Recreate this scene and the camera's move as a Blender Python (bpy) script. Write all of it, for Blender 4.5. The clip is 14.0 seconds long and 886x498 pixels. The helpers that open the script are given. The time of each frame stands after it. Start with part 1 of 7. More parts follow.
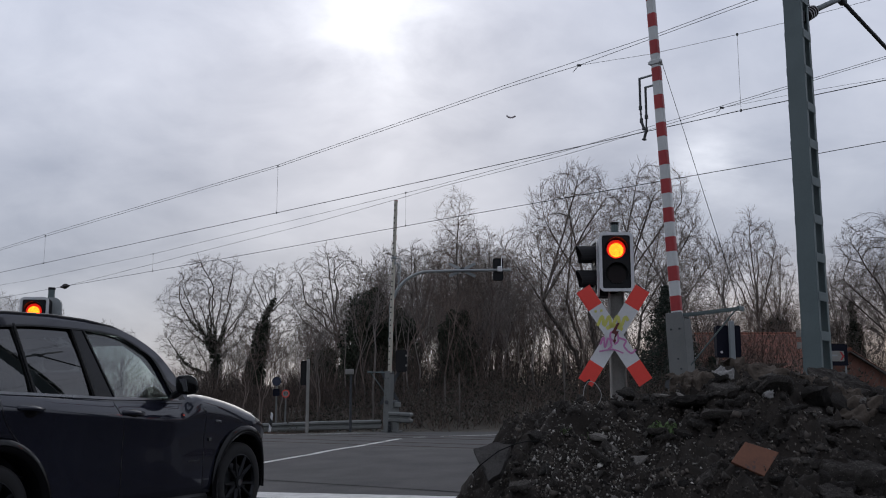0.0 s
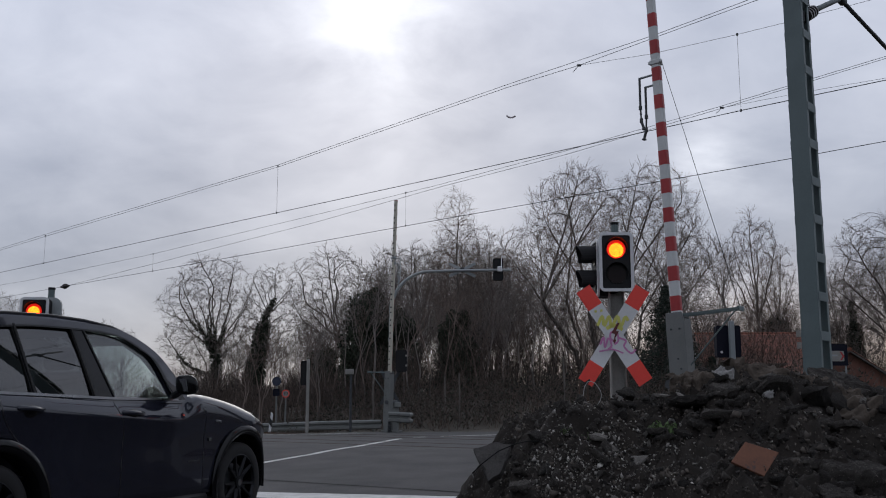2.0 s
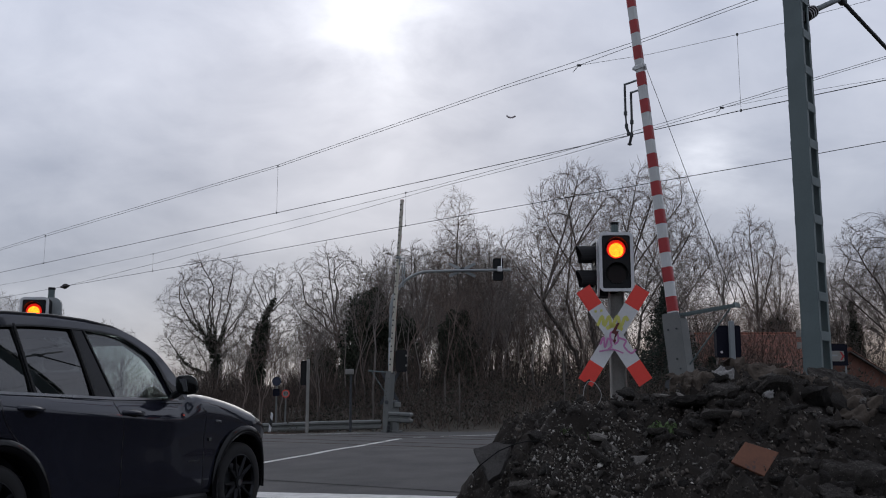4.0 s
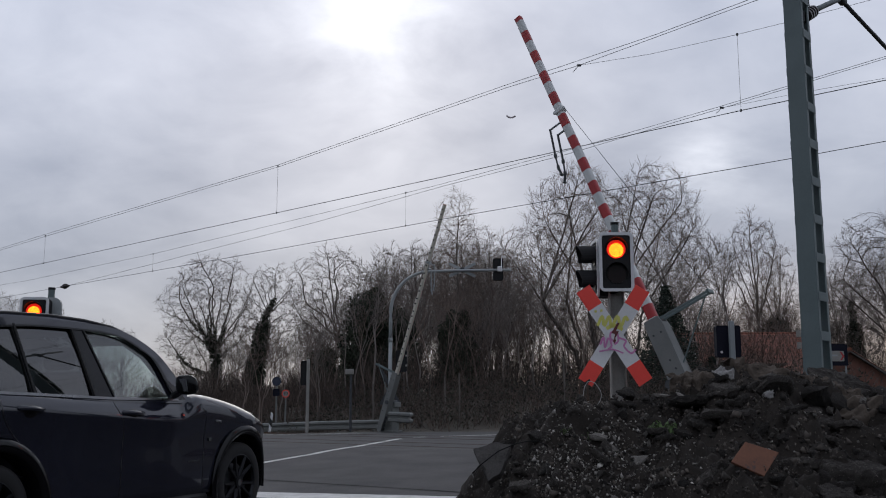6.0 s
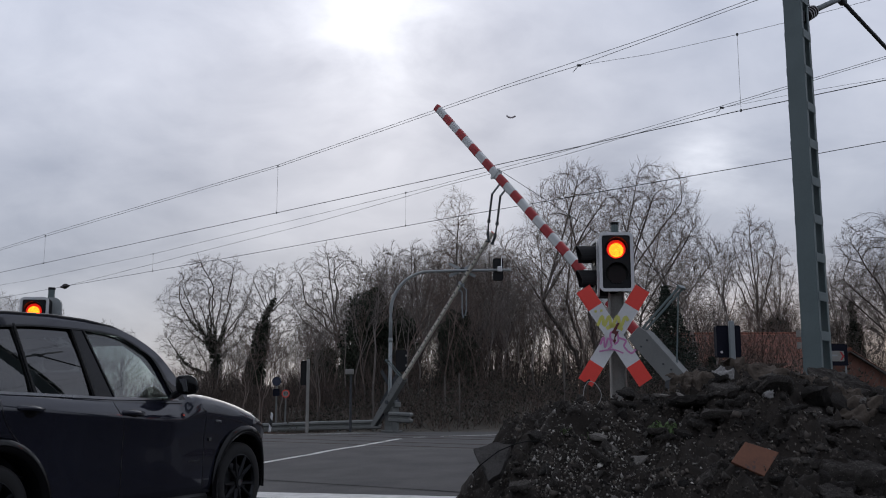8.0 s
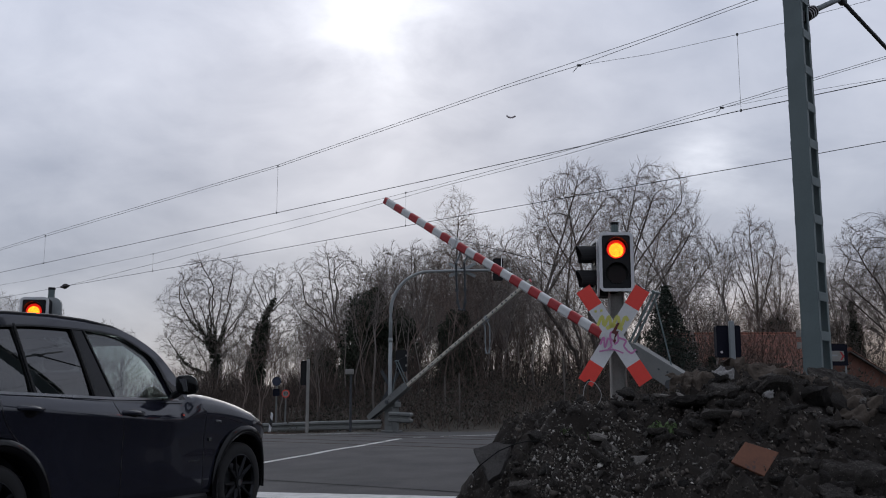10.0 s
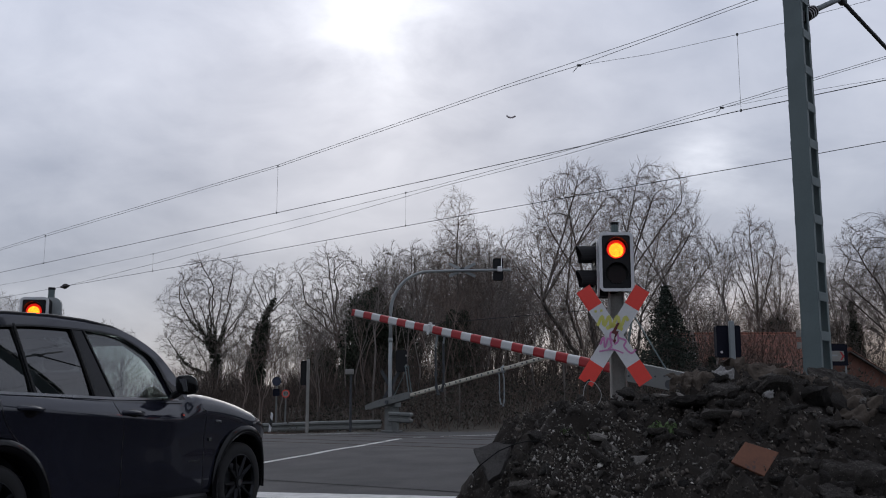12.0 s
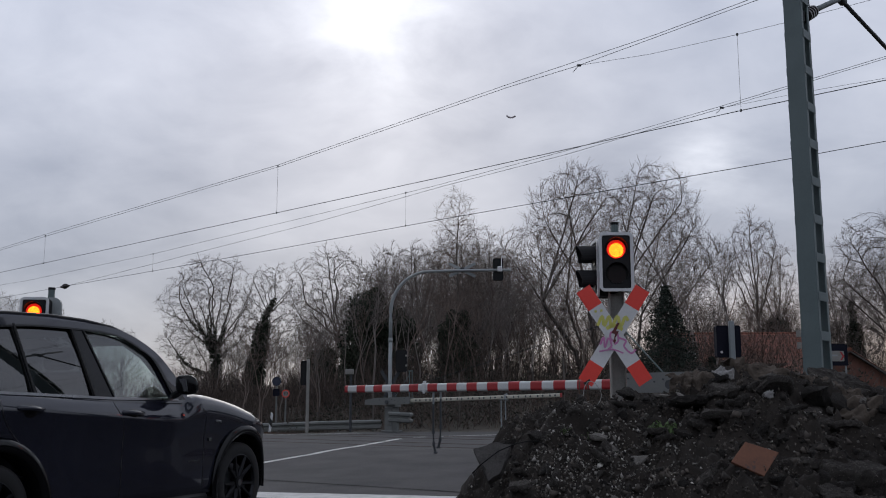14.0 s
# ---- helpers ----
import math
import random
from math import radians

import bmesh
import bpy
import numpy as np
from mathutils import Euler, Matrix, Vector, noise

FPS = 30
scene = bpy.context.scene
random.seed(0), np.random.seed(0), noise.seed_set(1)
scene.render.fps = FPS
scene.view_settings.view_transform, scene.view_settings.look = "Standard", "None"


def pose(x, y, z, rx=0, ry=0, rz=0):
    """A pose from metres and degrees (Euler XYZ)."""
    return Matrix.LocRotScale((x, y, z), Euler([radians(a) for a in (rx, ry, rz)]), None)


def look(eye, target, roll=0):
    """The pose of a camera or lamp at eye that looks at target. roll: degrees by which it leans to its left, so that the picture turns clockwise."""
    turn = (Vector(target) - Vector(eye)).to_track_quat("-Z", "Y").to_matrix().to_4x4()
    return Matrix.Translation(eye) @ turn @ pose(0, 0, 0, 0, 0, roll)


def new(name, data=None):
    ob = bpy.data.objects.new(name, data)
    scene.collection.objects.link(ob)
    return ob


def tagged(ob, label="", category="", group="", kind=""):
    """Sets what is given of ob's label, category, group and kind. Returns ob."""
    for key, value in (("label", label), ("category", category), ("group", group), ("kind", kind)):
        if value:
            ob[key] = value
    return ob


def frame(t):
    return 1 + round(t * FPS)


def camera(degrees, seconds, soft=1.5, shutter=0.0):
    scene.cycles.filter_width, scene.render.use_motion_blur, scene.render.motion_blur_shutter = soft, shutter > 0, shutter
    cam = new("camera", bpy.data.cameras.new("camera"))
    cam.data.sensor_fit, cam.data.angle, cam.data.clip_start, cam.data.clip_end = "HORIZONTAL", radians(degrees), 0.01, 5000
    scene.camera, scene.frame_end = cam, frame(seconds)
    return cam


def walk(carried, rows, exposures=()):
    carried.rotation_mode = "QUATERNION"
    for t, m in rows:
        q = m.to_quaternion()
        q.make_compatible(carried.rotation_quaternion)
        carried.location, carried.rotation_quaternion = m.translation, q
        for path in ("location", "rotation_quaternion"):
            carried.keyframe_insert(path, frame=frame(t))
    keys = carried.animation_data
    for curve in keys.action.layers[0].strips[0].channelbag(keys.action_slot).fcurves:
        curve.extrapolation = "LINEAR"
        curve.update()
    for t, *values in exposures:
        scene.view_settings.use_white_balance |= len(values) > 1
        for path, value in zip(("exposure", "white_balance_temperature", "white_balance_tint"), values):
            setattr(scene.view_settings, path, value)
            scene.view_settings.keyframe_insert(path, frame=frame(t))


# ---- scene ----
cam = camera(48.87, 14.0, soft=1.06)
EYE = pose(0, 0, 0.70, 90 + 9.32, 0, 0)
walk(cam, [(0.0, EYE), (14.0, EYE)])

# ---- light: a closed cloud cover, brightest where the low sun stands behind it ----
SUN_AZ, SUN_EL = radians(-3.6), radians(23.2)          # azimuth to the right of +y
SUN_DIR = Vector((math.sin(SUN_AZ) * math.cos(SUN_EL), math.cos(SUN_AZ) * math.cos(SUN_EL), math.sin(SUN_EL)))
sun = new("sun", bpy.data.lights.new("sun", "SUN"))
sun.data.energy, sun.data.angle, sun.data.color = 0.5, radians(55), (1.0, 0.95, 0.88)
sun.matrix_world = look(SUN_DIR * 50, (0, 0, 0))


def make_world():
    w = bpy.data.worlds.new("overcast_sky")
    scene.world = w
    w.use_nodes = True
    nt = w.node_tree
    nt.nodes.clear()
    N, L = nt.nodes.new, nt.links.new
    out, bg = N("ShaderNodeOutputWorld"), N("ShaderNodeBackground")
    sky = N("ShaderNodeTexSky")
    sky.sky_type, sky.sun_disc, sky.sun_elevation, sky.sun_rotation = "NISHITA", False, SUN_EL, SUN_AZ
    tc = N("ShaderNodeTexCoord")
    sep = N("ShaderNodeSeparateXYZ")
    L(tc.outputs["Generated"], sep.inputs[0])

    def math_node(op, a, b=None, c=None):
        m = N("ShaderNodeMath")
        m.operation = op
        for i, v in enumerate((a, b, c)):
            if v is None:
                continue
            if isinstance(v, (int, float)):
                m.inputs[i].default_value = v
            else:
                L(v, m.inputs[i])
        return m.outputs[0]

    # a flat cloud layer seen from below: direction over height
    z = math_node("MAXIMUM", sep.outputs[2], 0.0)
    k = math_node("DIVIDE", 1.0, math_node("ADD", z, 0.30))
    comb = N("ShaderNodeCombineXYZ")
    L(math_node("MULTIPLY", sep.outputs[0], k), comb.inputs[0])
    L(math_node("MULTIPLY", sep.outputs[1], k), comb.inputs[1])
    comb.inputs[2].default_value = 3.7

    def noise_node(scale, detail, rough, dist=0.0):
        t = N("ShaderNodeTexNoise")
        t.inputs["Scale"].default_value, t.inputs["Detail"].default_value = scale, detail
        t.inputs["Roughness"].default_value, t.inputs["Distortion"].default_value = rough, dist
        L(comb.outputs[0], t.inputs["Vector"])
        return t.outputs["Fac"]

    big, fine = noise_node(1.7, 3, 0.5, 0.2), noise_node(4.6, 6, 0.55, 0.3)
    cover = math_node("ADD", math_node("MULTIPLY", big, 0.62), math_node("MULTIPLY", fine, 0.38))
    ramp = N("ShaderNodeValToRGB")
    ramp.color_ramp.elements[0].position, ramp.color_ramp.elements[1].position = 0.385, 0.635
    ramp.color_ramp.elements[0].color = (0.385, 0.425, 0.535, 1)
    ramp.color_ramp.elements[1].color = (0.61, 0.645, 0.755, 1)
    L(cover, ramp.inputs[0])

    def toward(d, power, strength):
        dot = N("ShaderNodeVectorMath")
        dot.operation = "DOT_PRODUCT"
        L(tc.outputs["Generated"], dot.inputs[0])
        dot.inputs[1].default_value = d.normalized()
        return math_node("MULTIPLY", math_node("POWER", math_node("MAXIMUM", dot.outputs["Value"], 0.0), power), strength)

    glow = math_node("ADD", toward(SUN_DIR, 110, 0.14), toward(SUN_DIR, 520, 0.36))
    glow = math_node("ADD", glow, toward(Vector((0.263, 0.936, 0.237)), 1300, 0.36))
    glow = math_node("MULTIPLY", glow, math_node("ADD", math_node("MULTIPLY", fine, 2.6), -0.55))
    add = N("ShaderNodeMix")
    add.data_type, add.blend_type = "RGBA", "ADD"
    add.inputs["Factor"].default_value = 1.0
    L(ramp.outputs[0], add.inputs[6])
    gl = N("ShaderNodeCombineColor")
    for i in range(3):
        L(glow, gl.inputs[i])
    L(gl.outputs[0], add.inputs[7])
    # brighter towards the hidden sun, duller away from it
    side = N("ShaderNodeMix")
    side.data_type, side.blend_type = "RGBA", "MULTIPLY"
    side.inputs["Factor"].default_value = 1.0
    sg = N("ShaderNodeCombineColor")
    amount = math_node("ADD", toward(Vector((0.15, 1, 0.4)), 4, 0.08), 0.92)
    # thicker and duller low down, thinner overhead
    amount = math_node("ADD", amount, toward(Vector((-0.42, 0.82, 0.40)), 14, 0.09))
    amount = math_node("MULTIPLY", amount, math_node("MINIMUM", math_node("MULTIPLY_ADD", z, 1.25, 0.645), 1.16))
    for i in range(3):
        L(amount, sg.inputs[i])
    L(add.outputs[2], side.inputs[6])
    L(sg.outputs[0], side.inputs[7])
    # a thin warm clearing low down on the sun's side
    low = math_node("POWER", math_node("SUBTRACT", 1.0, math_node("MINIMUM", math_node("MULTIPLY", z, 5.0), 1.0)), 2.0)
    warm = N("ShaderNodeMix")
    warm.data_type = "RGBA"
    L(math_node("MULTIPLY", low, toward(Vector((0.36, 1, 0.05)), 30, 1.0)), warm.inputs["Factor"])
    L(side.outputs[2], warm.inputs[6])
    warm.inputs[7].default_value = (0.82, 0.62, 0.49, 1)
    # the clear sky hardly shows through the cloud
    mix = N("ShaderNodeMix")
    mix.data_type = "RGBA"
    mix.inputs["Factor"].default_value = 0.93
    hz = N("ShaderNodeMix")
    hz.data_type, hz.blend_type = "RGBA", "MULTIPLY"
    hz.inputs["Factor"].default_value = 1.0
    L(sky.outputs[0], hz.inputs[6])
    hz.inputs[7].default_value = (0.1, 0.1, 0.1, 1)
    L(hz.outputs[2], mix.inputs[6])
    L(warm.outputs[2], mix.inputs[7])
    L(mix.outputs[2], bg.inputs[0])
    bg.inputs[1].default_value = 1.0
    L(bg.outputs[0], out.inputs[0])


make_world()
scene.view_settings.exposure = 0.0


# ---- materials ----
def mat(name, color, color2=None, rough=0.6, metal=0.0, scale=3.0, fine=60.0, bump=0.15, var=0.5, spec=0.5, rough_var=0.12, coat=0.0, island=0.0, obj_random=0.0, stretch=(1, 1, 1), speck=None, relief=0.01):
    """Principled material with colour variation at two scales and a fine relief."""
    m = bpy.data.materials.new(name)
    m.use_nodes = True
    nt = m.node_tree
    N, L = nt.nodes.new, nt.links.new
    b = nt.nodes["Principled BSDF"]
    color2 = color2 or tuple(c * 0.72 for c in color)
    tc, mp = N("ShaderNodeTexCoord"), N("ShaderNodeMapping")
    mp.inputs["Scale"].default_value = stretch
    L(tc.outputs["Object"], mp.inputs[0])
    n1, n2 = N("ShaderNodeTexNoise"), N("ShaderNodeTexNoise")
    for t, s, d in ((n1, scale, 5), (n2, fine, 3)):
        t.inputs["Scale"].default_value, t.inputs["Detail"].default_value, t.inputs["Roughness"].default_value = s, d, 0.6
        L(mp.outputs[0], t.inputs["Vector"])
    avg = N("ShaderNodeMix")
    avg.data_type, avg.inputs[0].default_value = "FLOAT", 0.4
    L(n1.outputs["Fac"], avg.inputs[2])
    L(n2.outputs["Fac"], avg.inputs[3])
    fac = avg.outputs[0]
    mr = N("ShaderNodeMapRange")
    mr.inputs[1].default_value, mr.inputs[2].default_value = 0.5 - 0.25 * var - 0.02, 0.5 + 0.25 * var + 0.02
    L(fac, mr.inputs[0])
    col = N("ShaderNodeMix")
    col.data_type = "RGBA"
    col.inputs[6].default_value, col.inputs[7].default_value = (*color, 1), (*color2, 1)
    L(mr.outputs[0], col.inputs[0])
    res = col.outputs[2]
    if speck:
        # grains of another colour: colour, grain scale, share threshold
        n3, sr, sm = N("ShaderNodeTexNoise"), N("ShaderNodeMapRange"), N("ShaderNodeMix")
        n3.inputs["Scale"].default_value, n3.inputs["Detail"].default_value, n3.inputs["Roughness"].default_value = speck[1], 4, 0.7
        L(mp.outputs[0], n3.inputs["Vector"])
        sr.inputs[1].default_value, sr.inputs[2].default_value = speck[2], speck[2] + 0.07
        L(n3.outputs["Fac"], sr.inputs[0])
        sm.data_type = "RGBA"
        L(sr.outputs[0], sm.inputs[0])
        L(res, sm.inputs[6])
        sm.inputs[7].default_value = (*speck[0], 1)
        res = sm.outputs[2]
    if island or obj_random:
        hs = N("ShaderNodeHueSaturation")
        src = N("ShaderNodeNewGeometry").outputs["Random Per Island"] if island else N("ShaderNodeObjectInfo").outputs["Random"]
        r2 = N("ShaderNodeMapRange")
        a = island or obj_random
        r2.inputs[3].default_value, r2.inputs[4].default_value = 1 - a, 1 + a
        L(src, r2.inputs[0])
        L(r2.outputs[0], hs.inputs["Value"])
        L(res, hs.inputs["Color"])
        res = hs.outputs[0]
    L(res, b.inputs["Base Color"])
    rr = N("ShaderNodeMapRange")
    rr.inputs[3].default_value, rr.inputs[4].default_value = max(0.02, rough - rough_var), min(1, rough + rough_var)
    L(n1.outputs["Fac"], rr.inputs[0])
    L(rr.outputs[0], b.inputs["Roughness"])
    b.inputs["Metallic"].default_value = metal
    b.inputs["Specular IOR Level"].default_value = spec
    b.inputs["Coat Weight"].default_value = coat
    b.inputs["Coat Roughness"].default_value = 0.04
    if bump:
        bp = N("ShaderNodeBump")
        bp.inputs["Strength"].default_value, bp.inputs["Distance"].default_value = bump, relief
        L(fac, bp.inputs["Height"])
        L(bp.outputs[0], b.inputs["Normal"])
    return m


def glow_mat(name, color, strength):
    m = bpy.data.materials.new(name)
    m.use_nodes = True
    b = m.node_tree.nodes["Principled BSDF"]
    b.inputs["Base Color"].default_value = (0.2, 0.01, 0.01, 1)
    b.inputs["Emission Color"].default_value = (*color, 1)
    b.inputs["Emission Strength"].default_value = strength
    return m


def glass_mat(name, tint, clear, rough=0.0):
    """Thin window glass: part clear through a tint, part mirror."""
    m = bpy.data.materials.new(name)
    m.use_nodes = True
    nt = m.node_tree
    N, L = nt.nodes.new, nt.links.new
    nt.nodes.remove(nt.nodes["Principled BSDF"])
    tr, gl, mx, lw = N("ShaderNodeBsdfTransparent"), N("ShaderNodeBsdfGlossy"), N("ShaderNodeMixShader"), N("ShaderNodeLayerWeight")
    pw, ma = N("ShaderNodeMath"), N("ShaderNodeMath")
    pw.operation, pw.inputs[1].default_value = "POWER", 5.0
    ma.operation, ma.inputs[1].default_value, ma.inputs[2].default_value = "MULTIPLY_ADD", 0.89, 0.11
    L(lw.outputs["Facing"], pw.inputs[0])
    L(pw.outputs[0], ma.inputs[0])
    tr.inputs[0].default_value = tuple(c * clear for c in tint) + (1,)
    gl.inputs["Roughness"].default_value = rough
    gl.inputs["Color"].default_value = (1, 1, 1, 1)
    L(ma.outputs[0], mx.inputs[0])
    L(tr.outputs[0], mx.inputs[1])
    L(gl.outputs[0], mx.inputs[2])
    L(mx.outputs[0], nt.nodes["Material Output"].inputs[0])
    return m


ASPHALT = mat("asphalt", (0.050, 0.048, 0.051), (0.026, 0.026, 0.029), rough=0.85, scale=1.1, fine=70, bump=0.5, var=0.6, spec=0.35)
ROAD_PAINT = mat("road_paint", (0.62, 0.62, 0.60), (0.36, 0.36, 0.35), rough=0.7, scale=6, fine=120, bump=0.15, var=0.5)
TAR = mat("tar", (0.018, 0.018, 0.018), rough=0.95, fine=60, spec=0.1)
LEAFLITTER = mat("leaf_litter", (0.0527, 0.0372, 0.0248), (0.0217, 0.0217, 0.0124), rough=0.95, scale=0.35, fine=18, bump=1.0, var=1.0)
BALLAST = mat("ballast", (0.13, 0.095, 0.07), (0.07, 0.055, 0.045), rough=0.95, scale=3, fine=30, bump=1.0, var=1.0)
RUST = mat("rusty_steel", (0.10, 0.05, 0.03), (0.05, 0.03, 0.02), rough=0.8, metal=0.2, scale=6, fine=90, bump=0.3)
RAIL_TOP = mat("worn_rail_head", (0.075, 0.065, 0.06), (0.05, 0.04, 0.036), rough=0.75, metal=0.1, scale=4, fine=120, bump=0.05, spec=0.2)
GALV = mat("galvanised_steel", (0.27, 0.295, 0.30), (0.19, 0.21, 0.22), rough=0.6, metal=0.3, scale=5, fine=70, bump=0.08)
HOUSING_PAINT = mat("dirty_grey_sheet_steel", (0.181, 0.185, 0.176), (0.120, 0.125, 0.120), rough=0.6, scale=3, fine=40, bump=0.1, var=0.9)
GREY_PAINT = mat("grey_painted_steel", (0.30, 0.32, 0.32), (0.23, 0.25, 0.25), rough=0.55, scale=4, fine=60, bump=0.08, var=0.7)
PED_PAINT = mat("grey_green_steel", (0.165, 0.172, 0.162), (0.110, 0.115, 0.108), rough=0.55, scale=3, fine=50, bump=0.1, var=0.8)
MAST_PAINT = mat("mast_grey_green_paint", (0.120, 0.157, 0.158), (0.088, 0.117, 0.117), rough=0.55, scale=2.5, fine=60, bump=0.12, var=0.8)
DARK_STEEL = mat("dark_weathered_steel", (0.07, 0.075, 0.08), (0.04, 0.043, 0.046), rough=0.6, metal=0.3, scale=8, fine=80)
WHITE_BOOM = mat("white_reflective_paint", (0.62, 0.63, 0.62), (0.48, 0.49, 0.48), rough=0.5, scale=3, fine=70, bump=0.06, var=0.8)
CREAM_BOOM = mat("aged_cream_paint", (0.56, 0.53, 0.44), (0.40, 0.37, 0.30), rough=0.6, scale=3, fine=60, bump=0.08, var=0.9)
RED_FOIL = mat("red_reflective_foil", (0.40, 0.022, 0.024), (0.28, 0.018, 0.02), rough=0.45, scale=4, fine=80, bump=0.05, var=0.8)
RED_SIGN = mat("red_sign_foil", (0.86, 0.060, 0.040), (0.72, 0.050, 0.035), rough=0.5, scale=4, fine=80, bump=0.04, var=0.8)
WHITE_SIGN = mat("white_sign_foil", (0.68, 0.68, 0.68), (0.55, 0.55, 0.55), rough=0.5, scale=5, fine=80, bump=0.04, var=0.7)
BLACK_PLASTIC = mat("black_plastic", (0.010, 0.010, 0.011), (0.015, 0.015, 0.016), rough=0.65, scale=4, fine=90, bump=0.06, spec=0.25)
WHITE_PLASTIC = mat("white_plastic", (0.66, 0.66, 0.67), (0.54, 0.54, 0.55), rough=0.45, scale=4, fine=60, bump=0.03)
DARK_BLUE = mat("dark_blue_board", (0.006, 0.007, 0.014), (0.010, 0.011, 0.02), rough=0.75, scale=3, fine=50, spec=0.15)
LENS_DARK = mat("unlit_lens", (0.012, 0.006, 0.006), rough=0.4, scale=20, fine=90, spec=0.2)
CONCRETE = mat("concrete", (0.28, 0.27, 0.25), (0.19, 0.185, 0.17), rough=0.9, scale=3, fine=50, bump=0.4)
WIRE = mat("copper_wire_weathered", (0.055, 0.06, 0.062), rough=0.6, metal=0.5, bump=0)
INSULATOR = mat("brown_insulator", (0.05, 0.04, 0.04), rough=0.35, scale=4, fine=40)
LAMP_CORE = glow_mat("lit_red_led_core", (1.0, 0.082, 0.003), 10.0)
LAMP_RIM = glow_mat("lit_red_led_rim", (1.0, 0.016, 0.002), 0.55)
ARROW_RED = mat("faded_dark_red", (0.13, 0.022, 0.022), (0.09, 0.02, 0.02), rough=0.6, scale=8, fine=60, bump=0)
GRAFFITI_PINK = mat("pink_spray_paint", (0.55, 0.16, 0.38), (0.5, 0.22, 0.40), rough=0.6, bump=0)
GRAFFITI_YELLOW = mat("yellow_spray_paint", (0.60, 0.58, 0.10), (0.55, 0.52, 0.16), rough=0.6, bump=0)
BLUE_SIGN = mat("blue_sign_foil", (0.022, 0.030, 0.058), rough=0.5, scale=4)
BLACK_INK = mat("black_foil", (0.015, 0.015, 0.015), rough=0.6)
BARK = mat("bark", (0.115, 0.099, 0.086), (0.058, 0.051, 0.045), rough=0.95, scale=3, fine=24, bump=0.8, var=1.0, stretch=(1, 1, 0.25))
BARK_BIRCH = mat("pale_bark", (0.17, 0.15, 0.13), (0.06, 0.05, 0.045), rough=0.9, scale=3, fine=20, bump=0.5, var=1.0, stretch=(1, 1, 0.4))
TWIG = mat("twigs", (0.180, 0.152, 0.135), (0.118, 0.101, 0.092), rough=0.95, scale=1, fine=6, bump=0, island=0.25)
TWIG_RED = mat("reddish_twigs", (0.180, 0.134, 0.110), (0.120, 0.093, 0.079), rough=0.95, scale=1, fine=6, bump=0, island=0.25)
IVY = mat("ivy_leaves", (0.060, 0.070, 0.050), (0.034, 0.042, 0.030), rough=0.8, scale=1, fine=5, bump=0, island=0.4, spec=0.15)
CONIFER = mat("conifer_needles", (0.026, 0.038, 0.025), (0.015, 0.024, 0.016), rough=0.75, scale=1, fine=6, bump=0, island=0.4)
BRAMBLE = mat("dry_bramble_leaves", (0.046, 0.041, 0.029), (0.024, 0.026, 0.017), rough=0.9, scale=0.6, fine=6, bump=0, island=0.5)


BRAMBLE_STEM = mat("bramble_stems", (0.110, 0.081, 0.064), (0.036, 0.027, 0.023), rough=0.95, scale=0.5, fine=5, bump=0, island=0.6)


# ---- building helpers ----
def thing(name, label, category, m=None, group="", kind=""):
    ob = new(name)
    ob.empty_display_size = 0.2
    if m is not None:
        ob.matrix_basis = m
    return tagged(ob, label, category, group, kind)


def link_mesh(name, me, material, parent=None, label="", m=None):
    if not me.materials:
        me.materials.append(material)
    ob = new(name, me)
    ob.parent = parent
    if m is not None:
        ob.matrix_basis = m
    return tagged(ob, label) if label else ob


def part(name, bm, material, parent, label="", m=None, smooth=False):
    me = bpy.data.meshes.new(name)
    bmesh.ops.recalc_face_normals(bm, faces=bm.faces)
    bm.to_mesh(me)
    bm.free()
    if smooth:
        for p in me.polygons:
            p.use_smooth = True
    return link_mesh(name, me, material, parent, label, m)


def bm_new():
    return bmesh.new()


def box(bm, c, s, m=None, bevel=0.0, seg=1):
    mm = Matrix.Translation(c) @ Matrix.Diagonal((*s, 1))
    if m is not None:
        mm = m @ mm
    r = bmesh.ops.create_cube(bm, size=1.0, matrix=mm)
    if bevel:
        edges = {e for v in r["verts"] for e in v.link_edges}
        bmesh.ops.bevel(bm, geom=list(edges), offset=bevel, segments=seg, affect="EDGES", profile=0.5)
    return bm


def rod(bm, a, b, r0, r1=None, n=8, caps=True):
    a, b = Vector(a), Vector(b)
    d = b - a
    m = Matrix.Translation((a + b) / 2) @ d.to_track_quat("Z", "Y").to_matrix().to_4x4()
    bmesh.ops.create_cone(bm, cap_ends=caps, segments=n, radius1=r0, radius2=r0 if r1 is None else r1, depth=d.length, matrix=m)
    return bm


def tube(bm, pts, r, n=6, taper=None):
    """A bent pipe through pts."""
    pts = [Vector(p) for p in pts]
    rings = []
    for i, p in enumerate(pts):
        d = (pts[min(i + 1, len(pts) - 1)] - pts[max(i - 1, 0)]).normalized()
        q = d.to_track_quat("Z", "Y")
        rr = r if taper is None else r + (taper - r) * i / (len(pts) - 1)
        rings.append([bm.verts.new(p + q @ Vector((rr * math.cos(2 * math.pi * k / n), rr * math.sin(2 * math.pi * k / n), 0))) for k in range(n)])
    for a, b in zip(rings, rings[1:]):
        for k in range(n):
            bm.faces.new((a[k], a[(k + 1) % n], b[(k + 1) % n], b[k]))
    bm.faces.new(list(reversed(rings[0])))
    bm.faces.new(rings[-1])
    return bm


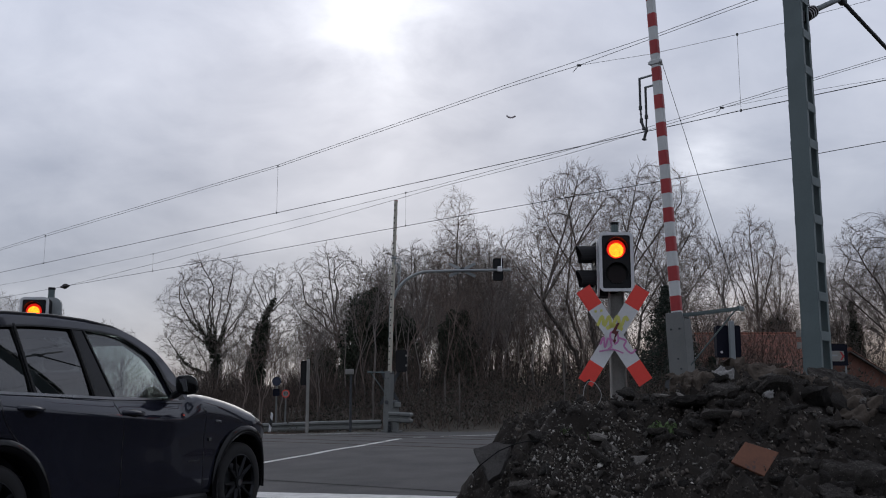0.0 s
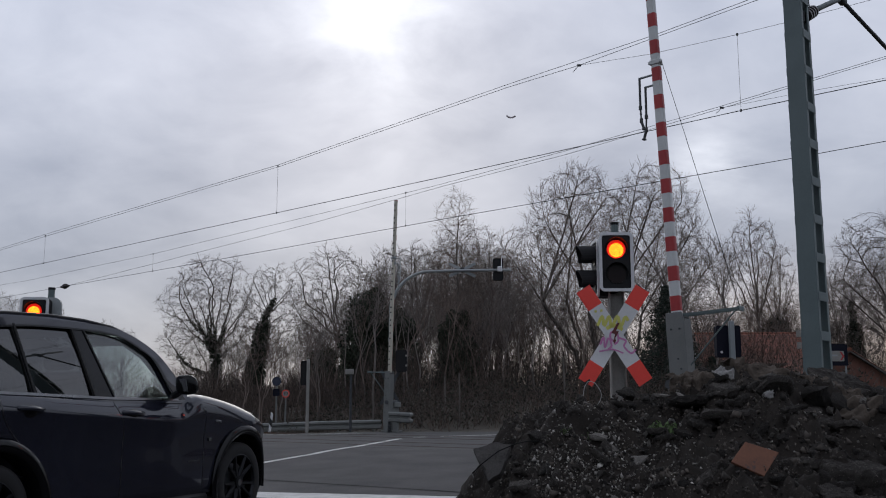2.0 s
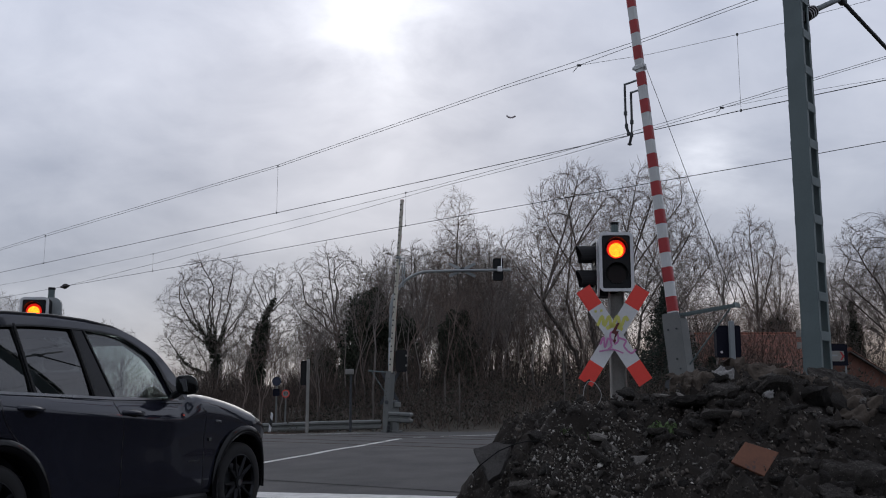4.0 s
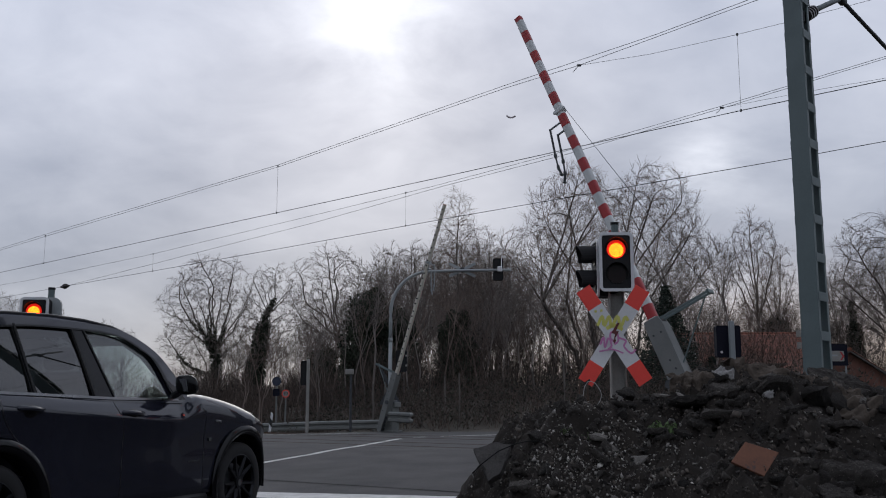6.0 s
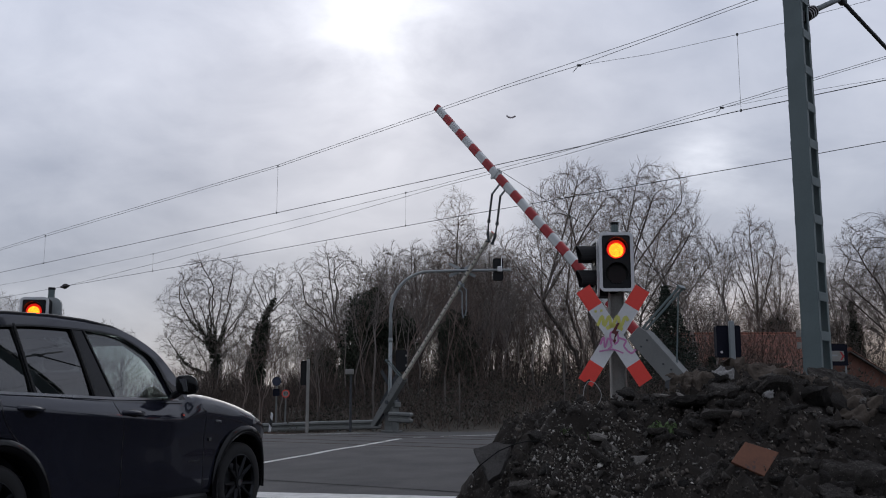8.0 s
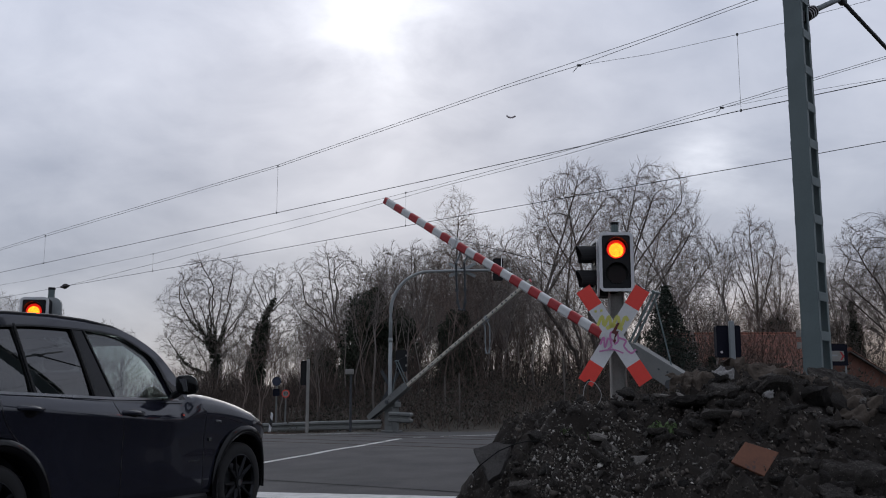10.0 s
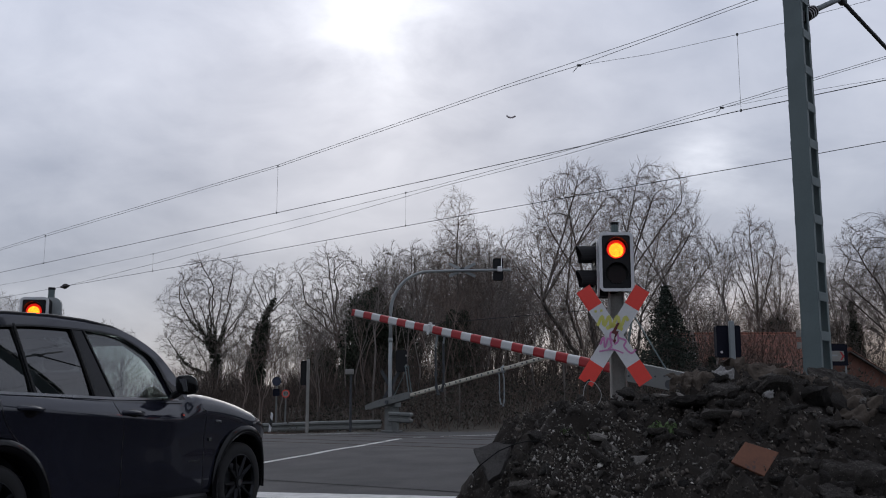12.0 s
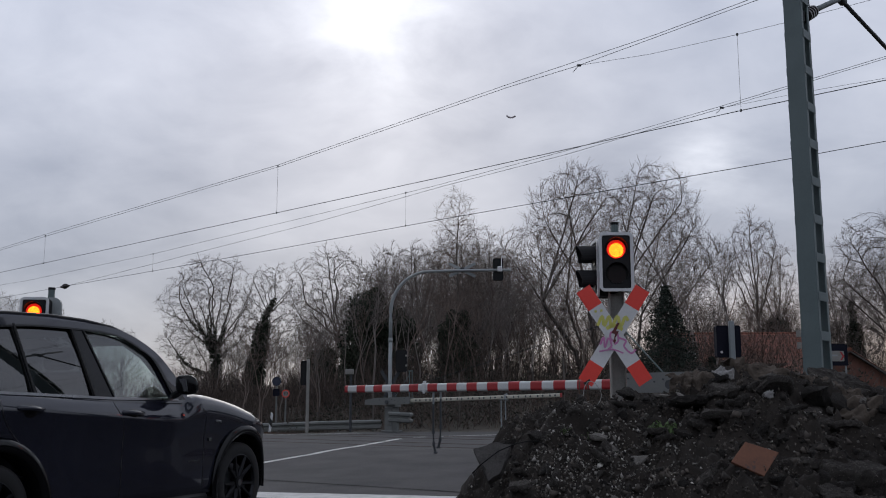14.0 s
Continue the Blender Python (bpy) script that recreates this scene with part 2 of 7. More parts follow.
def prism(bm, outline, y0, y1):
    """An outline in x, z pushed out from y0 to y1."""
    a = [bm.verts.new((x, y0, z)) for x, z in outline]
    b = [bm.verts.new((x, y1, z)) for x, z in outline]
    bm.faces.new(a)
    bm.faces.new(list(reversed(b)))
    for i in range(len(a)):
        j = (i + 1) % len(a)
        bm.faces.new((a[i], b[i], b[j], a[j]))
    return bm


def round_rect(w, h, r, n=5, cx=0.0, cz=0.0):
    out = []
    for sx, sz, a0 in ((1, 1, 0), (-1, 1, 90), (-1, -1, 180), (1, -1, 270)):
        for i in range(n + 1):
            a = radians(a0 + 90 * i / n)
            out.append((cx + sx * (w / 2 - r) + r * math.cos(a), cz + sz * (h / 2 - r) + r * math.sin(a)))
    return out


def circle(r, n=24, cx=0.0, cz=0.0):
    return [(cx + r * math.cos(2 * math.pi * i / n), cz + r * math.sin(2 * math.pi * i / n)) for i in range(n)]


def frame_ring(bm, outer, inner, y0, y1):
    """A ring between two outlines with equal counts, pushed out in y."""
    n = len(outer)
    v = [[bm.verts.new((x, y, z)) for x, z in o] for o in (outer, inner) for y in (y0, y1)]
    o0, o1, i0, i1 = v
    for i in range(n):
        j = (i + 1) % n
        for q in ((o0[i], o0[j], i0[j], i0[i]), (o1[i], i1[i], i1[j], o1[j]), (o0[i], o1[i], o1[j], o0[j]), (i0[i], i0[j], i1[j], i1[i])):
            bm.faces.new(q)
    return bm


def fast_mesh(name, verts, faces_flat, per):
    """A mesh from arrays: verts (n, 3), a flat index array, and corners per face."""
    me = bpy.data.meshes.new(name)
    nf = len(faces_flat) // per
    me.vertices.add(len(verts))
    me.vertices.foreach_set("co", np.asarray(verts, np.float32).ravel())
    me.loops.add(nf * per)
    me.loops.foreach_set("vertex_index", np.asarray(faces_flat, np.int32))
    me.polygons.add(nf)
    me.polygons.foreach_set("loop_start", np.arange(0, nf * per, per, dtype=np.int32))
    me.update(calc_edges=True)
    return me


# ---- plan: the tracks run along U, N points across them, B is the near barrier's pivot ----
B = Vector((3.103, 12.824, 0))
U = Vector((-0.7604, 0.6494, 0))
NV = Vector((0.6494, 0.7604, 0))


def track_point(o, s, z=0.0):
    p = B + NV * o + U * s
    return Vector((p.x, p.y, z))


def smooth(a, b, x):
    t = min(1.0, max(0.0, (x - a) / (b - a)))
    return t * t * (3 - 2 * t)


def ground_z(x, y):
    o = (x - B.x) * NV.x + (y - B.y) * NV.y
    z = -0.27 * (1 - smooth(-6, 1.5, o)) - 0.018 * min(3.5, max(0.0, -6.6 - o))
    z += 1.1 * smooth(12.5, 21, o) + 0.6 * smooth(25, 70, o)
    z -= 0.75 * smooth(2.6, 7.5, -x) * smooth(9.3, 11.5, o) * (1 - smooth(16, 30, o))
    return z


# ---- ground, road, tracks ----
def build_ground():
    bm = bm_new()
    xs = [-2500, -800, -300, -120, -70] + [-50 + 2 * i for i in range(61)] + [85, 120, 300, 800, 2500]
    ys = [-2500, -800, -300, -100, -40] + [-20 + 1.5 * i for i in range(60)] + [80, 95, 120, 300, 800, 2500]
    grid = [[bm.verts.new((x, y, ground_z(x, y) - 0.035 + (0.05 * noise.noise((x * 0.3, y * 0.3, 0)) if abs(x) < 60 and 34 < y < 90 else 0))) for x in xs] for y in ys]
    for j in range(len(ys) - 1):
        for i in range(len(xs) - 1):
            bm.faces.new((grid[j][i], grid[j][i + 1], grid[j + 1][i + 1], grid[j + 1][i]))
    ob = part("ground", bm, LEAFLITTER, None, smooth=True)
    tagged(ob, "dark bare ground strewn with brown fallen leaves", "ground", kind="structure")


build_ground()

ROAD_EDGES = [((-9.5, -30), (1.2, -30)), ((-6.4, 6), (1.4, 6)), ((-4.95, 12), (2.2, 12)), ((-4.9, 20), (4.8, 19)), ((-5.4, 27.5), (10, 23)),
              ((-2.2, 30.9), (16, 24)), ((8, 31.6), (24, 25)), ((40, 34), (44, 27))]


def build_road():
    bm = bm_new()
    rows = []
    for (a0, b0), (a1, b1) in zip(ROAD_EDGES, ROAD_EDGES[1:]):
        for k in range(12):
            t = k / 12
            rows.append(((a0[0] + (a1[0] - a0[0]) * t, a0[1] + (a1[1] - a0[1]) * t), (b0[0] + (b1[0] - b0[0]) * t, b0[1] + (b1[1] - b0[1]) * t)))
    rows.append(ROAD_EDGES[-1])
    cols = 16
    g = []
    for a, b in rows:
        line = []
        for i in range(cols + 1):
            x, y = a[0] + (b[0] - a[0]) * i / cols, a[1] + (b[1] - a[1]) * i / cols
            z = min(ground_z(x, y), 0.0)
            line.append((bm.verts.new((x, y, z)), bm.verts.new((x, y, z - 0.12))))
        g.append(line)
    for j in range(len(g) - 1):
        for i in range(cols):
            bm.faces.new((g[j][i][0], g[j][i + 1][0], g[j + 1][i + 1][0], g[j + 1][i][0]))
        for i in (0, cols):
            bm.faces.new((g[j][i][0], g[j + 1][i][0], g[j + 1][i][1], g[j][i][1]))
    ob = part("road", bm, ASPHALT, None, smooth=True)
    return tagged(ob, "worn grey asphalt road rising to the railway crossing", "road", kind="structure")


road = build_road()


def marking(name, a, b, width, material, label, lift=0.005, wobble=0.0):
    """A painted stripe on the road from a to b."""
    a, b = Vector((*a, 0)), Vector((*b, 0))
    d = b - a
    side = Vector((-d.y, d.x, 0)).normalized() * width / 2
    n = max(2, int(d.length / 0.4))
    bm = bm_new()
    rows = []
    for i in range(n + 1):
        p = a + d * i / n
        w = wobble * (random.random() - 0.5)
        row = []
        for q in (p + side * (1 + w), p - side * (1 + w)):
            row.append(bm.verts.new((q.x, q.y, min(0, ground_z(q.x, q.y)) + lift)))
        rows.append(row)
    for r, s in zip(rows, rows[1:]):
        bm.faces.new((r[0], s[0], s[1], r[1]))
    return part(name, bm, material, road, label)


marking("stop_line", (-4.65, 12.25), (1.6, 9.62), 0.5, ROAD_PAINT, "broad white stop line", wobble=0.05)
marking("lane_line", (-3.6, 13.4), (-2.204, 16.593), 0.13, ROAD_PAINT, "white lane line", wobble=0.1)
marking("lane_line", (-2.204, 16.593), (-1.636, 18.694), 0.13, ROAD_PAINT, "white lane line", wobble=0.1)
marking("lane_line", (-1.636, 18.694), (-1.02, 23.6), 0.13, ROAD_PAINT, "white lane line", wobble=0.1)
marking("lane_line", (-0.06, 25.5), (1.55, 27.3), 0.16, ROAD_PAINT, "white lane line", wobble=0.15)
marking("lane_line", (-0.75, 24.7), (-0.40, 25.1), 0.13, ROAD_PAINT, "white lane line", wobble=0.15)
marking("edge_line", (-4.95, 27.1), (-4.1, 27.6), 0.14, ROAD_PAINT, "white edge line", wobble=0.15)
marking("edge_line", (-3.75, 27.75), (-2.4, 29.2), 0.14, ROAD_PAINT, "white edge line", wobble=0.15)
marking("tar_joint", (-2.9, 13.3), (0.6, 10.55), 0.035, TAR, "dark tar joint", wobble=0.8)
for o in (1.3, 8.7):
    a, b = track_point(o, 7.4), track_point(o, -2.0)
    marking("panel_joint", (a.x, a.y), (b.x, b.y), 0.02, TAR, "dark joint between crossing panels", lift=0.003, wobble=0.5)


def build_track(o):
    t = thing("railway_track", "two steel rails set flush into the crossing and running out on ballast", "railway track", pose(*track_point(o, 0, 0)), kind="structure")
    ang = Matrix.Rotation(math.atan2(U.y, U.x), 4, "Z")
    for side in (-0.75, 0.75):
        bm = bm_new()
        prof = [(-0.036, 0.002), (0.036, 0.002), (0.036, -0.03), (0.012, -0.045), (0.012, -0.12), (0.07, -0.14), (-0.07, -0.14), (-0.012, -0.12), (-0.012, -0.045), (-0.036, -0.03)]
        v = [[bm.verts.new((s, side + y, z)) for y, z in prof] for s in (-120, 200)]
        for i in range(len(prof)):
            j = (i + 1) % len(prof)
            bm.faces.new((v[0][i], v[0][j], v[1][j], v[1][i]))
        part("rail", bm, RUST, t, "rusty steel rail", m=ang)
        bm = bm_new()
        box(bm, (40, side, 0.004), (320, 0.045, 0.005))
        part("rail_head", bm, RAIL_TOP, t, "polished running surface", m=ang)
    for s0, s1 in ((8.6, 200), (-120, -8)):
        bm = bm_new()
        n = 60
        rows = []
        for i in range(n + 1):
            s = s0 + (s1 - s0) * i / n
            rows.append([bm.verts.new((s, y, z + 0.02 * noise.noise((s, y, o)))) for y, z in ((-2.0, -0.24), (-1.5, -0.06), (0, -0.05), (1.5, -0.06), (2.0, -0.24))])
        for r, q in zip(rows, rows[1:]):
            for k in range(4):
                bm.faces.new((r[k], r[k + 1], q[k + 1], q[k]))
        part("ballast_bed", bm, BALLAST, t, "brown stone ballast", m=ang)


def scatter_leaves():
    """Fallen leaves and clods on the verge beyond the road."""
    q = random.Random(31)
    verts, faces = [], []
    for i in range(5200):
        x = q.uniform(-7, 14)
        y = q.uniform(31.2, 37.5) + 0.14 * max(0, x)
        r = q.uniform(0.015, 0.04)
        a, b = q.uniform(0, 6.283), q.uniform(-0.6, 0.6)
        z = ground_z(x, y) - 0.008
        k = len(verts)
        c, s = math.cos(a) * r, math.sin(a) * r
        verts += [(x - c, y - s, z), (x + s * 0.6, y - c * 0.6, z + r * abs(b)), (x + c, y + s, z + r * 0.25), (x - s * 0.6, y + c * 0.6, z + r * 0.35)]
        faces += [k, k + 1, k + 2, k + 3]
    ob = link_mesh("fallen_leaves", fast_mesh("fallen_leaves", np.array(verts), np.array(faces), 4), BRAMBLE, None)
    tagged(ob, "brown fallen leaves strewn over the verge", "fallen leaves", kind="stuff")


scatter_leaves()
build_track(3.0)
build_track(7.0)


# ---- overhead line: (offset across, [(along, height), ...]) ----
def wire(name, label, o, pts, r, t):
    bm = bm_new()
    pts = sorted(pts)
    dense = []
    for (s0, z0), (s1, z1) in zip(pts, pts[1:]):
        k = max(1, int((s1 - s0) / 4))
        dense += [(s0 + (s1 - s0) * i / k, z0 + (z1 - z0) * i / k) for i in range(k)]
    dense.append(pts[-1])
    tube(bm, [track_point(o, s, z) for s, z in dense], r, n=5)
    return part(name, bm, WIRE, t, label)


line = thing("overhead_line", "bare contact and carrying wires of the overhead line", "overhead wires", kind="structure")
wire("contact_wire", "taut contact wire", 3, [(-40, 5.6), (-1.97, 5.5), (0.23, 5.49), (6.64, 5.38), (11.65, 5.32), (25.9, 5.15), (180, 5.0)], 0.0075, line)
wire("carrying_wire", "carrying wire", 3, [(-40, 9.6), (0.04, 7.33), (1.75, 7.17), (4.95, 6.98), (11.86, 6.49), (23.02, 6.1), (26.02, 5.97), (60, 6.6), (180, 7.0)], 0.0052, line)
wire("carrying_wire", "second carrying wire", 3, [(-40, 9.5), (-0.05, 7.28), (3.33, 6.98), (4.95, 6.92), (11.86, 6.44), (23.01, 6.03), (26.01, 5.91), (60, 6.5), (180, 7.0)], 0.0052, line)
wire("stitch_wire", "thin stitch wire", 3, [(-30, 7.6), (-1.84, 6.79), (-0.49, 6.78), (0.31, 6.79), (1.87, 6.84), (3.33, 6.98)], 0.0036, line)
wire("contact_wire", "taut contact wire", 7, [(-40, 5.8), (-0.81, 5.63), (0.99, 5.6), (10.06, 5.53), (16.37, 5.45), (23.19, 5.38), (29.07, 5.33)], 0.0075, line)
wire("carrying_wire", "carrying wire", 7, [(-40, 9.8), (-0.92, 7.26), (2.37, 6.97), (6.29, 6.68), (10.41, 6.45), (14.9, 6.28), (23.24, 5.98), (32.11, 5.81), (180, 6.4)], 0.0052, line)
wire("carrying_wire", "second carrying wire", 7, [(-40, 9.7), (-0.92, 7.22), (2.37, 6.92), (6.29, 6.59), (10.06, 6.4), (14.89, 6.06), (22.21, 5.68), (29.07, 5.33)], 0.0052, line)
wire("stitch_wire", "thin stitch wire", 7, [(-30, 7.2), (-0.89, 6.84), (0.68, 6.9), (2.37, 6.93)], 0.0036, line)
wire("contact_wire", "taut contact wire beyond the tension weight", 7, [(29.07, 5.33), (40, 5.2), (180, 5.0)], 0.0065, line)
for o, s, z0, z1 in ((3, 0.27, 5.49, 6.79), (3, 11.86, 5.32, 6.46), (3, 23.0, 5.18, 6.05), (7, 11.37, 5.52, 6.41), (7, 23.2, 5.38, 5.98)):
    bm = bm_new()
    tube(bm, [track_point(o, s, z0), track_point(o, s, z1)], 0.003, n=5)
    for z in (z0, z1):
        box(bm, track_point(o, s, z), (0.03, 0.03, 0.05), bevel=0.008)
    part("dropper", bm, WIRE, line, "thin dropper with clamps")
for o, s, z in ((3, 3.33, 6.98), (7, 2.37, 6.93)):
    bm = bm_new()
    box(bm, track_point(o, s, z), (0.08, 0.035, 0.045), bevel=0.012)
    tube(bm, [track_point(o, s, z), track_point(o, s + 0.14, z - 0.10)], 0.006, n=5)
    part("wire_clamp", bm, DARK_STEEL, line, "dark wire clamp")
bm = bm_new()
c = track_point(7, 29.07, 5.33)
for k in range(5):
    rod(bm, c + U * (0.10 * k - 0.24), c + U * (0.10 * k - 0.16), 0.10 - 0.025 * abs(k - 2), n=12)
rod(bm, c - U * 0.32, c + U * 0.32, 0.035)
part("line_insulator", bm, INSULATOR, line, "dark ribbed insulator", smooth=True)


# ---- half barriers ----
BOOM_LEN = 6.25


def build_barrier(name, label, m, height, dotted):
    """Stands at its base; the boom points along local x, its striped face along local y."""
    t = thing(name, label, "level crossing barrier", m, group="half barriers of the crossing")
    # the far boom swings clear along its pedestal's side
    ox, off, px, py = (-0.17, 0.30, 0.34, 0.32) if dotted else (0.02, 0.0, 0.34, 0.42)
    bm = bm_new()
    box(bm, (ox, off, (height - 0.14) / 2), (px, py, height - 0.14), bevel=0.02)
    box(bm, (ox, off, 0.03), (px + 0.14, py + 0.14, 0.06), bevel=0.012)
    box(bm, (ox / 2, off, height - 0.07), (0.18 - ox, py - 0.04, 0.16), bevel=0.015)
    part("pedestal", bm, PED_PAINT, t, "grey steel pedestal")
    bm = bm_new()
    box(bm, (ox, off + py / 2 + 0.015, 0.46), (px - 0.09, 0.02, 0.5), bevel=0.006)
    box(bm, (ox, off - py / 2 - 0.015, 0.46), (px - 0.09, 0.02, 0.5), bevel=0.006)
    part("service_hatch", bm, PED_PAINT, t)
    bm = bm_new()
    rod(bm, (0, -0.14 if dotted else -0.33, height), (0, 0.33, height), 0.06, n=14)
    part("pivot_shaft", bm, DARK_STEEL, t)

    # boom, moving about the pivot
    bm = bm_new()
    prof = round_rect(0.095, 0.118, 0.03, n=3) if dotted else round_rect(0.108, 0.138, 0.035, n=4)
    a = [bm.verts.new((0.90, y, z)) for y, z in prof]
    b = [bm.verts.new((BOOM_LEN, y * 0.85, z * 0.85)) for y, z in prof]
    for i in range(len(a)):
        j = (i + 1) % len(a)
        bm.faces.new((a[i], a[j], b[j], b[i]))
    bm.faces.new(a)
    bm.faces.new(list(reversed(b)))
    boom = part("boom", bm, CREAM_BOOM if dotted else WHITE_BOOM, t, "cream barrier boom seen from its back, with dark reflectors" if dotted else "red and white striped barrier boom", m=pose(0, 0, height))

    def band(x0, x1):
        bm = bm_new()
        f0, f1 = 1 - 0.15 * (x0 - 0.9) / (BOOM_LEN - 0.9), 1 - 0.15 * (x1 - 0.9) / (BOOM_LEN - 0.9)
        ring = [(y * 1.03, z * 1.03) for y, z in prof]
        closed = len(ring)
        if dotted:
            ring = [(0.030, -0.0605), (0.0435, -0.053), (0.0495, -0.035), (0.0495, 0.035), (0.0445, 0.051)]
            closed = len(ring) - 1
        rows = [[bm.verts.new((x, y * f * k, z * f * k)) for y, z in ring] for x, f, k in ((x0, f0, 0.95), (x0, f0, 1.0), (x1, f1, 1.0), (x1, f1, 0.95))]
        for a, b in zip(rows, rows[1:]):
            for i in range(closed):
                j = (i + 1) % len(ring)
                bm.faces.new((a[i], a[j], b[j], b[i]))
        part("red_band", bm, RED_FOIL, boom)

    for k in range(1, 14):
        s = 6.365 - 0.4 * k
        band(max(s - 0.2, 0.95), s)
    band(BOOM_LEN - 0.07, BOOM_LEN - 0.002)
    bm = bm_new()
    box(bm, (BOOM_LEN + 0.006, 0, 0), (0.016, 0.085, 0.115), bevel=0.006)
    part("end_cap", bm, RED_FOIL, boom, "red end cap")
    if dotted:
        for k in range(13):
            x = 6.10 - 0.4 * k
            for dx in (0, 0.16):
                bm = bm_new()
                rod(bm, (x - dx, -0.050, 0.0), (x - dx, -0.036, 0.0), 0.028, n=10)
                part("reflector", bm, DARK_STEEL, boom, "dark reflector")

    # counterweight housing behind and around the pivot
    bm = bm_new()
    slim = 0.76 if dotted else 0.94
    for y in (0.088, -0.088):
        v = [(-0.95, -0.10), (-0.95, 0.09), (-0.45, 0.15), (0.80, 0.15), (0.94, 0.12), (0.94, -0.12), (0.80, -0.13), (-0.45, -0.13)]
        prism(bm, [(x, z * slim) for x, z in v], y - 0.012, y + 0.012)
    box(bm, (0.25, 0, 0.137 * slim), (1.2, 0.156, 0.02))
    box(bm, (0.25, 0, -0.117 * slim), (1.2, 0.156, 0.02))
    part("arm_housing", bm, HOUSING_PAINT if not dotted else PED_PAINT, boom, "grey sheet steel arm housing")
    bm = bm_new()
    for x in (-0.86, -0.74, -0.62, -0.50):
        box(bm, (x, 0, 0), (0.10, 0.146, 0.17 * slim), bevel=0.01)
    part("counterweight", bm, DARK_STEEL, boom, "dark counterweight plates")
    for y in (0.104, -0.104):
        for x, z in ((0.72, 0.07), (0.72, -0.05), (0.2, 0.05), (0.33, 0.02), (-0.3, 0.05), (0.10, 0.0)):
            bm = bm_new()
            rod(bm, (x, y - 0.008, z), (x, y + 0.008, z), 0.014, n=6)
            part("bolt", bm, DARK_STEEL, boom)
    bm = bm_new()
    for y in (0.06, -0.06):
        box(bm, (0.90, y, 0.50), (0.034, 0.012, 0.78), bevel=0.003)
    box(bm, (0.90, 0, 0.88), (0.06, 0.16, 0.03), bevel=0.004)
    rod(bm, (0.88, 0, 0.80), (0.24, 0, 0.13), 0.011, n=6)
    part("stay_outrigger", bm, MAST_PAINT, boom, "grey outrigger of the stay wire")
    bm = bm_new()
    tube(bm, [(0.90, 0, 0.88), (4.47, 0, 0.08)], 0.0042, n=5)
    part("stay_wire", bm, WIRE, boom)
    bm = bm_new()
    box(bm, (4.44, 0.0, 0.0), (0.075, 0.125, 0.150), bevel=0.012)
    box(bm, (4.44, 0.03, 0.085), (0.05, 0.04, 0.04), bevel=0.008)
    box(bm, (4.44, 0.05, -0.08), (0.04, 0.03, 0.03), bevel=0.008)
    part("collar", bm, GREY_PAINT if dotted else WHITE_BOOM, boom, "pale clamp collar")

    # hanging support, kept upright by its own weight
    far = 0.14 if dotted else 0.0
    bm = bm_new()
    for x, z in ((4.13 + far, -0.19), (4.28 + far, -0.27)):
        rod(bm, (x, 0.0, -0.06), (x, 0.0, z - 0.01), 0.016, n=8)
    rod(bm, (4.06 + far, 0, -0.055), (4.36 + far, 0, -0.055), 0.02, n=8)
    part("support_bracket", bm, GALV, boom, "grey support bracket")
    legs = []
    for px, pz, lean in ((4.13 + far, -0.19, 0.045), (4.28 + far, -0.27, -0.045)):
        bm = bm_new()
        rod(bm, (0, 0, 0.012), (0, 0, -0.42), 0.017, n=8)
        rod(bm, (0, 0, -0.40), (0, 0, -0.45), 0.026, n=8)
        rod(bm, (0, 0, -0.45), (lean * 0.2, 0, -0.60), 0.013, n=8)
        rod(bm, (lean * 0.2, 0, -0.58), (lean * 0.2, 0, -0.64), 0.024, n=8)
        rod(bm, (lean * 0.2, 0, -0.62), (lean, 0, -0.735), 0.020, n=8)
        box(bm, (lean, 0, -0.74), (0.045, 0.06, 0.025), bevel=0.006)
        legs.append((part("support_leg", bm, GALV if dotted else DARK_STEEL, boom, "jointed support leg", m=pose(px, 0, pz)), px, pz))
    return boom, legs


near_boom, near_legs = build_barrier("half_barrier", "grey half barrier with a red and white boom", pose(B.x, B.y, ground_z(B.x, B.y), 0, 0, 139.5), 1.01 - ground_z(B.x, B.y), False)
FAR_B = Vector((-1.64, 30.1, 0))
far_boom, far_legs = build_barrier("half_barrier", "grey half barrier with a cream boom, seen from behind", pose(FAR_B.x, FAR_B.y, 0, 0, 0, -40.5), 0.905, True)


